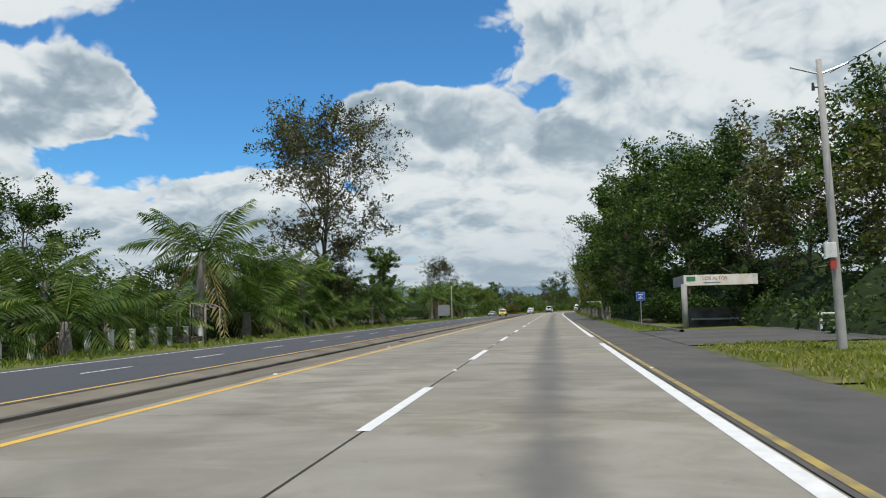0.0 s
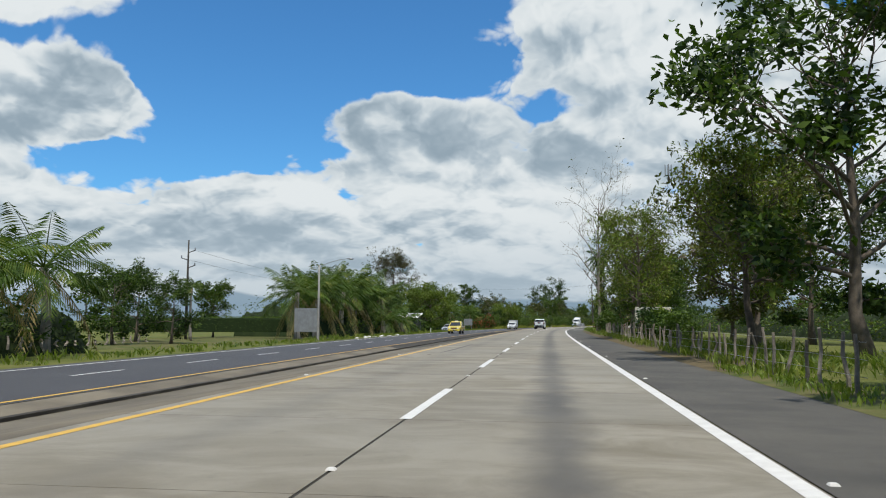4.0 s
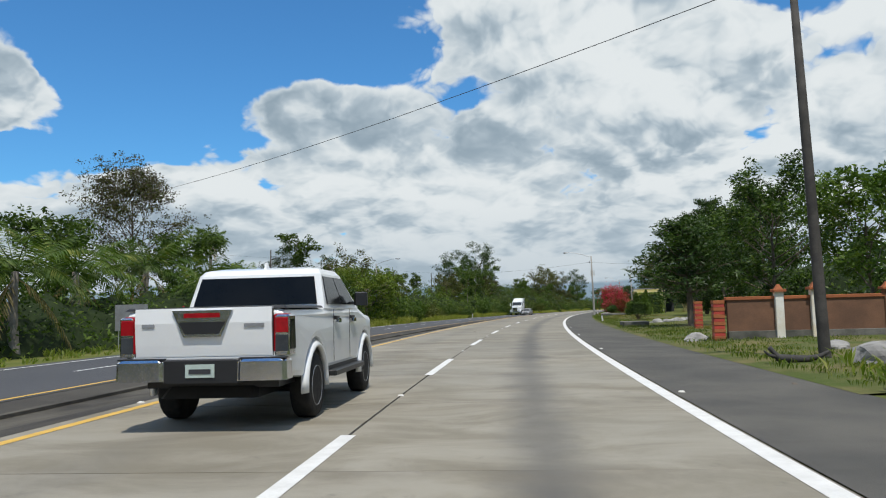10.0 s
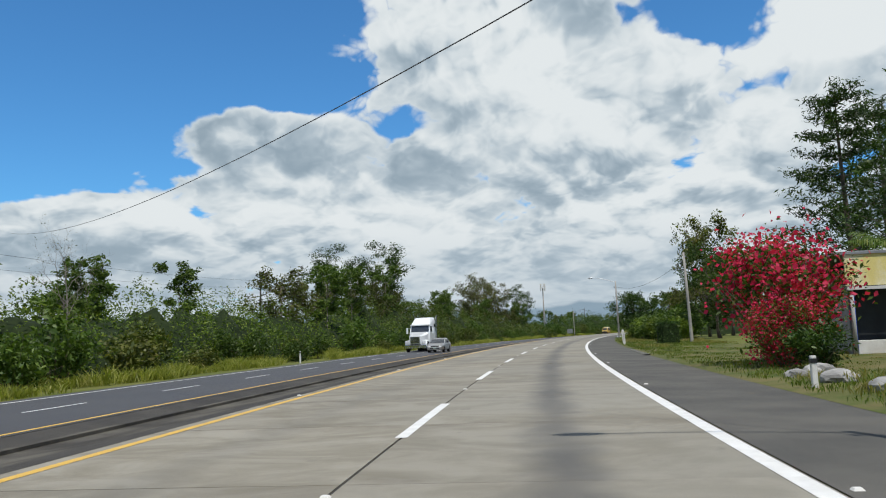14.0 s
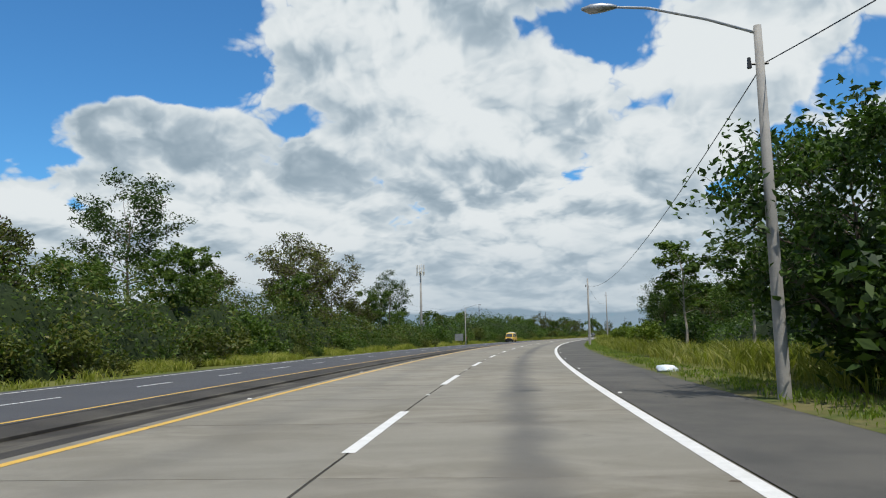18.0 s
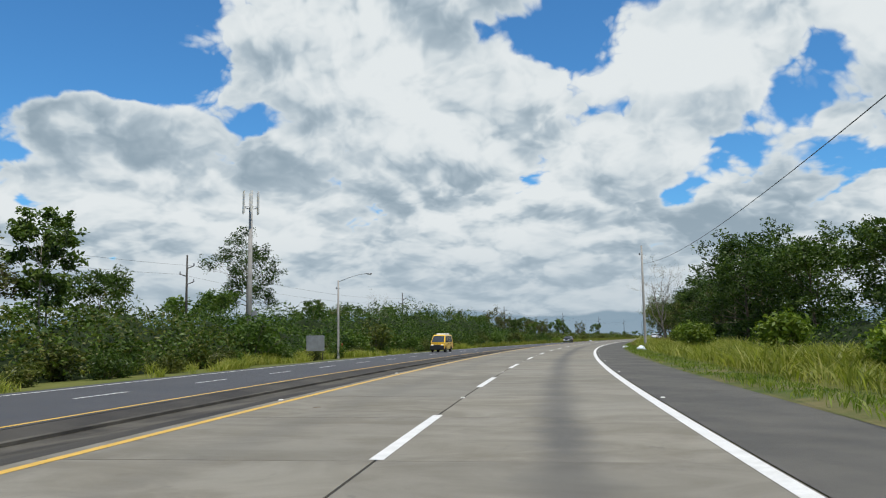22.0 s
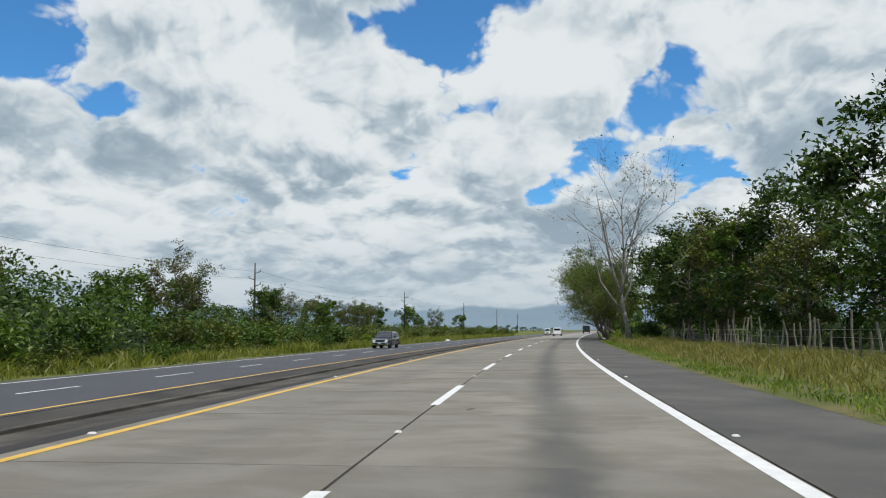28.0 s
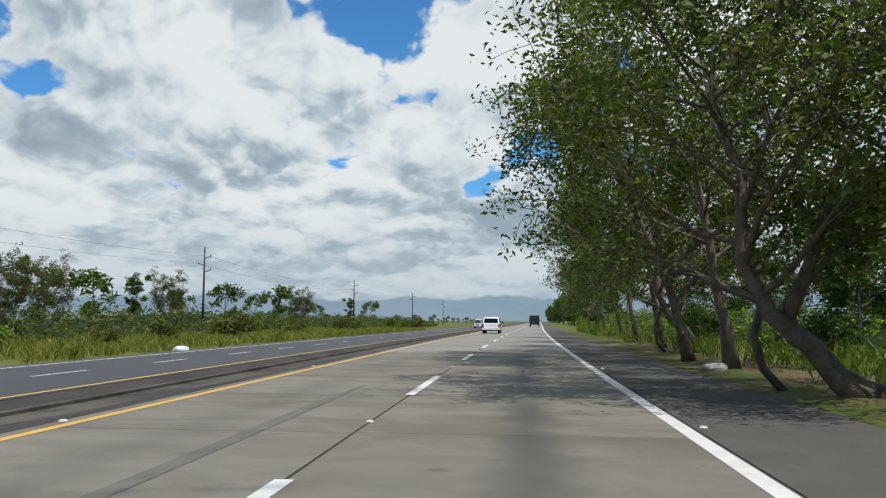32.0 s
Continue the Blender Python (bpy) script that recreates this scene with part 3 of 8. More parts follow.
def quad_mesh(name, v, mat):
    """A mesh of loose four-cornered blades."""
    n = len(v) // 4
    me = bpy.data.meshes.new(name)
    me.vertices.add(4 * n)
    me.vertices.foreach_set("co", np.asarray(v, dtype=np.float32).ravel())
    me.loops.add(4 * n)
    me.loops.foreach_set("vertex_index", np.arange(4 * n, dtype=np.int32))
    me.polygons.add(n)
    me.polygons.foreach_set("loop_start", np.arange(0, 4 * n, 4, dtype=np.int32))
    me.update(calc_edges=True)
    me.validate()
    me.materials.append(mat)
    return me


def bough(rng, start, way, length, bend, n=4):
    pts = [np.array(start, float)]
    d = np.array(way, float)
    for _ in range(n):
        d = d + rng.normal(size=3) * bend
        d /= np.linalg.norm(d)
        pts.append(pts[-1] + d * length / n)
    return pts


def grow(seed, H, r0, clear, spread, limbs, subs, twigs, crown="round", lean=(0, 0), up=0.5, rough_limbs=0.18, way_up=None):
    """A skeleton: a trunk with limbs, boughs and twigs. Returns the wood and the places where leaves sit."""
    rng = np.random.default_rng(seed)
    wood = Shape()
    wood.smooth = True
    n = 7
    trunk = []
    w = rng.normal(size=(n + 1, 2)) * 0.022 * H
    w = np.cumsum(w, 0) * 0.35
    w[0] = 0
    for i in range(n + 1):
        f = i / n
        trunk.append(np.array([w[i, 0] + lean[0] * f * H, w[i, 1] + lean[1] * f * H, f * H * 0.9 - (0.15 if i == 0 else 0)]))
    if way_up:
        trunk = [np.array(p, float) for p in way_up]
        n = len(trunk) - 1
    rad = [r0 * (1.5 if i == 0 else 1.0) * (1 - 0.86 * (i / n)) for i in range(n + 1)]
    wood.tube(trunk, rad, 8)
    tips = []

    def girth(f):
        if crown == "round":
            return max(0.12, math.sin(math.pi * min(max((f - clear * 0.8) / (1.08 - clear * 0.8), 0), 1)) ** 0.6)
        if crown == "flat":
            return 0.35 + 0.65 * f
        if crown == "cone":
            return max(0.06, 1.0 - (f - clear) / (1 - clear))
        return 0.8

    for i in range(limbs):
        f = clear + (0.98 - clear) * ((i + rng.random()) / limbs) ** 0.9
        k = f * n
        j = min(int(k), n - 1)
        base = trunk[j] + (trunk[j + 1] - trunk[j]) * (k - j)
        a = i * 2.4 + rng.random() * 1.2
        rise = up + 0.5 * (f - clear) + rng.normal() * 0.12
        way = np.array([math.cos(a), math.sin(a), rise])
        way /= np.linalg.norm(way)
        ln = spread * girth(f) * (0.8 + 0.4 * rng.random())
        path = bough(rng, base, way, ln, rough_limbs, 4)
        rr = max(0.02, r0 * (1 - 0.8 * f) * 0.55)
        wood.tube(path, [rr, rr * 0.8, rr * 0.6, rr * 0.42, rr * 0.25], 5, False)
        tips.append(path[-1])
        for _ in range(subs):
            q = 0.35 + 0.6 * rng.random()
            jj = min(int(q * 4), 3)
            st = path[jj] + (path[jj + 1] - path[jj]) * (q * 4 - jj)
            w2 = way + rng.normal(size=3) * 0.65 + np.array([0, 0, 0.25])
            w2 /= np.linalg.norm(w2)
            p2 = bough(rng, st, w2, ln * (0.32 + 0.3 * rng.random()), rough_limbs, 3)
            r2 = rr * 0.38
            wood.tube(p2, [r2, r2 * 0.75, r2 * 0.5, r2 * 0.25], 3, False)
            tips += [p2[-1], p2[2]]
            for _ in range(twigs):
                jj = 1 + int(rng.random() * 2.99)
                w3 = w2 + rng.normal(size=3) * 0.8
                w3 /= np.linalg.norm(w3)
                p3 = bough(rng, p2[jj], w3, ln * (0.14 + 0.16 * rng.random()), 0.2, 2)
                r3 = max(0.011, r2 * 0.35)
                wood.tube(p3, [r3, r3 * 0.7, r3 * 0.4], 3, False)
                tips.append(p3[-1])
    return wood, np.array(tips), rng


class Kind:
    """A kind of plant: built once, then copied with its parts."""

    def __init__(self, name, label, category, group, pieces):
        self.spec, self.pieces, self.first = (name, label, category, group), pieces, None

    def put(self, s, u, size=1.0, spin=None, z=None, label="", stretch=1.0, tilt=(0, 0)):
        spin = spin if spin is not None else (s * 37.7 + u * 91.3) % 360
        if z is None:
            z = -0.72 if u < -17 else 0.0
        m = at_road(s, u, z, spin) @ Euler((radians(tilt[0]), radians(tilt[1]), 0)).to_matrix().to_4x4() @ Matrix.Diagonal((size, size, size * stretch, 1))
        name, lab, cat, grp = self.spec
        if self.first is None:
            self.first = thing(name, lab, cat, m, grp)
            for pn, me, pl in self.pieces():
                ob = new(pn, me)
                ob.parent = self.first
                if pl:
                    tagged(ob, pl)
            ob = self.first
        else:
            keep = self.first.scale.copy()
            self.first.scale = (1, 1, 1)
            ob = copy_thing(self.first, m)
            self.first.scale = keep
        if label:
            tagged(ob, label)
        return ob


def tree_kind(name, label, group, seed, H, r0, clear, spread, limbs, subs, twigs, leaves, leaf, clump, lmat, bark=None, crown="round", lean=(0, 0), up=0.5, aspect=0.42, droop=0.25, second=None, way_up=None, stems=()):
    def pieces():
        wood, tips, rng = grow(seed, H, r0, clear, spread, limbs, subs, twigs, crown, lean, up, 0.18, way_up)
        for way, radii in stems:
            wood.tube(way, radii, 7)
        me = wood.mesh("trunk")
        me.materials.append(bark or M_BARK)
        out = [("trunk", me, "")]
        if leaves:
            idx = rng.integers(0, len(tips), leaves)
            off = np.clip(rng.normal(size=(leaves, 3)), -1.5, 1.5) * clump * np.array([1, 1, 0.7])
            pts = tips[idx] + off
            pts[:, 2] = np.maximum(pts[:, 2], 0.12)
            if second:
                cut = int(leaves * second[1])
                out.append(("crown", quad_mesh("crown", leaf_cloud(pts[cut:], leaf, seed + 1, aspect, droop), lmat), ""))
                nm = "withered_foliage" if second[2] else "lighter_foliage"
                out.append((nm, quad_mesh(nm, leaf_cloud(pts[:cut], leaf, seed + 2, aspect, droop), second[0]), second[2]))
            else:
                out.append(("crown", quad_mesh("crown", leaf_cloud(pts, leaf, seed + 1, aspect, droop), lmat), ""))
        return out
    return Kind(name, label, "tree", group, pieces)


def bush_kind(name, label, group, seed, R, H, leaves, leaf, lmat, second=None, aspect=0.42):
    def pieces():
        rng = np.random.default_rng(seed)
        stems = Shape()
        tips = []
        for i in range(11):
            a = i * 2.4
            w = np.array([math.cos(a) * (0.25 + 0.5 * rng.random()), math.sin(a) * (0.25 + 0.5 * rng.random()), 0.9])
            p = bough(rng, (0.1 * math.cos(a), 0.1 * math.sin(a), -0.05), w / np.linalg.norm(w), H * (0.7 + 0.3 * rng.random()), 0.14, 4)
            stems.tube(p, [0.035, 0.028, 0.02, 0.014, 0.008], 4, False)
            tips += p[1:]
        me = stems.mesh("stem")
        me.materials.append(M_BARK)
        lumps = rng.normal(size=(26, 3))
        lumps /= np.linalg.norm(lumps, axis=1)[:, None]
        lumps = lumps * np.array([R, R, H * 0.5]) * (0.45 + 0.4 * rng.random((26, 1))) + np.array([0, 0, H * 0.52])
        idx = rng.integers(0, 26, leaves)
        pts = lumps[idx] + rng.normal(size=(leaves, 3)) * np.array([R, R, H * 0.5]) * 0.2
        pts[:, 2] = np.abs(pts[:, 2]) + 0.05
        out = [("stem", me, ""), ]
        cut = int(leaves * second[1]) if second else 0
        out.append(("foliage", quad_mesh("foliage", leaf_cloud(pts[cut:], leaf, seed + 1, aspect), lmat), ""))
        if second:
            top = pts[:cut] * np.array([1.08, 1.08, 1.05])
            out.append(("blossom", quad_mesh("blossom", leaf_cloud(top, leaf * 0.9, seed + 2, 0.8), second[0]), second[2]))
        return out
    return Kind(name, label, "bush", group, pieces)


def frond(rng, sh_v, rach, base, az, rise, length, fall, leaflets, lw, hang):
    """A pinnate leaf: an arching midrib with hanging leaflets on both sides."""
    d = np.array([math.cos(az), math.sin(az), 0.0])
    side = np.array([-d[1], d[0], 0.0])
    pts = []
    for i in range(8):
        f = i / 7
        pts.append(base + d * length * (f - 0.18 * fall * f ** 2) * math.cos(rise * 0.6) + np.array([0, 0, 1.0]) * length * (math.sin(rise) * f - fall * f ** 2))
    rach.tube(pts, [0.035, 0.03, 0.026, 0.022, 0.018, 0.014, 0.01, 0.005], 4, False)
    pts = np.array(pts)
    for k in range(leaflets):
        f = 0.14 + 0.86 * k / leaflets
        j = min(int(f * 7), 6)
        p = pts[j] + (pts[j + 1] - pts[j]) * (f * 7 - j)
        t = pts[j + 1] - pts[j]
        t /= np.linalg.norm(t)
        ll = length * 0.26 * math.sin(math.pi * min(0.98, 0.12 + 0.86 * f)) ** 0.7 * (0.85 + 0.3 * rng.random())
        for sg in (-1, 1):
            w = side * sg * 0.8 + t * 0.55 + np.array([0, 0, -hang * (0.6 + 0.8 * rng.random())])
            w /= np.linalg.norm(w)
            b = np.cross(w, t)
            b /= np.linalg.norm(b) + 1e-9
            wd = np.cross(b, w) * lw
            sh_v += [p, p + w * ll * 0.45 + wd, p + w * ll + np.array([0, 0, -0.12 * ll]), p + w * ll * 0.45 - wd]


def palm_kind(name, label, group, seed, H, r, fronds, length, dry=2, leaflets=26, fall=0.55, hang=0.5, lw=0.035, lean=0.05, bulge=0.0):
    def pieces():
        rng = np.random.default_rng(seed)
        trunk = Shape()
        trunk.smooth = True
        n = 10
        pts, rad = [], []
        for i in range(n + 1):
            f = i / n
            pts.append((lean * H * f * f, 0.02 * H * math.sin(3 * f), H * f - (0.1 if i == 0 else 0)))
            rad.append(r * (1.35 - 0.5 * f + bulge * math.sin(math.pi * f)) * (1.25 if i == 0 else 1) * (1 + 0.07 * (i % 2)))
        trunk.tube(pts, rad, 9)
        me = trunk.mesh("trunk")
        me.materials.append(M_PALEBARK)
        top = np.array(pts[-1])
        out = [("trunk", me, "")]
        for i in range(fronds + dry):
            leaf, blades = Shape(), []
            f = (i + 0.5) / fronds
            if i < fronds:
                frond(rng, blades, leaf, top, i * 2.399 + rng.random() * 0.4, 1.25 - 1.25 * f + rng.normal() * 0.08, length * (0.85 + 0.25 * rng.random()), fall * (0.5 + 0.7 * f), leaflets, lw, hang)
            else:
                frond(rng, blades, leaf, top - np.array([0, 0, 0.25]), i * 2.1 + rng.random(), -0.55, length * 0.8, 0.7, leaflets - 6, lw, 0.7)
            leaf.add(blades, [(4 * k, 4 * k + 1, 4 * k + 2, 4 * k + 3) for k in range(len(blades) // 4)])
            fm = leaf.mesh("frond")
            fm.materials.append(L_PALM if i < fronds else L_DRY)
            out.append(("frond", fm, "" if i < fronds else "drooping yellow-brown frond"))
        return out
    return Kind(name, label, "palm", group, pieces)


def pine_kind(name, label, group, seed, H, r0, clear, spread, whorls, per, tuft, n_leaf, up=0.15, lmat=None):
    """A conifer with whorls of limbs that end in brushes of needles."""
    def pieces():
        rng = np.random.default_rng(seed)
        wood = Shape()
        pts = [(0.03 * H * math.sin(2 * i / 6), 0.02 * H * i / 6, H * i / 6 - (0.1 if i == 0 else 0)) for i in range(7)]
        wood.tube(pts, [r0 * (1.2 - 1.1 * i / 6) for i in range(7)], 8)
        tips = []
        for w in range(whorls):
            f = clear + (1 - clear) * w / whorls
            ln = spread * (1 - 0.82 * (f - clear) / (1 - clear)) ** 0.8
            k = f * 6
            j = min(int(k), 5)
            b = np.array(pts[j]) + (np.array(pts[j + 1]) - np.array(pts[j])) * (k - j)
            for i in range(per):
                a = 2 * math.pi * (i + 0.5 * (w % 2)) / per + rng.normal() * 0.15
                d = np.array([math.cos(a), math.sin(a), up + rng.normal() * 0.06])
                p = bough(rng, b, d / np.linalg.norm(d), ln * (0.75 + 0.35 * rng.random()), 0.08, 5)
                p = [q + np.array([0, 0, 0.05 * ln * (m / 5) ** 2]) for m, q in enumerate(p)]
                wood.tube(p, [0.05, 0.04, 0.032, 0.024, 0.016, 0.008], 4, False)
                for q in p[2:]:
                    tips.append(q)
                    for _ in range(2):
                        tips.append(q + rng.normal(size=3) * np.array([1, 1, 0.35]) * ln * 0.12)
        tips = np.array(tips)
        me = wood.mesh("trunk")
        me.materials.append(M_BARK)
        idx = rng.integers(0, len(tips), n_leaf)
        q = tips[idx] + np.clip(rng.normal(size=(n_leaf, 3)), -1.4, 1.4) * tuft * np.array([1, 1, 0.6])
        return [("trunk", me, ""), ("foliage", quad_mesh("foliage", leaf_cloud(q, tuft * 1.3, seed, 0.24, -0.35), lmat or L_DARK), "")]
    return Kind(name, label, "tree", group, pieces)


def shrub_dome(s, u, seed):
    """Rounded shrub tops of uneven height, four metres across or so."""
    dist, places = noise.voronoi(Vector((s * 0.27, u * 0.30, seed * 3.3)))
    tall = 0.92 + 0.34 * noise.noise(places[0] * 3.7) + 0.25 * noise.noise(Vector((s * 0.05, u * 0.08, seed)))
    return max(0.16, tall * (1.04 - 0.95 * dist[0] ** 2) + 0.12 * noise.noise(Vector((s * 1.1, u * 1.1, seed))))


def thicket(name, label, s0, s1, u0, u1, tops, seed, leaf=0.3, per=9.0, mat=None, mat2=None, share=0.35, z0=-0.7, rough=0.35):
    """A tangle of shrubs too many to count: leaves over a lumpy core painted dark as inner shade."""
    rng = np.random.default_rng(seed)
    ss = np.array([a for a, _ in tops], float)
    hh = np.array([b for _, b in tops], float)
    side = 1 if u1 < u0 else -1
    n = int((s1 - s0) * per * 15)
    s = s0 + (s1 - s0) * rng.random(n)
    q = rng.random(n) ** 1.3
    u = u0 + (u1 - u0) * q
    dome = np.array([shrub_dome(a, b, seed) for a, b in zip(s, u)])
    h = np.interp(s, ss, hh) * dome * (0.40 + 0.60 * np.minimum(1, q * 4.0))
    h = np.maximum(h, 0.3)
    z = h * (1 - rng.random(n) ** 2.6 * 0.85)
    xyz = np.array([P(a, b, z0 + c) for a, b, c in zip(s, u, z)])
    cut = int(n * (1 - share)) if mat2 else n
    top = tagged(new(name), label, "undergrowth", kind="stuff")
    a = new("leaves", quad_mesh("leaves", leaf_cloud(xyz[:cut], leaf, seed), mat or L_MID))
    a.parent = top
    if mat2:
        b = new("paler_leaves", quad_mesh("paler_leaves", leaf_cloud(xyz[cut:], leaf * 0.9, seed + 1), mat2))
        b.parent = top
    # lumpy sheet under the leaves; its near-black colour stands in for inner shade
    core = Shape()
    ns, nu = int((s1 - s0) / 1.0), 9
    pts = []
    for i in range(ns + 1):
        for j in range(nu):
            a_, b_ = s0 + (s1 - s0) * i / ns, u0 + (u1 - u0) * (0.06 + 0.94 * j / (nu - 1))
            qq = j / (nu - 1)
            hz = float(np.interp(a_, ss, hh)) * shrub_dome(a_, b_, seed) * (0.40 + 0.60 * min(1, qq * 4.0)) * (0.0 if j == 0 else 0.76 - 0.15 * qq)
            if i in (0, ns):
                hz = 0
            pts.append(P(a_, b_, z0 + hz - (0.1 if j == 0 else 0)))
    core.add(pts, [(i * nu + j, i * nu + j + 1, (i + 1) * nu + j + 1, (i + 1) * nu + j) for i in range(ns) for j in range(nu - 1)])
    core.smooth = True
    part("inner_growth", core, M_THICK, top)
    return top


def grass(name, label, s0, s1, u0, u1, count, h0, h1, seed, mat, z=0.0, width=0.035, patchy=False):
    """Blades of grass beyond counting, in tufts."""
    rng = np.random.default_rng(seed)
    nt = max(8, count // 7)
    ts, tu = s0 + (s1 - s0) * rng.random(nt), u0 + (u1 - u0) * rng.random(nt)
    if patchy:
        keep = np.array([noise.noise(Vector((a * 0.09, b * 0.22, seed))) > 0.08 for a, b in zip(ts, tu)])
        ts, tu = ts[keep], tu[keep]
        nt = len(ts)
    th = h0 + (h1 - h0) * np.clip(0.5 + 0.9 * np.array([noise.noise(Vector((a * 0.25, b * 0.4, seed))) for a, b in zip(ts, tu)]), 0, 1)
    idx = rng.integers(0, nt, count)
    base = np.array([P(a, b, z) for a, b in zip(ts, tu)])[idx] + rng.normal(size=(count, 3)) * np.array([0.13, 0.13, 0])
    h = th[idx] * (0.6 + 0.6 * rng.random(count))
    lean = rng.normal(size=(count, 2)) * 0.50
    ang = rng.random(count) * math.pi
    w = np.stack([np.cos(ang), np.sin(ang), np.zeros(count)], 1) * width * (0.6 + 0.8 * rng.random((count, 1)))
    mid = base + np.stack([lean[:, 0] * h * 0.4, lean[:, 1] * h * 0.4, h * 0.6], 1)
    tip = base + np.stack([lean[:, 0] * h * 1.1, lean[:, 1] * h * 1.1, h], 1)
    v = np.stack([base - np.array([0, 0, 0.03]), mid + w, tip, mid - w], 1).reshape(-1, 3)
    tagged(new(name, quad_mesh(name, v, mat)), label, "grass", kind="stuff")


# thicket core: shade between the leaves, put into the colour
M_THICK = paint("thicket_shade", (0.010, 0.018, 0.005), (0.022, 0.034, 0.009), 1.2, 0.9, 1.0, 6, amount=0.8)

# ---- plants: kinds ----
T_AIRY = tree_kind("tall_tree", "very tall open-crowned tree with thin grey-brown foliage", "tall trees", 11, 25, 0.42, 0.26, 10.4, 26, 5, 5, 15000, 0.46, 0.5, L_OLIVE, crown="round", up=0.95, droop=0.6, second=(L_BROWN, 0.6, "withered brown leaves"))
T_DENSE = tree_kind("broadleaf_tree", "dense dark green broadleaf tree with a heavy crown", "broadleaf trees", 21, 15, 0.30, 0.16, 6.6, 22, 5, 1, 9800, 0.44, 0.50, L_DARK, up=0.35, second=(L_MID, 0.4, ""))
T_GROVE = tree_kind("grove_tree", "dark round-crowned tree at the edge of a grove", "grove trees", 23, 10, 0.24, 0.12, 4.6, 16, 4, 1, 6800, 0.38, 0.46, L_DARK, up=0.35, second=(L_MID, 0.25, ""))
T_MANGO = tree_kind("mango_tree", "round dense yellow-green mango tree", "broadleaf trees", 31, 6.2, 0.24, 0.12, 4.0, 22, 6, 4, 15000, 0.28, 0.30, L_YELLOW, up=0.3, droop=0.5)
T_MID = tree_kind("broadleaf_tree", "mid-sized green broadleaf tree with an uneven crown", "broadleaf trees", 41, 8.5, 0.17, 0.2, 3.6, 17, 4, 1, 5000, 0.36, 0.36, L_MID, up=0.5)
T_OLIVE = tree_kind("broadleaf_tree", "loose olive-green tree with brown leaves among the green", "broadleaf trees", 51, 9.5, 0.17, 0.16, 3.9, 18, 4, 1, 4800, 0.35, 0.34, L_OLIVE, up=0.6, second=(L_BROWN, 0.25, "brown withered leaves"))
T_BROWN = tree_kind("wide_tree", "wide flat-topped tree with brownish green foliage", "wide trees", 61, 11, 0.24, 0.3, 6.0, 16, 5, 2, 6500, 0.36, 0.4, L_OLIVE, crown="flat", up=0.5, second=(L_BROWN, 0.4, "rusty brown leaves"))
T_THIN = tree_kind("slender_tree", "slender sparse tree with leaf tufts at its branch ends", "slender trees", 71, 10, 0.12, 0.42, 2.8, 11, 3, 2, 2300, 0.40, 0.24, L_MID, bark=M_PALEBARK, crown="flat", up=0.9)
T_NEAR = tree_kind("roadside_tree", "olive-green tree with drooping leaves over the fence", "roadside trees", 43, 9.0, 0.2, 0.26, 3.6, 19, 6, 3, 9000, 0.23, 0.27, L_OLIVE, up=0.55, aspect=0.34, droop=0.7, second=(L_YELLOW, 0.45, ""))
T_SHADE = tree_kind("roadside_tree", "dense dark green roadside tree spreading over the shoulder", "roadside trees", 45, 6.9, 0.16, 0.16, 3.7, 20, 6, 3, 10500, 0.25, 0.28, L_DARK, up=0.4, aspect=0.45, droop=0.5)
T_UMB = tree_kind("umbrella_tree", "tall tree with a flat spreading dark crown", "umbrella trees", 81, 18, 0.3, 0.5, 6.0, 17, 5, 4, 8000, 0.42, 0.45, L_DARK, crown="flat", up=0.55)
T_BARE = tree_kind("bare_tree", "leafless pale tree with rising forked limbs", "bare trees", 91, 20, 0.30, 0.26, 7.0, 15, 5, 6, 110, 0.36, 0.3, L_OLIVE, bark=M_PALEBARK, up=1.3)
T_LEAN = tree_kind("bare_tree", "leaning leafless pale tree forked low over the verge", "bare trees", 93, 18, 0.27, 0.30, 8.0, 13, 6, 8, 420, 0.26, 0.3, L_DARK, bark=M_PALEBARK, up=1.7, crown="even",
                   way_up=((0, 0, -0.15), (-0.2, 0, 1.5), (-0.5, 0, 3), (-0.72, 0, 4.5), (-0.5, 0.1, 6.5), (-0.35, 0.1, 8.5), (-0.4, 0.2, 11), (-0.5, 0.3, 14)),
                   stems=((((-0.72, 0, 4.4), (-1.3, 0.1, 6.4), (-1.8, 0.2, 8.5), (-2.3, 0.2, 11.5), (-2.9, 0.3, 15)), (0.17, 0.15, 0.12, 0.07, 0.03)),
                          (((-0.55, 0, 2.9), (-1.6, 0.1, 4.3), (-2.7, 0.1, 6.0), (-3.2, 0.2, 8.3), (-3.9, 0.3, 11)), (0.14, 0.12, 0.09, 0.06, 0.025))))
T_ROAD = tree_kind("roadside_tree", "leaning olive-green tree arching over the shoulder", "roadside trees", 101, 8.6, 0.17, 0.34, 4.6, 19, 5, 4, 14000, 0.17, 0.28, L_OLIVE, up=0.45, lean=(-0.16, 0.02), second=(L_YELLOW, 0.35, ""))
T_ROADB = tree_kind("roadside_tree", "gnarled roadside tree with several leaning stems", "roadside trees", 103, 8.0, 0.15, 0.32, 4.4, 19, 5, 4, 13500, 0.17, 0.28, L_MID, up=0.7, lean=(-0.30, 0.06), second=(L_OLIVE, 0.5, ""))
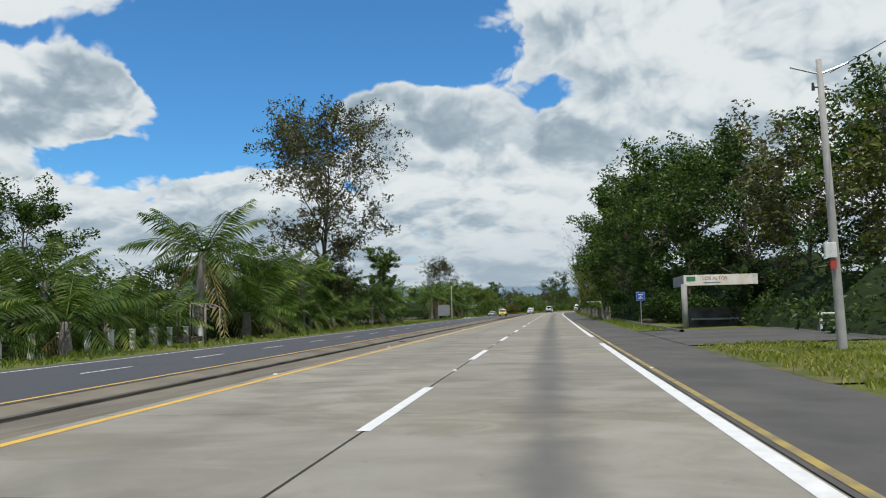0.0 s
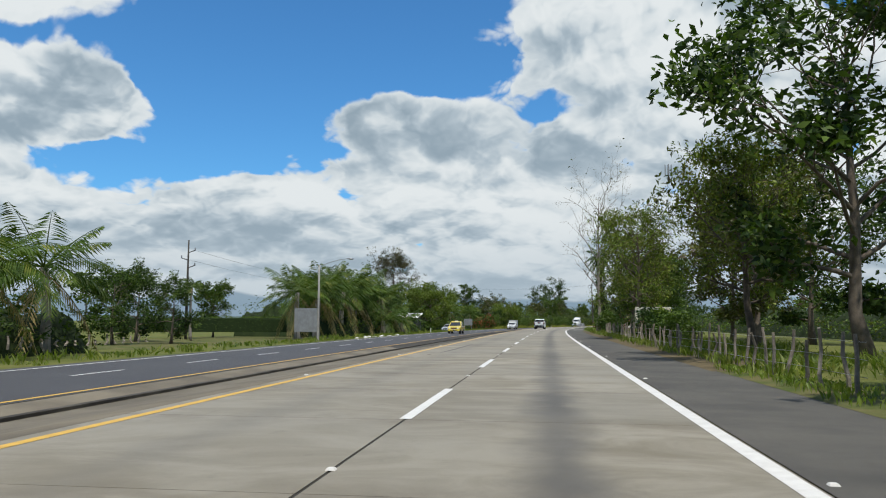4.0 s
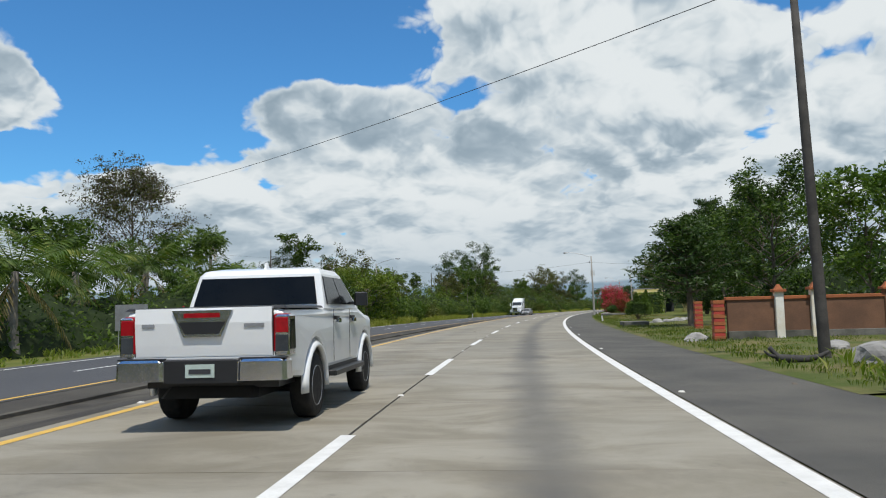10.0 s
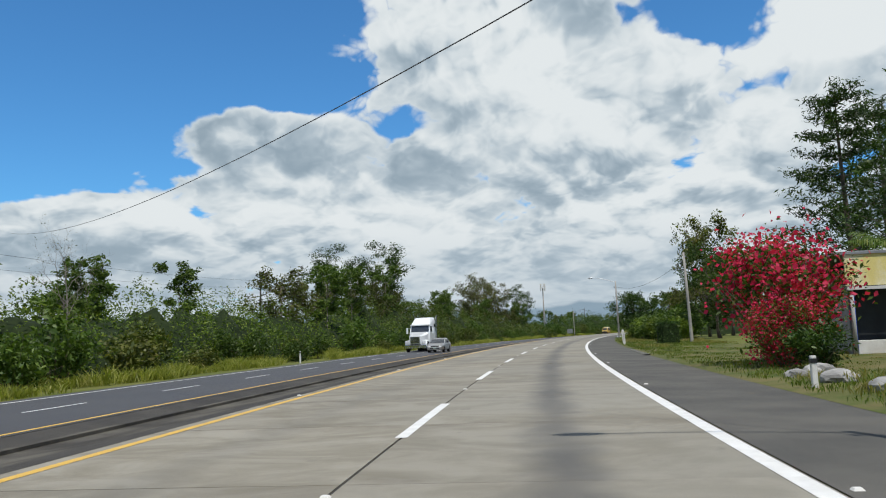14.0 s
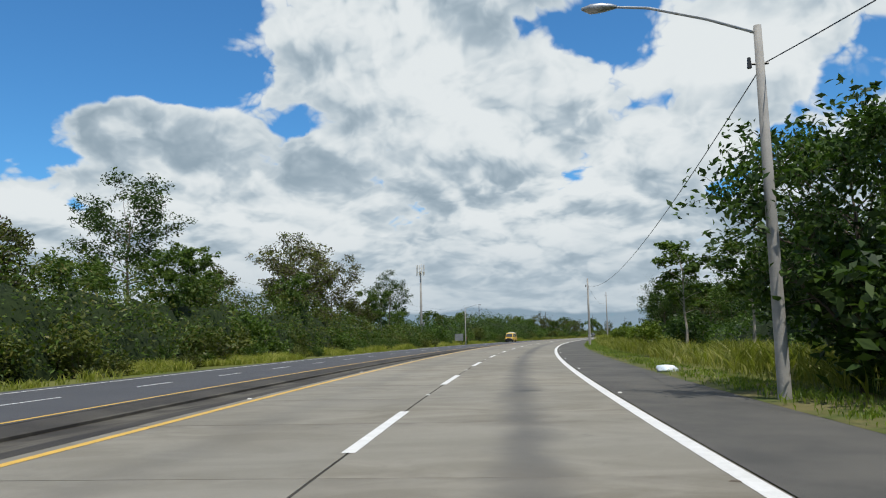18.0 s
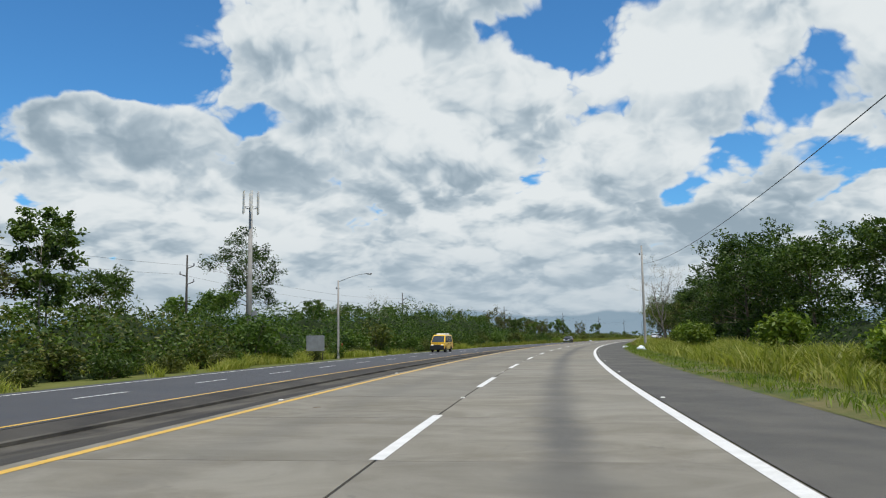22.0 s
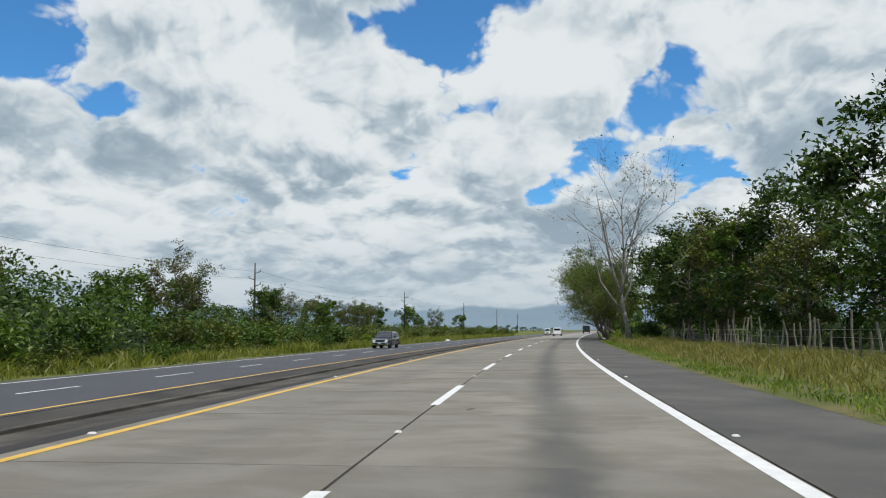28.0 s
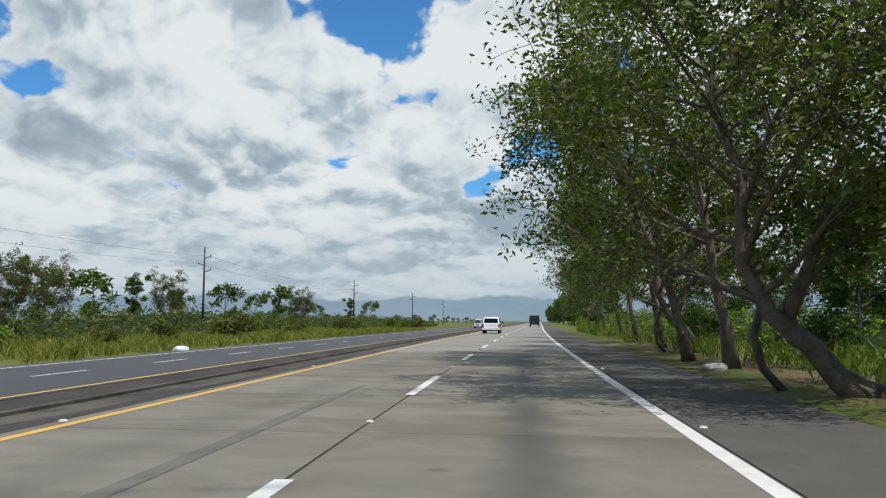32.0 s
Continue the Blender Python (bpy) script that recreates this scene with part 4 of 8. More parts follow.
T_GNARL = tree_kind("gnarled_tree", "gnarled tree whose rough trunk leans towards the road", "roadside trees", 107, 8, 0.27, 0.40, 4.4, 20, 6, 4, 15000, 0.16, 0.27, L_OLIVE, up=0.5, second=(L_YELLOW, 0.4, ""),
                    way_up=((0.15, 0, -0.15), (-0.55, 0.05, 0.35), (-1.0, 0.1, 0.95), (-1.75, 0.05, 1.55), (-2.2, 0.2, 2.6), (-2.1, 0.4, 4.3), (-2.6, 0.5, 5.8), (-2.5, 0.6, 7.4)),
                    stems=((((-1.0, 1.6, -0.1), (-1.5, 1.5, 0.45), (-1.75, 1.2, 1.1), (-1.6, 0.9, 1.9), (-1.95, 0.5, 2.9)), (0.10, 0.09, 0.10, 0.08, 0.06)),
                           (((-1.5, 0.1, 1.3), (-0.9, 0.2, 2.6), (-0.3, 0.3, 4.4), (0.4, 0.3, 6.0)), (0.16, 0.12, 0.08, 0.04))))
T_FAR = tree_kind("distant_tree", "distant green tree on the skyline", "distant trees", 111, 9, 0.2, 0.15, 3.8, 8, 2, 0, 800, 0.85, 0.6, L_MID, up=0.5)
B_BUSH = bush_kind("shrub", "leafy green shrub beside the road", "shrubs", 121, 1.5, 2.4, 2200, 0.24, L_MID)
B_DARK = bush_kind("shrub", "dense dark green shrub under trees", "shrubs", 122, 1.7, 2.6, 2400, 0.24, L_DARK)
B_BANK = bush_kind("shrub", "vine-covered shrub on the roadside bank", "bank shrubs", 126, 1.9, 3.4, 1300, 0.36, L_MID)
B_BANKO = bush_kind("shrub", "olive-green shrub on the roadside bank", "bank shrubs", 127, 1.9, 3.0, 1200, 0.36, L_OLIVE)
B_PALE = bush_kind("shrub", "pale green large-leaved shrub in the grass", "shrubs", 123, 1.3, 2.2, 2600, 0.25, L_YELLOW, aspect=0.5)
B_DOTS = bush_kind("bougainvillea", "bougainvillea with sparse red blossom in a hedge", "bougainvilleas", 125, 1.7, 3.4, 4200, 0.19, L_MID, (L_RED, 0.07, "red bracts"))
B_RED = bush_kind("bougainvillea", "bougainvillea covered with magenta-red blossom", "bougainvilleas", 124, 2.0, 3.9, 6500, 0.17, L_MID, (L_RED, 0.42, "magenta-red bracts"))
P_COCO = palm_kind("coconut_palm", "coconut palm with arching green fronds", "coconut palms", 131, 3.6, 0.17, 17, 3.6, 3, lean=0.06)
P_LOW = palm_kind("young_palm", "young coconut palm with fronds from near the ground", "coconut palms", 132, 1.3, 0.2, 15, 3.6, 2, lean=0.02)
P_TALL = palm_kind("royal_palm", "tall palm with a smooth grey trunk and dark crown", "royal palms", 133, 13, 0.2, 18, 3.2, 2, lean=0.01, fall=0.7)
C_PINE = pine_kind("pine", "tall dark pine with brush-like clumps of needles", "pines", 141, 20, 0.3, 0.26, 6.2, 10, 6, 0.34, 9500, 0.3)
C_NORF = pine_kind("norfolk_pine", "dark tiered conifer with level spreading boughs", "conifers", 142, 4.8, 0.14, 0.32, 2.6, 9, 8, 0.18, 9500, 0.25)

# ---- plants: where they stand ----
# oncoming side, from the start on
T_AIRY.put(90, -27, 1.0, 40)
T_AIRY.put(333, -62, 0.86, 160)
for s, u, k in ((24, -24, 1.0), (33, -27, 1.15), (42, -24.5, 0.95), (57, -24, 1.35), (66, -26, 1.2), (72, -30, 1.25), (78, -25, 1.0), (84, -24, 0.9), (97, -26, 1.1), (104, -24, 0.95),
                (112, -26, 0.9), (119, -24, 0.95), (127, -26, 1.05), (190, -25, 1.25), (197, -27, 1.2), (205, -24, 1.15), (211, -27, 1.2), (262, -24, 0.95), (275, -29, 1.1), (290, -33, 1.3), (298, -26, .8)):
    (P_COCO if (s * 7) % 3 else P_LOW).put(s, u, k * 1.3)
for s, u, k in ((30, -23, 1), (39, -26, 1.1), (48, -30, 1.2), (62, -23, 1.0), (88, -23.5, 0.9), (108, -23, 0.85), (116, -27, 0.9), (201, -23, 1.1), (193, -29, 1.2), (214, -23, 1.0)):
    P_LOW.put(s, u, k * 1.45)
for s, u, k in ((160, -33, 0.42), (166, -36, 0.44), (331, -48, 1.0), (338, -52, 1.05)):
    P_TALL.put(s, u, k)
T_DENSE.put(38, -31, 0.6)
P_COCO.put(52, -26, 2.0, 40)
P_COCO.put(34, -27, 1.2, 100)
P_COCO.put(64, -28, 1.75, 200)
T_OLIVE.put(90, -25.5, 0.8)
T_OLIVE.put(94, -28, 0.85)
for s, u, k in ((66, -25.5, 1.7), (72, -27, 1.8), (77, -25.5, 1.75), (83, -27.5, 1.8), (88, -29, 1.7), (98, -27, 1.5), (170, -25.5, 1.55), (174.8, -25, 1.6), (178.7, -26, 1.75), (185.7, -25, 1.75), (189, -28, 1.8), (193.8, -25.5, 1.8), (199, -28, 1.8), (206, -25, 1.75),
                (286, -24.5, 1.2), (289.4, -26, 1.35), (296.5, -27, 1.3)):
    P_COCO.put(s, u, k * 0.92)
T_DENSE.put(8, -40, 0.75)
T_DENSE.put(22, -48, 0.8)
T_THIN.put(114, -24.5, 1.1)
T_THIN.put(115.5, -25, 1.0)
T_MANGO.put(243, -24.0, 1.25, stretch=0.92)
for s, u, k in ((70, -36, .8), (100, -38, .8), (130, -34, .6), (142, -40, .7), (176, -38, .7), (205, -36, .9), (218, -27, .75), (222, -32, .9), (240, -38, .75), (251, -34, .75), (258, -36, .85), (268, -33, 0.9),
                (283, -37, 1.1), (300, -34, 1.1), (308, -28, 0.6), (352, -34, 1.0), (372, -36, 0.8), (456, -33, .9), (470, -30, .85), (540, -34, 0.8), (566, -38, 0.8), (672, -34, 0.75), (694, -30, .7), (690, -38, .8)):
    T_MID.put(s, u, k)
for s, u, k in ((326, -31, 0.72), (345, -26, .75), (398, -30, .95), (412, -33, .9), (430, -31, 1.0), (448, -34, 1.0), (480, -34, 0.95), (522, -30, .75), (584, -33, .65), (640, -36, .7), (655, -34, .75)):
    T_OLIVE.put(s, u, k)
for s, u, k in ((336, -29, 0.75), (495, -29, 1.0), (504, -33, 1.1), (515, -32, 1.0), (676, -31, 0.62)):
    T_BROWN.put(s, u, k)
for s, u, k in ((350, -28, .8), (364, -30, .75), (380, -32, .85), (404, -27, .95), (418, -29, 1.05), (424, -34, 1.15), (436, -30, 1.2), (462, -28, .9), (472, -31, 1.0), (486, -26, .85), (524, -27, .85),
                (530, -31, .9), (574, -30, .6), (715, -30, .55), (721, -33, .5), (750, -36, .6), (772, -38, .6), (860, -37, .6)):
    T_THIN.put(s, u, k)
T_UMB.put(597, -51, 0.85)
T_GROVE.put(150, -30, 0.5)
T_GROVE.put(155, -36, 0.62)
T_GROVE.put(146, -33, 0.55)
T_UMB.put(452, -46, 0.85)
T_UMB.put(498, -55, 1.15)
T_THIN.put(343, -40, 1.3)
T_BARE.put(362, -30, 0.42)
T_BARE.put(604, -32, 0.4)
for s, u, k in ((285, -20.8, 1.0), (277, -21.5, 0.9), (292, -20.3, 0.8)):
    B_DOTS.put(s, u, k)
for i in range(46):
    s = 760 + 19 * i
    T_FAR.put(s, -44 - 60 * (i * 0.618 % 1), 0.28 + 0.25 * (i * 0.37 % 1), stretch=0.8 + 0.5 * (i * 0.71 % 1))
    if s > 800:
        T_FAR.put(s + 7, 11 + 9 * (i * 0.73 % 1), 0.75 + 0.5 * (i * 0.21 % 1), z=0)
for i in range(40):
    T_FAR.put(40 + 25 * i, -62 - 40 * (i * 0.618 % 1), 0.8 + 0.5 * (i * 0.37 % 1))
for i in range(24):
    T_FAR.put(60 + 27 * i, 55 + 50 * (i * 0.618 % 1), 1.0 + 0.5 * (i * 0.37 % 1), z=0)

LEFT_TOPS = ((-60, 5.2), (0, 4.8), (30, 5.1), (60, 5.8), (95, 5.8), (112, 5.1), (132, 4.8), (140, 0.8), (176, 0.8), (186, 6.2), (212, 7.8), (222, 5.5), (234, 3.6), (252, 3.6), (264, 5.5), (290, 6.0), (306, 4.2), (330, 4.0), (350, 5.6),
             (380, 7.5), (410, 7.8), (440, 9.4), (470, 9.0), (500, 7.4), (520, 5.2), (545, 5.2), (575, 6.2), (610, 7.6), (640, 7.4), (660, 5.6), (672, 4.4), (690, 4.2), (712, 3.8), (730, 3.6), (800, 3.4), (1000, 3.2))
thicket("undergrowth", "dense hedge of palm and shrub leaves along the far road edge", -10, 132, -25.0, -36, LEFT_TOPS, 3, 0.34, 11, L_MID, L_DARK)
thicket("undergrowth", "dense hedge of garden shrubs beyond the oncoming lanes", 182, 306, -22.5, -38, LEFT_TOPS, 5, 0.32, 11, L_MID, L_DARK)
thicket("undergrowth", "overgrown green bank of shrubs and vines", 306, 425, -23.5, -38, LEFT_TOPS, 7, 0.27, 26, L_MID, L_YELLOW, 0.5)
thicket("undergrowth", "overgrown green bank of shrubs and vines", 425, 545, -21.8, -38, LEFT_TOPS, 9, 0.33, 24, L_MID, L_OLIVE, 0.45)
thicket("undergrowth", "low scrub and vines on the roadside bank", 545, 700, -22.5, -40, LEFT_TOPS, 11, 0.34, 28, L_DARK, L_MID, 0.55)
thicket("undergrowth", "low open scrub stretching to the horizon", 700, 960, -30, -60, LEFT_TOPS, 13, 0.40, 10, L_OLIVE, L_YELLOW)
grass("tall_grass", "tall green and straw coloured grass beside the oncoming lanes", 290, 450, -17.6, -23.5, 26000, 0.25, 1.0, 21, L_BRIGHT, -0.6, 0.026, True)
grass("tall_grass", "tall green and straw coloured grass beside the oncoming lanes", 450, 620, -17.6, -23.5, 26000, 0.25, 1.0, 22, L_BRIGHT, -0.6, 0.026, True)
grass("tall_grass", "tall green and straw coloured grass beside the oncoming lanes", 620, 840, -17.6, -33, 46000, 0.3, 1.1, 23, L_BRIGHT, -0.65, 0.04)
grass("rough_grass", "rough green grass at the foot of the hedge", -10, 290, -17.6, -22.5, 9000, 0.15, 0.5, 24, L_GRASS, -0.6, 0.04)

# near side
T_DENSE.put(33, 19, 0.67)
T_BROWN.put(40, 17, 0.88, label="dense tree with rusty brown foliage")
T_OLIVE.put(28, 18, 0.95)
for s, u, k in ((41, 14.6, 1.2), (45, 11.6, .8), (48.5, 11.0, .9), (52, 10.6, 1.0), (55.5, 10.4, 1.0), (43.5, 16, 1.3)):
    B_DARK.put(s, u, k)
T_DENSE.put(50, 16, 0.73)
T_DENSE.put(56, 13, 0.78)
T_DENSE.put(66, 11, 0.82)
T_DENSE.put(77, 9.8, 0.84)
T_DENSE.put(71, 16, 0.95)
T_MID.put(88, 10.5, 1.25)
T_THIN.put(95, 11, 1.5)
T_BARE.put(100, 14, 0.85)
T_DENSE.put(114, 12.5, 0.85)
T_NEAR.put(119, 10, 0.9)
T_BROWN.put(142, 16.0, 0.85, label="dark spreading tree with reddish brown leaves")
T_DENSE.put(134, 17, 0.62)
T_DENSE.put(150, 18, 0.6)
T_OLIVE.put(126, 12, 0.9)
T_OLIVE.put(136, 13, 0.8)
T_NEAR.put(149, 9.0, 1.05)
T_NEAR.put(155.5, 9.0, 0.95)
T_MID.put(162, 12.5, 0.8)
T_DENSE.put(192, 14, 0.45)
T_DENSE.put(184, 12.0, 0.47)
T_MID.put(175.5, 12.4, 0.95)
T_MID.put(170, 12.5, 0.85)
T_BARE.put(186.2, 7.75, 0.82, 200, stretch=1.15)
for s, u, k in ((131, 9, .8), (140, 8.8, .9), (164, 8.6, .45), (176, 8.8, .5), (181, 8.8, 1.1), (186, 9.2, 1.0), (193, 9.6, .9), (205, 10, .8), (212, 11, .8)):
    (B_BUSH if s % 2 else B_DARK).put(s, u, k)
thicket("undergrowth", "dark shrubs under the roadside trees", 18, 100, 12.2, 24, ((18, 2.8), (44, 4.0), (54, 8.0), (84, 8.0), (100, 3.5)), 31, 0.28, 9, L_DARK, L_MID, z0=0)
thicket("undergrowth", "dark shrubs close to the verge", 54, 98, 9.0, 13.5, ((54, 2.4), (62, 4.5), (90, 4.5), (98, 2.0)), 34, 0.26, 9, L_DARK, L_MID, z0=0)
thicket("undergrowth", "shrubs and saplings beyond the fence", 100, 225, 23, 34, ((100, 4.5), (130, 4.0), (170, 4.0), (200, 4.0), (225, 3.0)), 33, 0.28, 7, L_MID, L_OLIVE, z0=0)
T_MID.put(228, 15, 0.75)
T_OLIVE.put(233, 13, 0.6)
T_OLIVE.put(240, 16.5, 0.75)
T_MID.put(262, 17, 0.75)
T_DENSE.put(272, 15.5, 0.5)
T_DENSE.put(284, 18, 0.5)
T_DENSE.put(298, 17.5, 0.55)
T_GROVE.put(304, 16.2, 0.58)
T_GROVE.put(311, 18, 0.66)
T_GROVE.put(332, 23.5, 1.0, label="broad dark shade tree on the lawn")
C_NORF.put(267.2, 10.1, 1.16, 20, tilt=(0, -4))
for s, u, k in ((352, 23, .86), (362, 25, .92), (371, 22, .86), (340, 30, 0.8), (380, 27, .9), (330, 26, .76)):
    C_PINE.put(s, u, k)
for s, u, k in ((349, 17, 1.0), (353, 20, 1.1), (335, 19, 1.0)):
    P_COCO.put(s, u, k)
T_MANGO.put(322.4, -22.0, 1.05, label="round pale-leaved tree at the road edge", stretch=0.85)
T_GROVE.put(313.2, -22.3, 0.48)
T_UMB.put(341, -40, 0.56)
T_UMB.put(349, -36, 0.5)
B_RED.put(306.6, -23.4, 0.85, stretch=1.15)
B_RED.put(338.7, 8.9, 0.95, stretch=1.05)
B_RED.put(340.6, 9.9, 0.6, stretch=1.3)
B_RED.put(336.9, 8.3, 0.5)
B_DARK.put(335.5, 8.8, 0.5)
T_OLIVE.put(396, 15.4, 0.76, label="tall vine-draped tree beside the road", stretch=1.5)
T_MID.put(399, 18, 0.9)
T_DENSE.put(386, 15, 0.45)
for s, u, k in ((384, 11.5, .8), (387, 10.8, .9), (390, 10.2, .9), (393, 9.7, 0.9), (396, 9.5, 0.95), (399, 9.2, 0.85), (402, 9.3, 0.9), (405, 9.0, .8), (408, 9.2, 0.9), (391, 13, 1.3), (397, 12.5, 1.3), (403, 12, 1.2)):
    (B_BUSH if s % 2 else B_PALE).put(s, u, k)
T_SHADE.put(415.5, 8.7, 0.70, stretch=0.95)
for s, u, k in ((415, 9.2, 1.3), (418, 10.2, 1.4), (412, 9.6, 1.3), (421, 11.5, 1.3)):
    B_DARK.put(s, u, k)
T_MID.put(407, 13.2, 0.55)
T_OLIVE.put(402.5, 13.5, 0.5)
T_THIN.put(441, 10.2, 0.74, label="sparse young tree leaning over the grass", stretch=0.7)
T_THIN.put(437, 12.5, 0.7, stretch=0.75)
B_DARK.put(444, 11, 0.9)
B_PALE.put(451, 9.5, 0.8)
for s, u, k in ((500, 27, .62), (508, 30, .7), (516, 26, .66), (524, 29, .7), (532, 25, .72), (541, 24, .76), (549, 27, .8), (556, 22, .78), (564, 24, .85), (573, 20.5, .8), (581, 23, .9), (590, 20, .82), (598, 23, .9), (607, 19.5, .82), (617, 22, .85), (627, 19.5, .78),
                (638, 21.5, .8), (648, 19, .78), (659, 21, .8), (668, 18, .75)):
    (T_GROVE, T_GROVE, T_MID, T_GROVE, T_OLIVE)[int(s * 7) % 5].put(s, u, k * (0.85 + 0.12 * (int(s * 3) % 5)))
T_GROVE.put(569, 18.5, 0.8)
T_GROVE.put(604, 17.8, 0.8)
for s, u, k in ((470, 10.5, .6), (486, 10, .7), (494, 12, .8), (505, 10.5, .7), (520, 11.5, .9), (536, 10.2, .8), (546, 11, .9), (560, 11.5, .9)):
    B_PALE.put(s, u, k)
thicket("undergrowth", "dark shrubs at the edge of a grove", 480, 690, 18, 30, ((480, 1.2), (500, 2.4), (560, 3.2), (620, 3.0), (690, 3.0)), 35, 0.3, 7, L_DARK, L_MID, z0=0)
T_LEAN.put(690.8, 8.9, 1.0, 0)
T_DENSE.put(694, 16.5, 0.66)
T_GROVE.put(701, 14.5, 0.95)
T_GROVE.put(689, 14.5, 0.95)
T_OLIVE.put(679, 16.5, 0.85)
T_THIN.put(671, 15, 0.8)
T_OLIVE.put(660, 17, 0.75)
T_MID.put(682, 16, 1.1)
T_OLIVE.put(674, 15, 1.0)
for s, u, k, sp in ((716.5, 7.5, 1.05, 15), (732, 8.3, .95, 10), (742, 8.5, .9, -10), (768, 9, .8, 20), (790, 9.2, .75, 0)):
    T_ROAD.put(s, u, k, sp)
for s, u, k, sp in ((708.0, 9.2, 0.9, 30), (720.5, 7.2, 1.12, -25), (754, 9, .9, 10), (780, 9.5, .8, 15)):
    T_ROADB.put(s, u, k, sp)
T_GNARL.put(708.5, 7.7, 0.9, 0)
T_GNARL.put(727, 9.2, 0.95, 20)
T_OLIVE.put(703, 15, 0.8)
T_MID.put(730, 16, 0.8)
for s, u, k in ((698, 11.6, .7), (701, 11.4, .9), (719, 10.8, .6), (736, 10.8, .8)):
    B_DARK.put(s, u, k)
thicket("undergrowth", "shrubs under the roadside trees", 690, 960, 12, 21, ((690, 1.6), (720, 1.4), (760, 2.8), (960, 3.4)), 37, 0.28, 8, L_YELLOW, L_MID, z0=0)
grass("tall_grass", "tall bright grass along the shoulder", 414, 500, 7.9, 14, 24000, 0.25, 0.95, 41, L_BRIGHT, 0.0, 0.024)
grass("tall_grass", "tall bright grass along the shoulder", 500, 575, 7.9, 14, 22000, 0.25, 1.0, 42, L_BRIGHT, 0.0, 0.024)
grass("dry_grass", "knee-high straw coloured grass along the shoulder", 572, 700, 7.4, 13.5, 24000, 0.2, 0.65, 43, L_DRYGRASS, 0.0, 0.02)
grass("rough_grass", "rough grass under the roadside trees", 104, 240, 6.9, 12, 14000, 0.12, 0.6, 44, L_GRASS, 0.0, 0.03)
grass("rough_grass", "rough grass under the roadside trees", 695, 800, 7.8, 11.5, 6000, 0.2, 0.9, 45, L_GRASS, 0.02, 0.03)
grass("verge_grass", "short green blades at the edge of the shoulder", 405, 700, 6.5, 7.8, 22000, 0.05, 0.20, 46, L_GRASS, 0.0, 0.016)
grass("lawn_blades", "short uneven blades on the lawn", 236, 402, 6.5, 12.5, 52000, 0.03, 0.13, 47, L_GRASS, 0.04, 0.014)
grass("weeds", "ragged weeds and straw tufts on the lawn", 262, 402, 6.9, 13, 8000, 0.06, 0.26, 52, L_DRYGRASS, 0.04, 0.013, True)
grass("verge_grass", "short green blades at the edge of the shoulder", 34, 110, 6.6, 8.0, 5000, 0.06, 0.2, 48, L_GRASS, 0.0, 0.025)

# single shrubs on the oncoming bank
rng_ = np.random.default_rng(301)
for i in range(74):
    s = 302 + 5.3 * i + 3 * rng_.random()
    u = -21.6 - 3.2 * rng_.random()
    (B_BANK if rng_.random() < 0.55 else B_BANKO).put(s, u, 0.55 + 0.6 * rng_.random(), stretch=0.75 + 0.5 * rng_.random())
for i in range(60):
    s = 440 + 4.1 * i + 3 * rng_.random()
    (B_BANKO if rng_.random() < 0.5 else B_BANK).put(s, -19.8 - 1.6 * rng_.random(), 0.28 + 0.3 * rng_.random())
for i in range(20):
    s = 704 + 9 * i + 6 * rng_.random()
    (B_BANKO if rng_.random() < 0.6 else B_PALE).put(s, -23 - 9 * rng_.random(), 0.5 + 0.5 * rng_.random())
for s, u, k, st in ((716, -38, .55, 1.0), (724, -33, .42, 1.1), (739, -42, .6, .9), (747, -35, .4, 1.2), (766, -44, .55, 1.0), (800, -48, .6, 1.0), (835, -40, .5, 1.1)):
    T_BROWN.put(s, u, k, stretch=st, label="scattered scrub tree with a flat brownish crown")
for i in range(14):
    T_GROVE.put(696 + 9 * i, 24 + 9 * (i * 0.618 % 1), 0.7 + 0.35 * (i * 0.37 % 1), z=0, label="green tree beyond the roadside scrub")
thicket("undergrowth", "dark trees and shrubs behind the garden lawn", 266, 330, 20, 32, ((266, 3.0), (290, 6.5), (330, 6.0)), 39, 0.34, 8, L_DARK, L_MID, z0=0)
thicket("undergrowth", "dark shrubs behind the roadside stall", 330, 398, 23, 34, ((330, 4.0), (360, 3.6), (398, 3.2)), 53, 0.32, 8, L_DARK, L_MID, z0=0)
for s, u, k in ((428, 19, .75), (436, 22, .8), (445, 20, .7), (455, 24, .8), (466, 22, .75), (478, 26, .8), (420, 21, .7)):
    T_GROVE.put(s, u, k)
thicket("undergrowth", "dark shrubs behind the roadside grass", 414, 482, 15.5, 26, ((414, 3.0), (450, 3.4), (482, 2.2)), 49, 0.32, 8, L_DARK, L_MID, z0=0)
grass("verge_grass", "short yellowish blades beside the side road", 4, 17.5, 6.6, 12.0, 5000, 0.05, 0.18, 50, L_BRIGHT, 0.0, 0.022)

# ---- roadside furniture: makers ----
M_REDPAINT = paint("red_paint", (0.45, 0.05, 0.03), (0.30, 0.04, 0.03), 3, 0.6)
M_ORANGE = paint("orange_wall_paint", (0.36, 0.12, 0.05), (0.26, 0.095, 0.045), 1.0, 0.85, 0.3, 30)
M_BROWNWALL = paint("brown_wall_paint", (0.20, 0.108, 0.066), (0.125, 0.072, 0.048), 0.8, 0.85, 0.3, 30)
M_BLUE = paint("blue_sign_paint", (0.02, 0.08, 0.42), (0.02, 0.07, 0.36), 3, 0.4)
M_GREY = paint("grey_sheet", (0.22, 0.23, 0.24), (0.16, 0.165, 0.17), 2, 0.6, 0.1, 30)
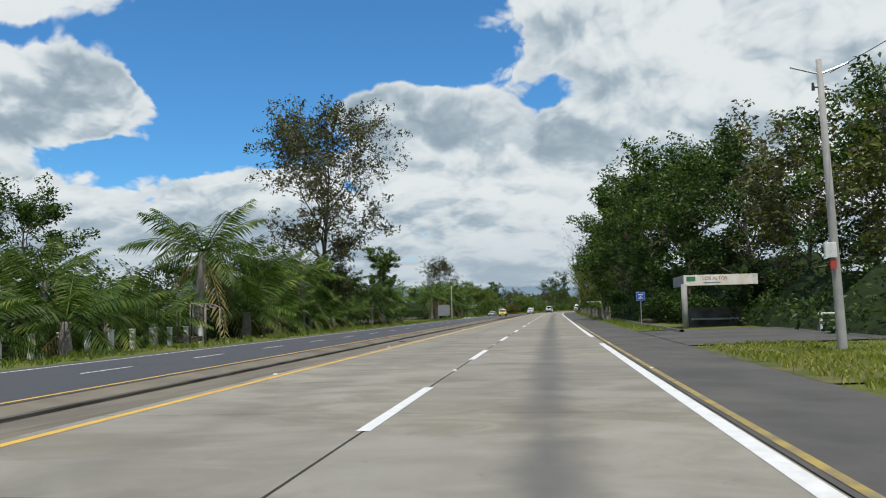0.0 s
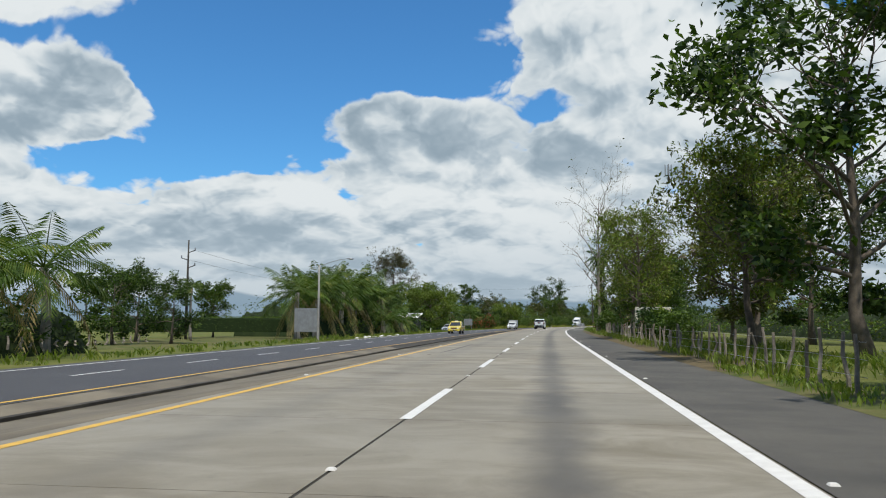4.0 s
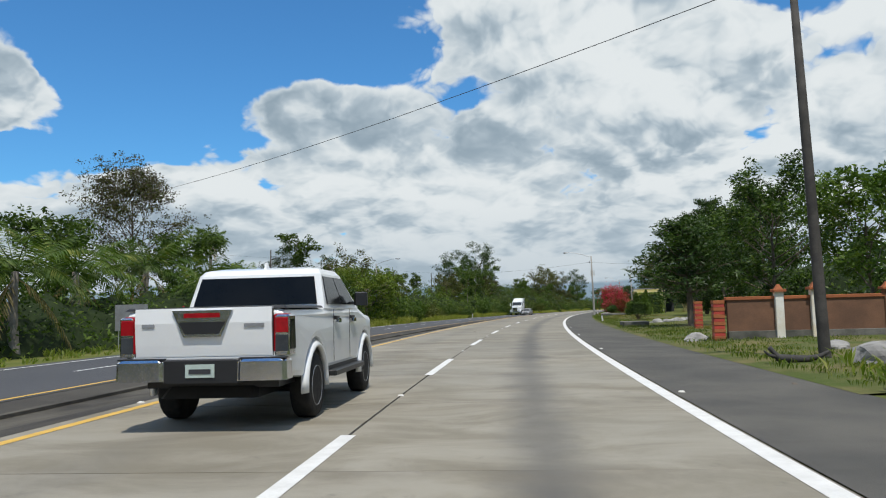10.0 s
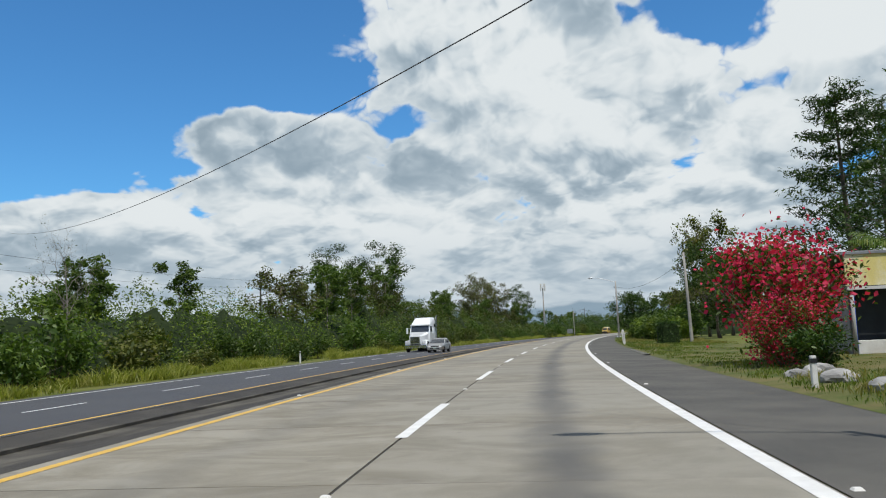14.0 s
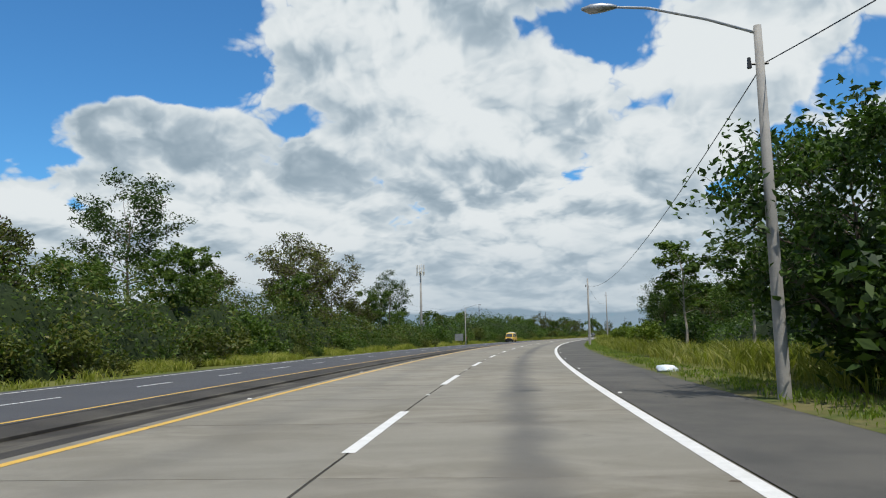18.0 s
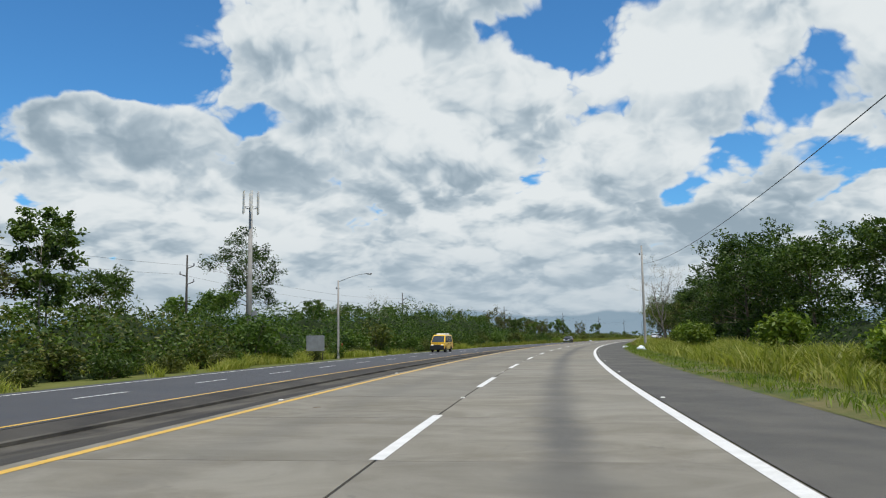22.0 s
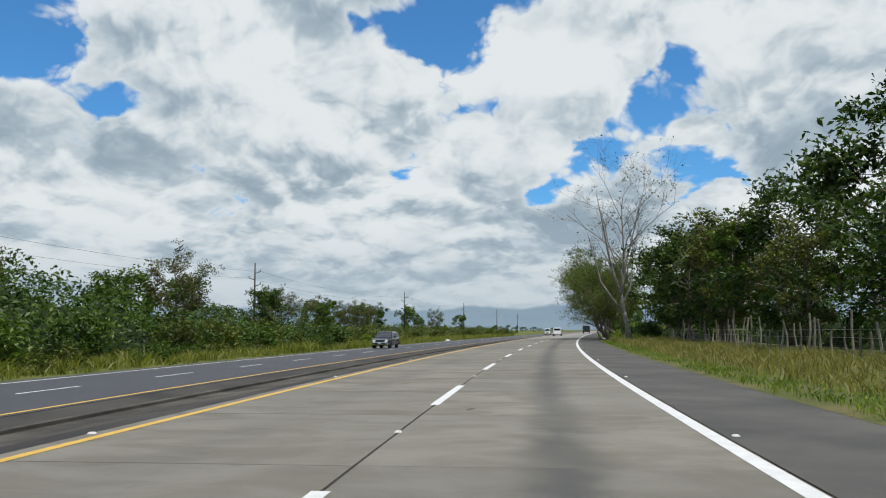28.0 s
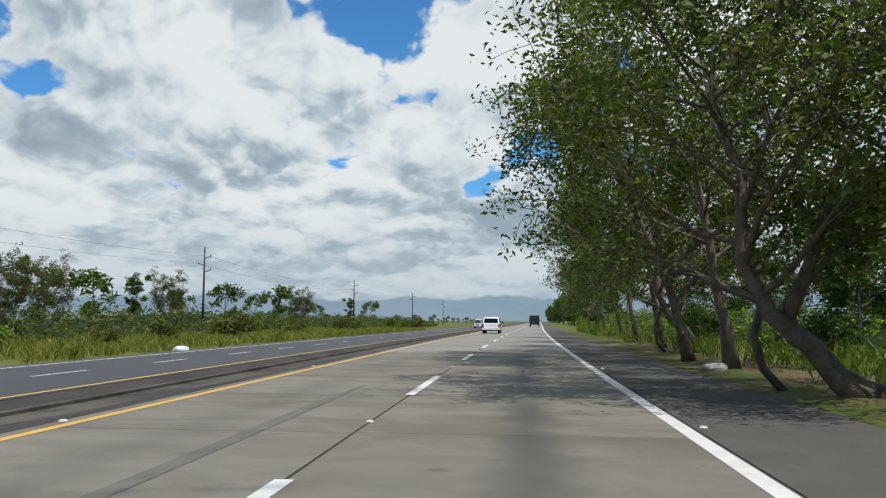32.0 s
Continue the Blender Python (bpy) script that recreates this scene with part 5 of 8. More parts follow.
M_ROOF = paint("pale_roof_sheet", (0.62, 0.62, 0.60), (0.5, 0.49, 0.46), 1, 0.5, 0.1, 20)
M_CREAM = paint("cream_fascia", (0.70, 0.66, 0.50), (0.62, 0.52, 0.18), 0.8, 0.7, 0.1, 20, amount=0.35)
M_WORNSIGN = paint("worn_white_sign", (0.70, 0.68, 0.62), (0.62, 0.55, 0.42), 1.2, 0.7, 0.1, 30, amount=0.4)
M_OLDCON = paint("mossy_concrete", (0.176, 0.168, 0.148), (0.072, 0.072, 0.060), 1.5, 0.9, 0.5, 25)
M_PALECON = paint("pale_concrete", (0.416, 0.408, 0.384), (0.336, 0.328, 0.308), 1.5, 0.85, 0.3, 40)
M_STONE = paint("grey_boulder", (0.33, 0.32, 0.30), (0.16, 0.155, 0.145), 2, 0.9, 0.8, 15, vary=0.2)
M_BAG = paint("white_plastic_bag", (0.78, 0.79, 0.80), (0.5, 0.6, 0.68), 4, 0.35)
# near-black that stands in for shade under the stall and hut roofs
M_SHADE = paint("painted_shade", (0.025, 0.028, 0.03), rough=0.7)
M_GREENSIGN = paint("green_sign_paint", (0.05, 0.20, 0.09), rough=0.5)
M_INK = paint("dark_lettering", (0.03, 0.03, 0.035), rough=0.6)
# hedge body: the shade behind the leaves, painted as a dark green
M_HEDGE = paint("hedge_shade", (0.02, 0.035, 0.01), rough=0.9)


def lathe(rows, sides=10):
    sh = Shape()
    sh.smooth = True
    sh.loft([[(r * math.cos(2 * math.pi * k / sides), r * math.sin(2 * math.pi * k / sides), z) for k in range(sides)] for r, z in rows])
    return sh


def lettering(text, size, mat, parent, m, name="lettering", depth=0.004):
    cu = bpy.data.curves.new(name, "FONT")
    cu.body, cu.size, cu.extrude, cu.align_x, cu.align_y = text, size, depth, "CENTER", "CENTER"
    tmp = new("tmp", cu)
    me = bpy.data.meshes.new_from_object(tmp.evaluated_get(bpy.context.evaluated_depsgraph_get()))
    bpy.data.objects.remove(tmp)
    me.materials.append(mat)
    ob = new(name, me)
    ob.parent = parent
    ob.matrix_basis = m
    return ob


def cobra_lamp(top, arm=2.7, rise=0.55, side=-1):
    """Arm and lamp head of a street lamp, reaching over the road."""
    a = Shape()
    a.tube([(0, 0, top - 0.15), (side * arm * 0.35, 0, top + rise * 0.35), (side * arm * 0.75, 0, top + rise * 0.88), (side * arm, 0, top + rise)], [0.03, 0.028, 0.026, 0.024], 6)
    h = Shape()
    h.smooth = True
    rings = []
    for f, w, t, b in ((0, 0.04, 0.03, 0.03), (0.15, 0.09, 0.06, 0.05), (0.45, 0.15, 0.08, 0.09), (0.75, 0.13, 0.07, 0.12), (1.0, 0.03, 0.02, 0.03)):
        x = side * (arm - 0.08 + 0.68 * f)
        rings.append([(x, w * math.cos(q), top + rise + (t if math.sin(q) > 0 else b) * math.sin(q)) for q in [2 * math.pi * i / 8 for i in range(8)]])
    h.loft(rings)
    return a, h


def pole(s, u, h, mat=None, r=0.105, lean=(0, 0), lamp=0, label="", z=None, arms=False, box=False, spin=0.0):
    z = z if z is not None else (-0.7 if u < -17 else -0.02)
    m = at_road(s, u, z, spin) @ Euler((radians(lean[1]), radians(lean[0]), 0)).to_matrix().to_4x4()
    top = thing("street_lamp" if lamp else "utility_pole", label or ("grey concrete pole carrying a cobra-head street lamp" if lamp else "plain grey concrete utility pole in the verge"), "street lamp" if lamp else "utility pole", m, "roadside poles")
    part("shaft", lathe([(r * 1.25, -0.2), (r * 1.22, 0.02), (r * 1.0, h * 0.5), (r * 0.72, h)], 9), mat or M_POLE, top)
    if lamp:
        a, hd = cobra_lamp(h, side=lamp)
        part("arm", a, M_STEEL, top)
        part("lamp_head", hd, M_STEEL, top, "grey cobra lamp head")
    b = Shape()
    b.tube([(-0.16, 0, h - 0.75), (0.16, 0, h - 0.75)], 0.025, 5)
    b.tube([(-0.2, 0, h - 0.83), (-0.2, 0, h - 0.62)], [0.045, 0.03], 6)
    part("insulator", b, M_BLACK, top)
    if arms:
        for zz, w in ((h - 0.25, 0.75),):
            c = Shape()
            c.tube([(-w, 0, zz + 0.1), (0, 0, zz - 0.15), (w, 0, zz + 0.1)], 0.03, 5)
            part("crossarm", c, M_STEEL, top)
    if box:
        part("meter_box", Shape().box(-0.32, -0.02, -0.24, -0.12, 2.45, 2.85, 0, 0.02), M_WHITEWALL, top, "white electricity meter box")
        part("tag", Shape().box(-0.2, -0.03, -0.20, -0.14, 2.15, 2.4, 0, 0.02), M_REDPAINT, top, "small red tag")
    return top


def power_pole(s, u=-36, top=9.8):
    t = thing("power_pole", "dark slim power pole with staggered crossarms", "power pole", at_road(s, u, -0.72), "power line poles")
    h = top + 0.72
    part("shaft", lathe([(0.17, -0.2), (0.12, h * 0.6), (0.08, h)], 8), M_DARKPOLE, t)
    for zz, sg in ((h - 1.1, 1), (h - 1.9, -1), (h - 2.7, 1)):
        a = Shape()
        a.tube([(0, 0, zz - 0.25), (sg * 0.75, 0, zz)], 0.05, 5)
        c = part("crossarm", a, M_DARKPOLE, t)
        i = Shape()
        i.tube([(sg * 0.75, 0, zz - 0.02), (sg * 0.75, 0, zz + 0.28)], [0.09, 0.05], 6)
        part("insulator", i, M_GREY, c)
    return t


def cable(a, b, sag, r=0.011, label="black overhead cable hung between poles"):
    a, b = Vector(a), Vector(b)
    sh = Shape()
    pts = []
    for i in range(25):
        f = i / 24
        p = a.lerp(b, f)
        p.z -= sag * 4 * f * (1 - f)
        pts.append(p)
    sh.tube(pts, r, 4)
    tagged(part("cable", sh, M_WIRE), label, "cable", group="overhead cables")


# ---- poles and cables ----
pole(13.7, 9.6, 7.8, arms=True, box=True, label="grey concrete utility pole with a meter box", lean=(-1.2, 0))
pole(320.8, 6.55, 7.15, lamp=-1, lean=(-1.0, 0))
pole(414.3, 6.75, 7.05, lamp=-1, lean=(-0.5, 0))
pole(479.4, 6.85, 6.65)
pole(554.6, 8.0, 9.0)
pole(375, 11.4, 6.7, lean=(-1.5, 0), label="leaning grey utility pole beside a clipped hedge")
pole(333, 15.5, 7.6, M_DARKPOLE, lean=(-2.0, 0), lamp=1, label="weathered lamp pole beside the clipped hedge")
pole(157, -19.2, 7.2, lamp=1, label="grey lamp pole beside the oncoming lanes")
pole(554.4, -19.6, 7.4, lamp=1, label="grey lamp pole beside the oncoming lanes")
pole(326, -21.6, 8.2, lamp=1, label="grey lamp pole standing among the trees")
dp = pole(242.2, 8.15, 8.8, M_DARKPOLE, 0.105, lean=(-1.5, 0), label="dark wooden pole with a coil of cable")
coil = Shape()
coil.tube([(0.30 * math.cos(q) - 0.42, 0, 8.2 + 0.30 * math.sin(q)) for q in [2 * math.pi * i / 16 for i in range(17)]], 0.035, 5, False)
part("cable_coil", coil, M_BLACK, dp, "round coil of black cable")
for s in (165, 245, 325, 405, 486, 556, 626.5, 704.3, 783.8, 860, 938, 1016):
    power_pole(s, -36)
for a, b in ((165, 245), (245, 325), (325, 405), (405, 486), (486, 556), (556, 626.5), (626.5, 704.3), (704.3, 783.8), (783.8, 860), (860, 938)):
    cable(P(a, -35.3, 8.7), P(b, -35.3, 8.7), 1.0, 0.012)
    cable(P(a, -36.7, 7.9), P(b, -36.7, 7.9), 1.0, 0.012)
cable(P(320.8, 6.3, 6.4), P(364, -36, 9.6), 1.4)
cable(P(320.8, 6.7, 6.4), P(333, 15.3, 6.9), 0.3)
cable(P(242.2, 7.95, 8.45), P(285, -36, 10.5), 0.8)
cable(P(242.2, 7.95, 8.45), P(236, 30, 9.5), 0.4)
cable(P(414.3, 6.8, 6.3), P(375, 11.3, 6.2), 0.9)
cable(P(414.3, 6.7, 6.2), P(479.4, 6.9, 5.9), 1.3)
cable(P(479.4, 6.9, 5.9), P(554.6, 8.0, 7.4), 1.2)
cable(P(13.7, 9.7, 7.4), P(-20, 11, 7.2), 0.6)

# ---- towers ----
ct = thing("cell_tower", "slim grey monopole cell tower with panel antennas", "cell tower", at_road(555.5, -29, -0.72))
part("shaft", lathe([(0.30, -0.2), (0.24, 7), (0.17, 15.2)], 10), M_POLE, ct)
ring = Shape()
ring.tube([(0.75 * math.cos(q), 0.75 * math.sin(q), 14.9) for q in [2 * math.pi * i / 12 for i in range(13)]], 0.03, 5, False)
for i in range(3):
    a = 2 * math.pi * i / 3
    ring.tube([(0, 0, 14.7), (0.75 * math.cos(a), 0.75 * math.sin(a), 14.9)], 0.03, 5)
part("antenna_ring", ring, M_STEEL, ct)
for i in range(6):
    a = 2 * math.pi * i / 6
    an = Shape().box(-0.11, 0.11, -0.05, 0.05, 14.3, 16.5, 0, 0.02)
    ob = part("panel_antenna", an, M_WHITEWALL, ct)
    ob.matrix_basis = Matrix.Translation((0.8 * math.cos(a), 0.8 * math.sin(a), 0)) @ Matrix.Rotation(a + 1.57, 4, "Z")
part("equipment_cabinet", Shape().box(0.25, 0.7, -0.2, 0.2, 3.6, 4.8, 0, 0.03), M_GREY, ct)
mast = thing("lattice_mast", "tall thin lattice radio mast behind the trees", "radio mast", at_road(224, 21, 0))
for k in range(3):
    a = 2 * math.pi * k / 3
    leg = Shape()
    leg.tube([(0.28 * math.cos(a), 0.28 * math.sin(a), -0.1), (0.2 * math.cos(a), 0.2 * math.sin(a), 28)], 0.03, 4)
    part("leg", leg, M_STEEL, mast)
lace = Shape()
for i in range(46):
    a, b = 2 * math.pi * i / 3, 2 * math.pi * (i + 1) / 3
    lace.tube([(0.25 * math.cos(a), 0.25 * math.sin(a), i * 0.6), (0.25 * math.cos(b), 0.25 * math.sin(b), i * 0.6 + 0.6)], 0.014, 3)
part("lattice", lace, M_STEEL, mast)
for i in range(4):
    a = 2 * math.pi * i / 4
    part("panel_antenna", Shape().box(0.5 * math.cos(a) - 0.08, 0.5 * math.cos(a) + 0.08, 0.5 * math.sin(a) - 0.08, 0.5 * math.sin(a) + 0.08, 26.2, 28.2, 0, 0.02), M_GREY, mast)


# ---- signs ----
def flat_sign(name, label, s, u, w, z0, z1, mat, post_mat, posts=1, spin=0.0, z=0.0, cat="road sign", back=None):
    t = thing(name, label, cat, at_road(s, u, z, spin), "")
    for i in range(posts):
        x = 0 if posts == 1 else (-w * 0.4 + w * 0.8 * i / (posts - 1))
        p = Shape()
        p.tube([(x, 0.03, -0.15), (x, 0.03, z1 - 0.04)], 0.035, 6)
        part("post", p, post_mat, t)
    panel = part("panel", Shape().box(-w / 2, w / 2, -0.02, 0.0, z0, z1, 0, 0.006), mat, t)
    return t, panel


bs, bp = flat_sign("info_sign", "small blue information sign on a thin post", 48.6, 8.25, 0.62, 1.66, 2.28, M_BLUE, M_STEEL)
rim = Shape()
rim.tube([(-0.28, -0.024, 1.7), (0.28, -0.024, 1.7), (0.28, -0.024, 2.24), (-0.28, -0.024, 2.24), (-0.28, -0.024, 1.7)], 0.008, 4, False)
part("rim", rim, M_WHITEWALL, bs, "white rim of the sign")
for zz, w in ((2.08, 0.34), (1.96, 0.10), (1.84, 0.30)):
    part("text_bar", Shape().box(-w / 2, w / 2, -0.03, -0.021, zz - 0.03, zz + 0.03), M_WHITEWALL, bs, "white bar of small writing")
ps, pp = flat_sign("shop_sign", "white painted board with a palm and red arrows", 147.3, 9.75, 2.65, 1.25, 2.45, M_WORNSIGN, M_DARKPOLE, 2)
stem = Shape()
stem.tube([(-1.12, -0.026, 1.55), (-1.05, -0.026, 1.85), (-1.10, -0.026, 2.1)], [0.03, 0.024, 0.018], 4)
part("palm_stem", stem, M_INK, ps)
for i in range(9):
    a = -0.2 + i * 0.42
    fr = Shape()
    fr.tube([(-1.10, -0.027, 2.1), (-1.10 + 0.16 * math.cos(a), -0.027, 2.1 + 0.15 * math.sin(a)), (-1.10 + 0.28 * math.cos(a), -0.027, 2.03 + 0.16 * math.sin(a))], [0.008, 0.024, 0.006], 4)
    part("palm_leaf", fr, M_GREENSIGN, ps)
for x in (-1.05, 0.45):
    arrow = Shape()
    arrow.add([(x - 0.2, -0.024, 1.36), (x, -0.024, 1.28), (x, -0.024, 1.44)], [(0, 1, 2)])
    arrow.box(x, x + 0.75, -0.026, -0.021, 1.335, 1.385)
    part("arrow", arrow, M_REDPAINT, ps, "red arrow pointing back along the road")
lettering("Centro", 0.36, M_INK, ps, pose(-0.32, -0.024, 2.22, 90, 0, 0))
lettering("LA", 0.38, M_BLUE, ps, pose(-0.62, -0.024, 1.88, 90, 0, 0), "blue_lettering")
for x0, x1, zz, mt in ((-0.2, 0.95, 1.88, M_BLUE), (0.35, 1.1, 2.2, M_INK), (-0.1, 1.15, 1.58, M_INK)):
    part("text_bar", Shape().box(x0, x1, -0.026, -0.021, zz - 0.07, zz + 0.07), mt, ps, "bar of worn writing")
B_PALE.put(147.0, 10.4, 1.0, label="pale leafy creeper grown over the board")
flat_sign("billboard", "grey back of a roadside board on two posts", 160.5, -21.4, 2.5, 0.95, 3.25, M_GREY, M_DARKPOLE, 2, z=-0.72, cat="billboard")
flat_sign("road_sign_back", "grey back of a road sign on two posts", 267.8, -21.0, 2.0, 1.2, 2.7, M_GREY, M_STEEL, 2, z=-0.72)
flat_sign("road_sign_back", "dark back of a road sign on two posts", 548, -19.4, 1.6, 1.0, 2.3, M_GREY, M_DARKPOLE, 2, z=-0.72)
rp = thing("marker_post", "thin red marker post in the grass", "marker post", at_road(556, -19.8, -0.7))
part("post", lathe([(0.05, -0.1), (0.05, 1.5), (0.02, 1.56)], 6), M_REDPAINT, rp)


def guide_post(s, u, h=0.75, w=0.11, lean=0.0, z=0.0):
    t = thing("guide_post", "small white concrete guide post in the grass", "guide post", at_road(s, u, z) @ Matrix.Rotation(radians(lean), 4, "Y"), "guide posts")
    part("post", Shape().box(-w / 2, w / 2, -w / 2, w / 2, -0.1, h, 0.06, 0.015), M_WHITEWALL, t)
    part("cap", Shape().box(-w / 2 - 0.006, w / 2 + 0.006, -w / 2 - 0.006, w / 2 + 0.006, h - 0.14, h - 0.05), M_BLACK, t, "black band near the top")


guide_post(286.8, 6.7, 0.62, lean=-8)
guide_post(252.6, 8.9, 0.45)
guide_post(252.2, 9.9, 0.4)
guide_post(330, 6.9, 0.6)
guide_post(374, -18.4, 1.0, z=-0.6)
guide_post(214, -18.2, 0.8, z=-0.6)
km = thing("kilometre_post", "white pointed kilometre post with black characters", "kilometre post", at_road(376.4, 6.62, 0.0) @ Matrix.Rotation(radians(-4), 4, "Y"))
board = Shape()
ring0 = [(-0.10, 0.035), (-0.10, -0.035), (0.10, -0.035), (0.10, 0.035)]
board.add([(x, y, z) for z, k in ((-0.1, 1), (1.05, 1), (1.19, 0.12)) for x, y in [(a * k, b) for a, b in ring0]],
          [(0, 1, 5, 4), (1, 2, 6, 5), (2, 3, 7, 6), (3, 0, 4, 7), (4, 5, 9, 8), (5, 6, 10, 9), (6, 7, 11, 10), (7, 4, 8, 11), (8, 9, 10, 11)])
part("board", board, M_WHITEWALL, km)
for i, ch in enumerate("K475"):
    lettering(ch, 0.17, M_INK, km, pose(0, -0.038, 0.96 - 0.17 * i, 90, 0, 0), "character")

# ---- shelter with a flat roof by the turning ----
sh_ = thing("bus_shelter", "grey concrete bus shelter with a worn name board", "bus shelter", at_road(36.5, 9.3, 0.0))
part("roof_slab", Shape().box(0, 3.9, 0.05, 3.6, 2.40, 2.86, 0, 0.03), M_OLDCON, sh_)
part("name_board", Shape().box(0.0, 3.9, -0.02, 0.04, 2.33, 2.90, 0, 0.01), M_WORNSIGN, sh_, "weathered cream name board")
part("side_board", Shape().box(-0.03, 0.02, 0.05, 3.6, 2.30, 2.88, 0, 0.01), M_GREY, sh_)
for x, y, r in ((1.0, 0.9, 0.16), (1.95, 0.9, 0.12), (1.0, 2.9, 0.14), (3.4, 2.9, 0.14), (3.4, 0.9, 0.07)):
    part("pillar", lathe([(r, -0.1), (r, 2.42)], 10), M_POLE, sh_)
part("back_wall", Shape().box(0.6, 3.7, 3.2, 3.36, -0.05, 1.1), M_OLDCON, sh_)
part("bench", Shape().box(0.8, 3.4, 2.5, 2.9, 0.4, 0.5, 0, 0.02), M_PALECON, sh_, "concrete bench slab")
part("emblem", Shape().box(0.15, 0.62, -0.035, -0.02, 2.58, 2.82, 0, 0.01), M_GREENSIGN, sh_, "faded green emblem")
lettering("LOS ALTOS", 0.26, M_ORANGE, sh_, pose(1.65, -0.024, 2.70, 90, 0, 0))
part("text_bar", Shape().box(1.05, 1.95, -0.028, -0.021, 2.44, 2.50), M_GREY, sh_, "bar of small writing")
kb = Shape()
profile(kb, 30, 62, ((7.95, 0.0), (8.0, 0.14), (8.16, 0.14), (8.2, 0.0)), 2.0)
tagged(part("kerb", kb, M_OLDCON), "low grey kerb of the turning", "kerb", kind="structure")
dr = Shape()
profile(dr, 18, 33, ((6.4, -0.02), (8.0, 0.02), (12, 0.09), (30, 0.16)), 3.0)
tagged(part("side_road", dr, M_ASPH), "worn asphalt side road joining the highway", "road", kind="structure")
rl = thing("white_rail", "low white pipe rail in front of a hedge", "rail", at_road(26, 13, 0.05))
for i in range(6):
    part("post", Shape().box(i * 2.0 - 0.05, i * 2.0 + 0.05, -0.05, 0.05, -0.15, 0.78, 0, 0.01), M_WHITEWALL, rl)
rr_ = Shape()
rr_.tube([(-0.1, 0, 0.74), (10.1, 0, 0.74)], 0.05, 6)
part("rail", rr_, M_WHITEWALL, rl)
part("plinth", Shape().box(-0.1, 10.1, 0.05, 0.25, -0.15, 0.4, 0, 0.02), M_OLDCON, rl)


# ---- stones, bags, roots ----
def stone(s, u, r, flat=0.6, mat=None, label="", seed=0, name="boulder", cat="stone", z=0.0):
    bm = bmesh.new()
    bmesh.ops.create_icosphere(bm, subdivisions=3, radius=1)
    for v in bm.verts:
        k = 1 + 0.28 * noise.noise(v.co * 1.3 + Vector((s, u, seed))) + 0.10 * noise.noise(v.co * 4 + Vector((s, u, 3)))
        v.co = Vector((v.co.x * r * k * 1.2, v.co.y * r * k, max(v.co.z * r * k * flat, -r * flat * 0.35)))
    for f in bm.faces:
        f.smooth = mat is not None
    ob = part(name, bm, mat or M_STONE)
    ob.matrix_basis = at_road(s, u, z + r * flat * 0.3, s * 40)
    return tagged(ob, label or "rough grey boulder on the grass", cat, group=name + "s")


for i, (s, u, r) in enumerate(((240.8, 8.7, .55), (239.6, 9.0, .4), (251.6, 7.4, .35), (236.4, 8.3, .38), (234, 9.2, .4), (245, 9.4, .35), (231.5, 8.9, .3), (277, 9.6, .4), (278, 10.4, .35), (279, 11.1, .4), (281, 11.8, .35), (282, 12.4, .4),
                               (326, 7.6, .3), (328.5, 7.8, .4), (331, 7.7, .35), (333, 7.5, .25), (333.8, 8.2, .35))):
    stone(s, u, r, seed=i)
for i in range(14):
    stone(168 + i * 1.5 + 0.4 * math.sin(i * 3), -18.3 - 0.3 * math.sin(i * 2.3), 0.22 + 0.08 * math.sin(i * 5), 0.7, M_WHITEWALL, "whitewashed stone lining the road edge", i, "painted_stone", z=-0.62)
stone(425.4, 6.65, .32, 0.5, M_BAG, "crumpled white and blue plastic bag", 3, "plastic_bag", "bag")
stone(550.9, 7.5, .38, 0.75, M_BAG, "bulging silver rubbish bag by a pole", 5, "rubbish_bag", "bag")
stone(567.2, 6.55, .26, 0.5, M_BAG, "white plastic bag on the verge", 7, "plastic_bag", "bag")
stone(738.5, -17.7, .38, 0.8, M_BAG, "white sack at the road edge", 9, "sack", "bag", z=-0.6)
stone(548, 6.7, .14, 0.5, M_BAG, "scrap of white litter", 11, "litter", "litter")
stone(560, 6.9, .12, 0.5, M_BAG, "scrap of white litter", 12, "litter", "litter")
stone(716, 6.9, .3, 0.5, None, "pale stones and rubbish heap under a tree", 14, "rubble_heap", "rubble")
stone(53, 9.3, .5, 0.5, M_DIRT, "low mound of dry brush beside the kerb", 15, "brush_mound", "brush mound")
root = Shape()
root.smooth = True
root.tube([(-0.5, 0, 0.30), (-0.42, 0.02, 0.20), (-0.34, 0, 0.09), (-0.1, 0.04, 0.06), (0.2, 0, 0.06), (0.42, 0.03, 0.10), (0.62, 0, 0.21)], [0.05, 0.045, 0.08, 0.09, 0.075, 0.055, 0.03], 8)
root.tube([(-0.36, 0, 0.10), (-0.52, -0.06, 0.15), (-0.62, -0.05, 0.24)], [0.045, 0.035, 0.015], 6)
rt = part("driftwood", root, M_CHARRED)
rt.matrix_basis = at_road(241.4, 7.3, 0.02, -8)
tagged(rt, "dark twisted driftwood log on the lawn", "driftwood")

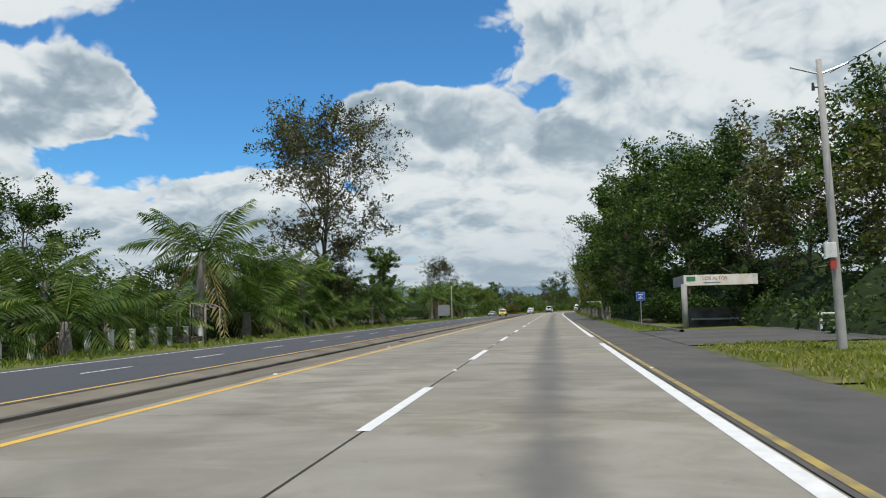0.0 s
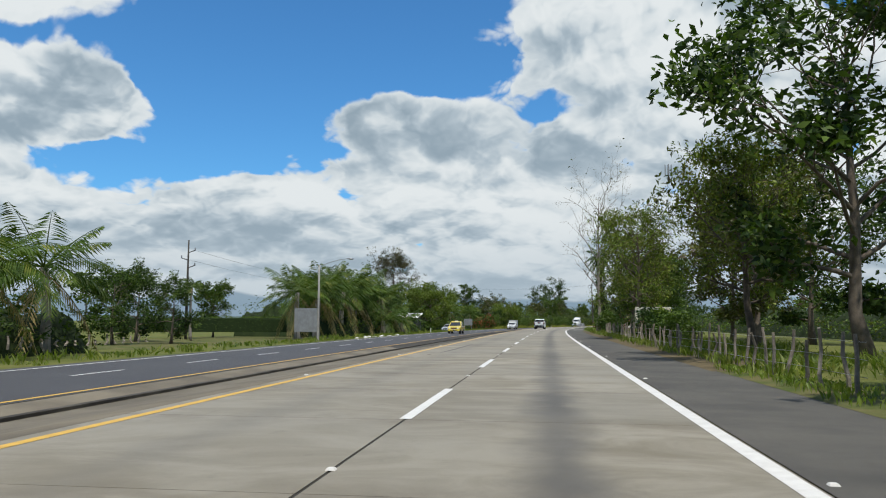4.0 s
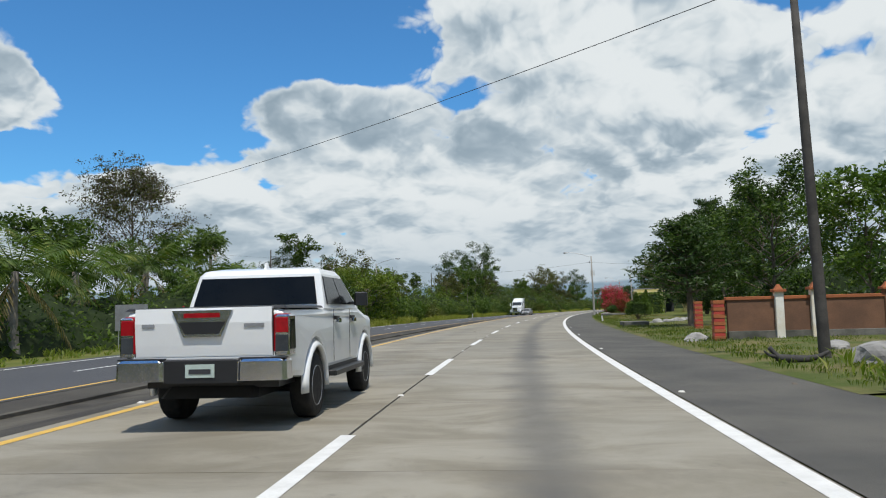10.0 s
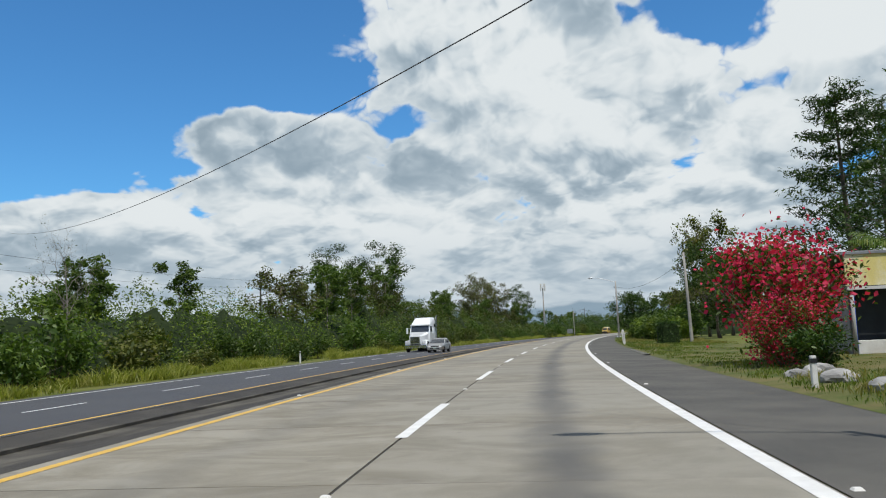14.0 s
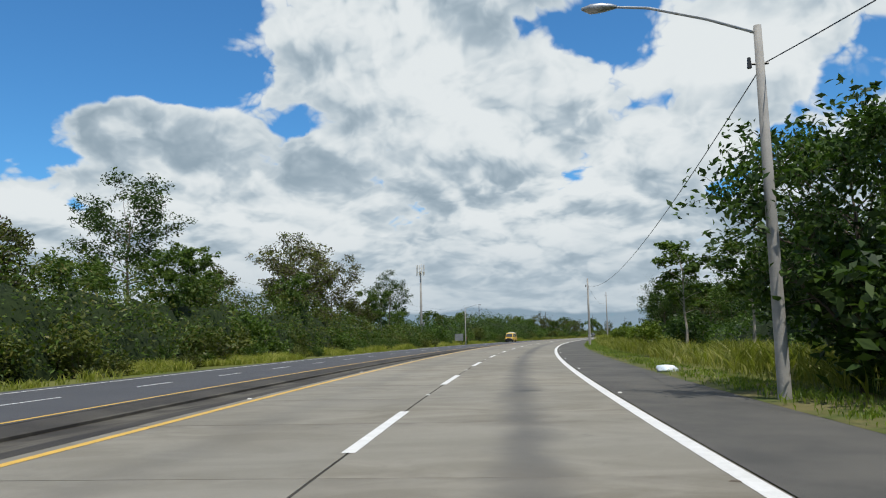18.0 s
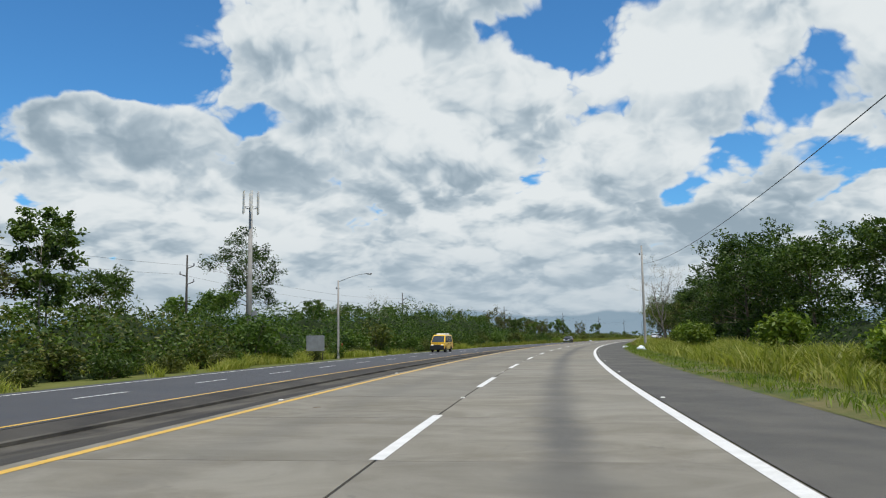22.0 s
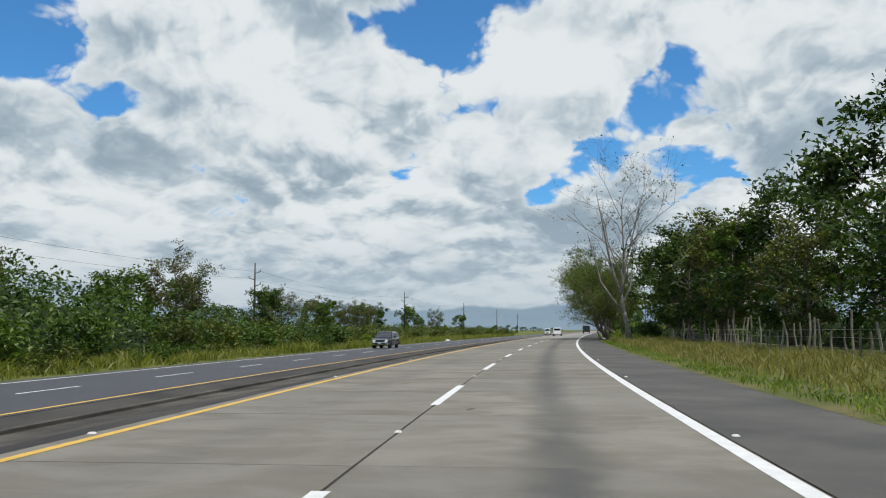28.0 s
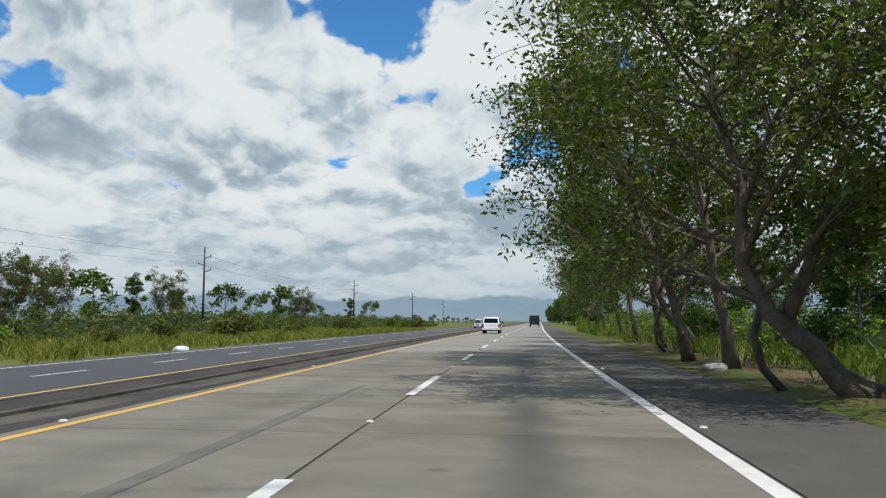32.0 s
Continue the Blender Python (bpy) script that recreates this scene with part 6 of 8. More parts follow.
# ---- spilt sand, concrete aprons ----
M_SAND = paint("pale_spilt_sand", (0.42, 0.41, 0.38), (0.20, 0.195, 0.18), 1.6, 0.95, 0.6, 35, amount=0.5)
for nm, s0, s1, u0, u1, lab in (("sand_spill", 224.0, 231.6, 4.3, 6.4, "spilt pale sand spread over the shoulder"), ("bridge_slab", 219, 222.2, 7.4, 11.5, "pale concrete slab bridging the ditch"), ("bridge_slab", 317.4, 320.0, 7.4, 10.4, "mossy concrete slab over a culvert"),
                                ("bridge_slab", 269.8, 272.2, 6.9, 8.3, "concrete slab over a garden culvert")):
    sh = Shape()
    if nm == "sand_spill":
        n = 44
        pts = []
        for i in range(n + 1):
            f = i / n
            s = s0 + (s1 - s0) * f
            bulge = math.sin(math.pi * f) ** 0.45
            lo = 5.4 - (5.4 - u0) * bulge * (0.92 + 0.12 * noise.noise(Vector((s * 1.7, 0, 2))) + 0.10 * noise.noise(Vector((s * 5, 1, 2))))
            hi = 5.4 + (u1 - 5.4) * bulge * (0.95 + 0.10 * noise.noise(Vector((s * 2.3, 5, 2))))
            pts += [P(s, lo, 0.002 - 0.0123 * (lo - 3.93)), P(s, (lo + hi) / 2, 0.012 - 0.0123 * ((lo + hi) / 2 - 3.93)), P(s, hi, 0.002 - 0.0123 * (hi - 3.93))]
        sh.add(pts, [(3 * i + j, 3 * i + j + 1, 3 * i + j + 4, 3 * i + j + 3) for i in range(n) for j in range(2)])
        mt = M_SAND
    else:
        c = at_road((s0 + s1) / 2, (u0 + u1) / 2, 0)
        hx, hy = (u1 - u0) / 2, (s1 - s0) / 2
        b2 = Shape().box(-hx, hx, -hy, hy, 0.06, 0.30, 0, 0.03)
        b2.box(-hx, hx, -hy, -hy + 0.18, -0.35, 0.06)
        sh.add([c @ Vector(p) for p in b2.v], b2.f)
        mt = M_PALECON if s0 < 230 else M_OLDCON
    tagged(part(nm, sh, mt), lab, "sand" if nm == "sand_spill" else "concrete slab", kind="structure")
dt = Shape()
profile(dt, 352, 361.5, ((6.1, -0.03), (6.15, 0.02), (6.4, 0.02), (6.42, -0.4), (7.6, -0.4), (7.65, 0.06)), 2.0)
tagged(part("ditch", dt, M_OLDCON), "dark concrete ditch beside the shoulder", "ditch", kind="structure")


# ---- fences ----
def stake_fence(name, label, s0, s1, u0, u1, gap, h0, h1, r, seed, mat, wires=()):
    rng = np.random.default_rng(seed)
    t = thing(name, label, "fence", at_road(s0, u0, 0))
    inv = t.matrix_basis.inverted()
    n = int((s1 - s0) / gap)
    protos = []
    for k in range(5):
        sh = Shape()
        w = rng.normal(size=(4, 2)) * 0.035
        sh.tube([(w[i, 0], w[i, 1], -0.15 + 1.15 * i / 3) for i in range(4)], [r * 1.1, r, r * 0.92, r * 0.8], 6)
        me = sh.mesh("stake")
        me.materials.append(mat)
        protos.append(me)
    for i in range(n):
        f = (i + 0.35 * rng.random()) / n
        ob = new("stake", protos[i % 5])
        ob.parent = t
        h = h0 + (h1 - h0) * rng.random()
        ob.matrix_basis = inv @ at_road(s0 + (s1 - s0) * f, u0 + (u1 - u0) * f + rng.normal() * 0.06, 0, rng.random() * 360) @ Euler((rng.normal() * 0.06, rng.normal() * 0.06, 0)).to_matrix().to_4x4() @ Matrix.Diagonal((1, 1, h, 1))
    for z in wires:
        sh = Shape()
        sh.tube([inv @ P(s0 + (s1 - s0) * i / 20, u0 + (u1 - u0) * i / 20, z + 0.02 * math.sin(i * 2)) for i in range(21)], 0.006, 3)
        part("wire", sh, M_STEEL, t)


stake_fence("stake_fence", "weathered wooden post fence under the trees", 62, 100, 7.0, 7.4, 1.1, 0.9, 1.3, 0.055, 51, M_STAKE, (0.4, 0.8))
stake_fence("stake_fence", "dark wooden post fence along the shoulder", 100, 172, 7.2, 7.8, 1.05, 0.9, 1.3, 0.042, 52, M_STAKE, (0.35, 0.65, 0.95))
stake_fence("stake_fence", "grey stakes of a fence in the long grass", 206, 232, 9.4, 9.8, 0.9, 0.9, 1.3, 0.06, 53, M_STAKE, (0.5, 0.9))
stake_fence("stake_fence", "pale uneven stake fence before a dark grove", 588, 696, 13.6, 12.6, 0.95, 0.8, 2.1, 0.05, 54, M_STAKE, (0.5, 0.9, 1.2))
stake_fence("stake_fence", "short grey posts at the foot of a palm hedge", 86, 132, -22.2, -22.2, 0.9, 0.2, 0.55, 0.06, 55, M_STAKE)


# ---- garden wall, orange brick pillars ----
gw = thing("garden_wall", "orange-brown plastered garden wall with capped pillars", "wall", at_road(251.3, 8.1, 0))
part("panel", Shape().box(0.25, 7.0, -0.08, 0.08, -0.1, 1.32, 0, 0.015), M_BROWNWALL, gw)
part("coping", Shape().box(0.2, 7.0, -0.12, 0.12, 1.32, 1.42, 0, 0.02), M_ORANGE, gw)
part("base_course", Shape().box(0.25, 7.0, -0.13, 0.13, -0.1, 0.32, 0, 0.015), M_OLDCON, gw)
for x, y, h in ((1.85, -0.1, 1.55), (2.95, -0.1, 1.6), (5.2, 0, 1.55), (7.1, 0, 1.6)):
    p = part("pillar", Shape().box(x - 0.13, x + 0.13, y - 0.13, y + 0.13, -0.1, h, 0, 0.015), M_WORNSIGN if x < 4 else M_BROWNWALL, gw)
    part("cap", Shape().box(x - 0.2, x + 0.2, y - 0.2, y + 0.2, h, h + 0.08, 0, 0.02), M_ORANGE, p, "orange pillar cap")
    part("finial", Shape().box(x - 0.12, x + 0.12, y - 0.12, y + 0.12, h + 0.08, h + 0.24, 0.7, 0.0), M_ORANGE, p, "orange pyramid on the cap")
bpil = thing("brick_pillar", "short banded red brick gate pillar", "pillar", at_road(251.2, 8.05, 0))
for i in range(12):
    part("brick_course", Shape().box(-0.17 - 0.012 * (i % 2), 0.17 + 0.012 * (i % 2), -0.17 - 0.012 * (i % 2), 0.17 + 0.012 * (i % 2), -0.05 + i * 0.115, -0.05 + i * 0.115 + 0.105, 0, 0.01), M_ORANGE if i % 2 else M_REDPAINT, bpil)
bpil2 = copy_thing(bpil, at_road(262.5, 9.6, 0))
fence = thing("baluster_fence", "garden fence of white balusters under an orange rail", "fence", at_road(250.8, 15.3, 0, -97))
for i in range(46):
    part("baluster", Shape().box(0.3 + i * 0.5, 0.38 + i * 0.5, -0.04, 0.04, 0.3, 1.22, 0, 0.01), M_WHITEWALL, fence)
part("rail", Shape().box(0, 24, -0.07, 0.07, 1.22, 1.34, 0, 0.02), M_ORANGE, fence)
part("plinth", Shape().box(0, 24, -0.09, 0.09, -0.15, 0.3, 0, 0.02), M_BROWNWALL, fence)
for i in range(5):
    part("pillar", Shape().box(i * 6 - 0.16, i * 6 + 0.16, -0.16, 0.16, -0.15, 1.6, 0, 0.02), M_ORANGE, fence)


# ---- clipped hedges and topiary ----
def hedge(name, label, s, u, w, d, h, seed, mat, stem=0.0, spin=0.0, top=None, n=2600, cat="hedge"):
    """Leaves over a clipped body painted dark as inner shade; stem lifts it on a trunk."""
    rng = np.random.default_rng(seed)
    t = thing(name, label, cat, at_road(s, u, 0, spin))
    if stem:
        st = Shape()
        for k in range(4):
            st.tube([(0.05 * math.cos(k * 1.6), 0.05 * math.sin(k * 1.6), -0.1), (0.06 * math.cos(k * 1.6), 0.06 * math.sin(k * 1.6), stem * 0.5), (w * 0.22 * math.cos(k * 1.6), d * 0.22 * math.sin(k * 1.6), stem + 0.1)], [0.06, 0.045, 0.03], 5)
        part("stem", st, M_BARK, t)
    # solid body whose dark colour plays the shade inside the hedge
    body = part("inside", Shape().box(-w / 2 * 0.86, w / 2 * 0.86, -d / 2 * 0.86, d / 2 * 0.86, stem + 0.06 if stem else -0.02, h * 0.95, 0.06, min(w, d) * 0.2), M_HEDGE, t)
    q = rng.random((n, 3)) * 2 - 1
    ax = rng.integers(0, 3, n)
    ax = np.where(rng.random(n) < 0.4, 2, ax)
    q[np.arange(n), ax] = np.where(ax == 2, 1.0, np.sign(q[np.arange(n), ax]))
    q[:, :2] *= (1 - 0.25 * np.maximum(0, np.abs(q).max(1) - 0.0)[:, None] * (np.abs(q[:, :1] * q[:, 1:2])))
    pts = q * np.array([w / 2, d / 2, (h - stem) / 2]) + np.array([0, 0, (h + stem) / 2]) + rng.normal(size=(n, 3)) * 0.04
    pts[:, 2] = np.maximum(pts[:, 2], 0.04)
    part_ob = new("foliage", quad_mesh("foliage", leaf_cloud(pts, 0.11, seed, 0.5), mat))
    part_ob.parent = t
    return t


hedge("box_hedge", "large clipped box hedge with sunlit yellow-green top", 328.3, 13.4, 3.7, 2.6, 2.6, 61, L_YELLOW, n=7000)
hedge("topiary", "flat-topped clipped shrub on a short stem", 287.4, 9.4, 1.7, 1.5, 1.32, 62, L_MID, 0.5, cat="topiary")
hedge("topiary", "small round clipped shrub on the lawn", 315.5, 10.4, 0.95, 0.95, 0.75, 63, L_YELLOW, n=1300, cat="topiary")
hedge("topiary", "small round clipped shrub on the lawn", 313.2, 12.2, 1.2, 1.0, 0.8, 64, L_YELLOW, n=1500, cat="topiary")
hedge("box_hedge", "clipped dark green hedge by a leaning pole", 371.5, 9.4, 1.7, 1.6, 1.5, 65, L_DARK, n=2000)
hedge("long_hedge", "long clipped hedge behind a lawn", 172, -38, 24, 1.2, 1.7, 66, L_MID, n=5000, spin=20)
for s, u, h, k in ((293.9, 9.8, 2.3, 67), (307.2, 11.7, 2.7, 68), (300.5, 11.0, 2.3, 69)):
    rng_ = np.random.default_rng(k)
    t = thing("cypress_shrub", "pointed dark green conifer shrub on the lawn", "shrub", at_road(s, u, 0), "cypress shrubs")
    st = Shape()
    st.tube([(0, 0, -0.1), (0.03, 0, h * 0.9)], [0.06, 0.015], 6)
    part("stem", st, M_BARK, t)
    f_ = rng_.random(3000) ** 0.8
    a_ = rng_.random(3000) * 6.283
    r_ = h * 0.22 * (1 - f_) ** 0.7 * (0.55 + 0.5 * rng_.random(3000)) + 0.02
    p_ = np.stack([r_ * np.cos(a_), r_ * np.sin(a_), h * (0.18 + 0.82 * f_)], 1)
    ob = new("foliage", quad_mesh("foliage", leaf_cloud(p_, 0.13, k, 0.4, -0.5), L_MID))
    ob.parent = t

# ---- roadside stall with a cream fascia ----
ho = thing("roadside_stall", "low roadside stall with a cream fascia and pale posts", "building", at_road(342, 11.8, 0))
part("fascia", Shape().box(0, 4.3, -0.05, 0.03, 2.35, 3.4, 0, 0.01), M_CREAM, ho, "stained cream fascia board")
part("roof", Shape().box(-0.3, 6.0, -0.1, 6.0, 3.4, 3.5, 0, 0.02), M_GREY, ho)
part("side_wall", Shape().box(0.05, 0.2, 0.1, 6.0, -0.05, 2.4), M_GREY, ho)
part("back_wall", Shape().box(0.2, 5.8, 5.8, 6.0, -0.05, 3.4), M_SHADE, ho)
part("counter", Shape().box(0.1, 4.3, 0.05, 0.2, -0.05, 0.55, 0, 0.02), M_WHITEWALL, ho, "white half wall")
part("awning_edge", Shape().box(0, 4.3, -0.12, -0.05, 2.22, 2.32, 0, 0.01), M_ROOF, ho)
for x in (0.15, 1.3, 3.5, 4.25):
    part("post", lathe([(0.07, -0.1), (0.06, 2.4)], 7), M_PALECON, ho).matrix_basis = Matrix.Translation((x, -0.02, 0))
part("mesh_screen", Shape().box(0.3, 4.2, 0.6, 0.63, 0.5, 2.3), M_SHADE, ho)
part("blue_door", Shape().box(0.16, 0.22, -0.04, 0.10, 0.0, 2.1), M_BLUE, ho, "narrow blue door jamb")

# ---- oncoming side: hut roof, open frame, white posts ----
hut = thing("hut", "small hut with a pale sheet roof among trees", "hut", at_road(229, -26.2, -0.72))
roof = Shape()
roof.add([(-3.2, -2.4, 2.75), (3.2, -2.4, 2.75), (3.2, 2.4, 3.6), (-3.2, 2.4, 3.6), (-3.2, -2.4, 2.69), (3.2, -2.4, 2.69), (3.2, 2.4, 3.54), (-3.2, 2.4, 3.54)],
         [(0, 1, 2, 3), (7, 6, 5, 4), (0, 4, 5, 1), (1, 5, 6, 2), (2, 6, 7, 3), (3, 7, 4, 0)])
part("roof", roof, M_ROOF, hut, "pale corrugated roof sheet")
# wall coloured as the shade under the roof
part("wall", Shape().box(-2.8, 2.8, -2.0, 2.2, -0.1, 2.75), M_SHADE, hut)
ki = thing("open_frame", "bare timber frame of a roadside stall", "stall frame", at_road(44.4, -22.9, -0.72) @ Matrix.Scale(0.88, 4))
for x in (-1.7, -0.6, 0.5, 1.7):
    for y in (-1.4, 1.4):
        part("post", lathe([(0.06, -0.1), (0.05, 2.95 if abs(x) > 1 else 3.3)], 6), M_STAKE, ki).matrix_basis = Matrix.Translation((x, y, 0))
for y in (-1.4, 0, 1.4):
    a = Shape()
    a.tube([(-2.1, y, 2.75), (-1.2, y, 3.15), (0, y, 3.35), (1.2, y, 3.2), (2.0, y, 2.8)], 0.045, 5)
    part("rafter", a, M_STAKE, ki)
part("counter", Shape().box(-1.5, 1.2, -1.2, -0.7, 0.35, 0.75, 0, 0.02), M_STAKE, ki, "low timber counter")
for i in range(11):
    t = thing("white_post", "square white concrete post of a garden fence", "post", at_road(23.3 + i * 2.4, -23.6, -0.72) @ Matrix.Scale(0.82, 4), "white fence posts")
    part("shaft", Shape().box(-0.16, 0.16, -0.16, 0.16, -0.1, 1.55, 0, 0.02), M_WHITEWALL, t)
    part("cap", Shape().box(-0.2, 0.2, -0.2, 0.2, 1.55, 1.63, 0, 0.02), M_WHITEWALL, t)
lawn2 = Shape()
profile(lawn2, 136, 184, ((-17.6, -0.6), (-22, -0.69), (-30, -0.70), (-40, -0.70)), 4.0)
tagged(part("lawn_oncoming", lawn2, M_LAWN), "mown lawn beyond the oncoming lanes", "lawn", kind="structure")

# ---- palm wrapped in hanging plants ----
vp = thing("overgrown_palm", "tall palm whose trunk is wrapped in ferns and ivy", "palm", at_road(205.4, 8.9, 0) @ Matrix.Diagonal((0.95, 0.95, 1.08, 1)))
tr_ = Shape()
tr_.smooth = True
tr_.tube([(0, 0, -0.1), (0.05, 0, 3), (0.0, 0.05, 6), (0.1, 0, 10.3)], [0.42, 0.34, 0.3, 0.26], 9)
part("trunk", tr_, M_BARK, vp)
rng_ = np.random.default_rng(77)
f_ = rng_.random(3600)
a_ = rng_.random(3600) * 6.283
r_ = 0.42 + 0.35 * rng_.random(3600) + 0.25 * np.sin(f_ * 21) * np.cos(a_ * 2)
ob = new("ivy", quad_mesh("ivy", leaf_cloud(np.stack([r_ * np.cos(a_), r_ * np.sin(a_), 0.1 + 10.0 * f_], 1), 0.26, 78, 0.5, 0.5), L_DARK))
ob.parent = vp
v_ = []
for i in range(150):
    a, z = i * 2.4, 1.2 + 3.0 * rng_.random()
    b = np.array([0.55 * math.cos(a), 0.55 * math.sin(a), z])
    d = np.array([math.cos(a), math.sin(a), 0])
    w = np.array([-d[1], d[0], 0]) * 0.06
    v_ += [b, b + d * 0.3 + np.array([0, 0, 0.1]) + w, b + d * 0.55 + np.array([0, 0, -0.45]), b + d * 0.3 + np.array([0, 0, 0.1]) - w]
ob = new("strap_leaf_tuft", quad_mesh("strap_leaf_tuft", np.array(v_), L_YELLOW))
ob.parent = vp
tagged(ob, "tuft of pale green strap leaves")
for i in range(22):
    f = (i + 0.5) / 22
    ra, vv = Shape(), []
    frond(rng_, vv, ra, np.array([0.1, 0, 10.2]), i * 2.399, 1.25 - 1.9 * f, 2.9, 0.7 * (0.5 + 0.9 * f), 24, 0.04, 0.8)
    n0 = len(ra.v)
    ra.add(vv, [(4 * k, 4 * k + 1, 4 * k + 2, 4 * k + 3) for k in range(len(vv) // 4)])
    part("frond", ra, L_DARK, vp)

# ---- road studs, tyre marks, litter ----
stud_me = Shape().box(-0.045, 0.045, -0.045, 0.045, 0.0, 0.02, 0.3, 0.004).mesh("road_stud")
stud_me.materials.append(M_WHITEWALL)


def studs(u, first, step, last, z, label):
    s = first
    while s < last:
        ob = new("road_stud", stud_me)
        ob.matrix_basis = at_road(s, u, z)
        tagged(ob, label, "road stud", group="road studs")
        s += step


studs(0.0, 8.4, 12.0, 900, 0.001, "small white reflective stud between lane dashes")
studs(4.06, 8.4, 12.0, 900, -0.006, "small white reflective stud beside the edge line")
studs(-3.80, 8.0, 12.0, 900, 0.001, "small pale reflective stud beside the yellow line")
M_SKID = paint("tyre_rubber_mark", (0.11, 0.105, 0.095), (0.15, 0.142, 0.125), 2.0, 0.85, 0.2, 50)


def tyre_mark(s0, s1, u0, u1, w):
    sh = Shape()
    n = 12
    pts = []
    for i in range(n + 1):
        f = i / n
        ww = w * min(1, 0.3 + 3 * f, 0.3 + 3 * (1 - f)) / 2
        u = u0 + (u1 - u0) * f + 0.04 * math.sin(f * 5)
        pts += [P(s0 + (s1 - s0) * f, u - ww, 0.0045), P(s0 + (s1 - s0) * f, u + ww, 0.0045)]
    sh.add(pts, [(2 * i, 2 * i + 1, 2 * i + 3, 2 * i + 2) for i in range(n)])
    tagged(part("tyre_mark", sh, M_SKID), "grey rubber tyre mark across the concrete slabs", "tyre mark", group="tyre marks")


for row in ((694, 710, -1.25, -1.12, 0.2), (118, 131, -2.5, -2.3, 0.16)):
    tyre_mark(*row)
rng_ = np.random.default_rng(91)
crumb = Shape().box(-0.05, 0.05, -0.03, 0.03, -0.005, 0.012, 0.5, 0.0).mesh("litter")
crumb.materials.append(M_BARK)
for i in range(46):
    ob = new("road_debris", crumb)
    k = 0.5 + 1.6 * rng_.random() ** 2
    ob.matrix_basis = at_road(5 + 15.4 * i + 8 * rng_.random(), (-3.3 + 7.0 * rng_.random()) if i % 3 else 4.6 + 1.6 * rng_.random(), 0.0 if i % 3 else -0.03, 360 * rng_.random()) @ Matrix.Diagonal((k * 2, k, 1, 1))
    tagged(ob, "dark scrap of bark or rubber on the road", "debris", group="road debris")
for i, (s, u, k) in enumerate(((31.6, -5.4, 0.26), (32.2, -5.3, 0.3), (33.0, -5.35, 0.34), (33.7, -5.2, 0.28), (34.3, -5.4, 0.3), (35.0, -5.3, 0.2), (32.6, -5.0, 0.14))):
    stone(s, u, k, 0.3, M_OLDCON, "broken concrete rubble lying in the median", 30 + i, "rubble", "rubble", z=-0.10 - 0.2 * (-4.6 - u))

# ---- vehicles ----
M_GLASS = paint("tinted_glass", (0.004, 0.005, 0.006), (0.006, 0.007, 0.008), rough=0.14, gloss=0.18)
M_GLASS2 = paint("windscreen_glass", (0.03, 0.035, 0.04), (0.05, 0.055, 0.06), rough=0.10)
M_YCAR = paint("yellow_car_paint", (0.72, 0.56, 0.06), (0.66, 0.51, 0.05), 1.5, 0.32, coat=0.6)
M_VANYEL = paint("deep_yellow_car_paint", (0.78, 0.47, 0.02), (0.72, 0.43, 0.02), 1.5, 0.32, coat=0.6)
M_GREYCAR = paint("silver_beige_car_paint", (0.33, 0.32, 0.30), (0.29, 0.28, 0.26), 1.5, 0.3, metal=0.5, coat=0.6)
M_SILVER = paint("silver_car_paint", (0.55, 0.57, 0.60), (0.5, 0.52, 0.55), 1.5, 0.3, metal=0.5, coat=0.6)
M_DKBLUE = paint("black_blue_car_paint", (0.012, 0.015, 0.022), (0.018, 0.02, 0.028), 1.5, 0.22, coat=0.8)
M_LAMP = paint("clear_lamp_glass", (0.75, 0.76, 0.78), (0.5, 0.5, 0.52), 20, 0.15)
M_TAIL = paint("red_tail_lamp", (0.30, 0.008, 0.012), (0.22, 0.006, 0.01), 10, 0.15)
M_PLATE = paint("number_plate", (0.42, 0.5, 0.45), rough=0.5)
M_PICT = paint("faded_blue_picture", (0.10, 0.24, 0.42), (0.34, 0.34, 0.30), 1.6, 0.5)
M_RIM = paint("steel_rim", (0.40, 0.41, 0.42), (0.25, 0.25, 0.26), 12, 0.4, metal=0.6)


def side_skin(profile_pts, width, arches, bevel=0.05):
    """A body drawn from its side view, with wheel arches cut out, and softened edges."""
    bm = bmesh.new()
    pts = []
    for y, z in profile_pts:
        pts.append((y, z))
    vs = [bm.verts.new((-width / 2, y, z)) for y, z in pts]
    f = bm.faces.new(vs)
    r = bmesh.ops.extrude_face_region(bm, geom=[f])
    bmesh.ops.translate(bm, vec=(width, 0, 0), verts=[e for e in r["geom"] if isinstance(e, bmesh.types.BMVert)])
    bmesh.ops.recalc_face_normals(bm, faces=bm.faces)
    if bevel:
        edges = [e for e in bm.edges if len(e.link_faces) == 2 and (abs(e.link_faces[0].normal.x) > 0.9) != (abs(e.link_faces[1].normal.x) > 0.9)]
        bmesh.ops.bevel(bm, geom=edges, offset=bevel, segments=2, affect="EDGES", profile=0.6)
    bmesh.ops.triangulate(bm, faces=[f for f in bm.faces if len(f.verts) > 4])
    # the nose and the tail draw in, the flanks bulge below the belt
    ys = [v.co.y for v in bm.verts]
    y0, y1 = min(ys), max(ys)
    zs = [v.co.z for v in bm.verts]
    zm = (min(zs) + max(zs)) / 2
    for v in bm.verts:
        a = min(1.0, max(0.0, (v.co.y - (y1 - 0.75)) / 0.75))
        b = min(1.0, max(0.0, (y0 + 0.4 - v.co.y) / 0.4))
        v.co.x *= 1 - 0.13 * a * a - 0.04 * b * b
        v.co.x *= 1 - 0.035 * abs(v.co.z - zm) / max(0.1, max(zs) - zm)
    return bm


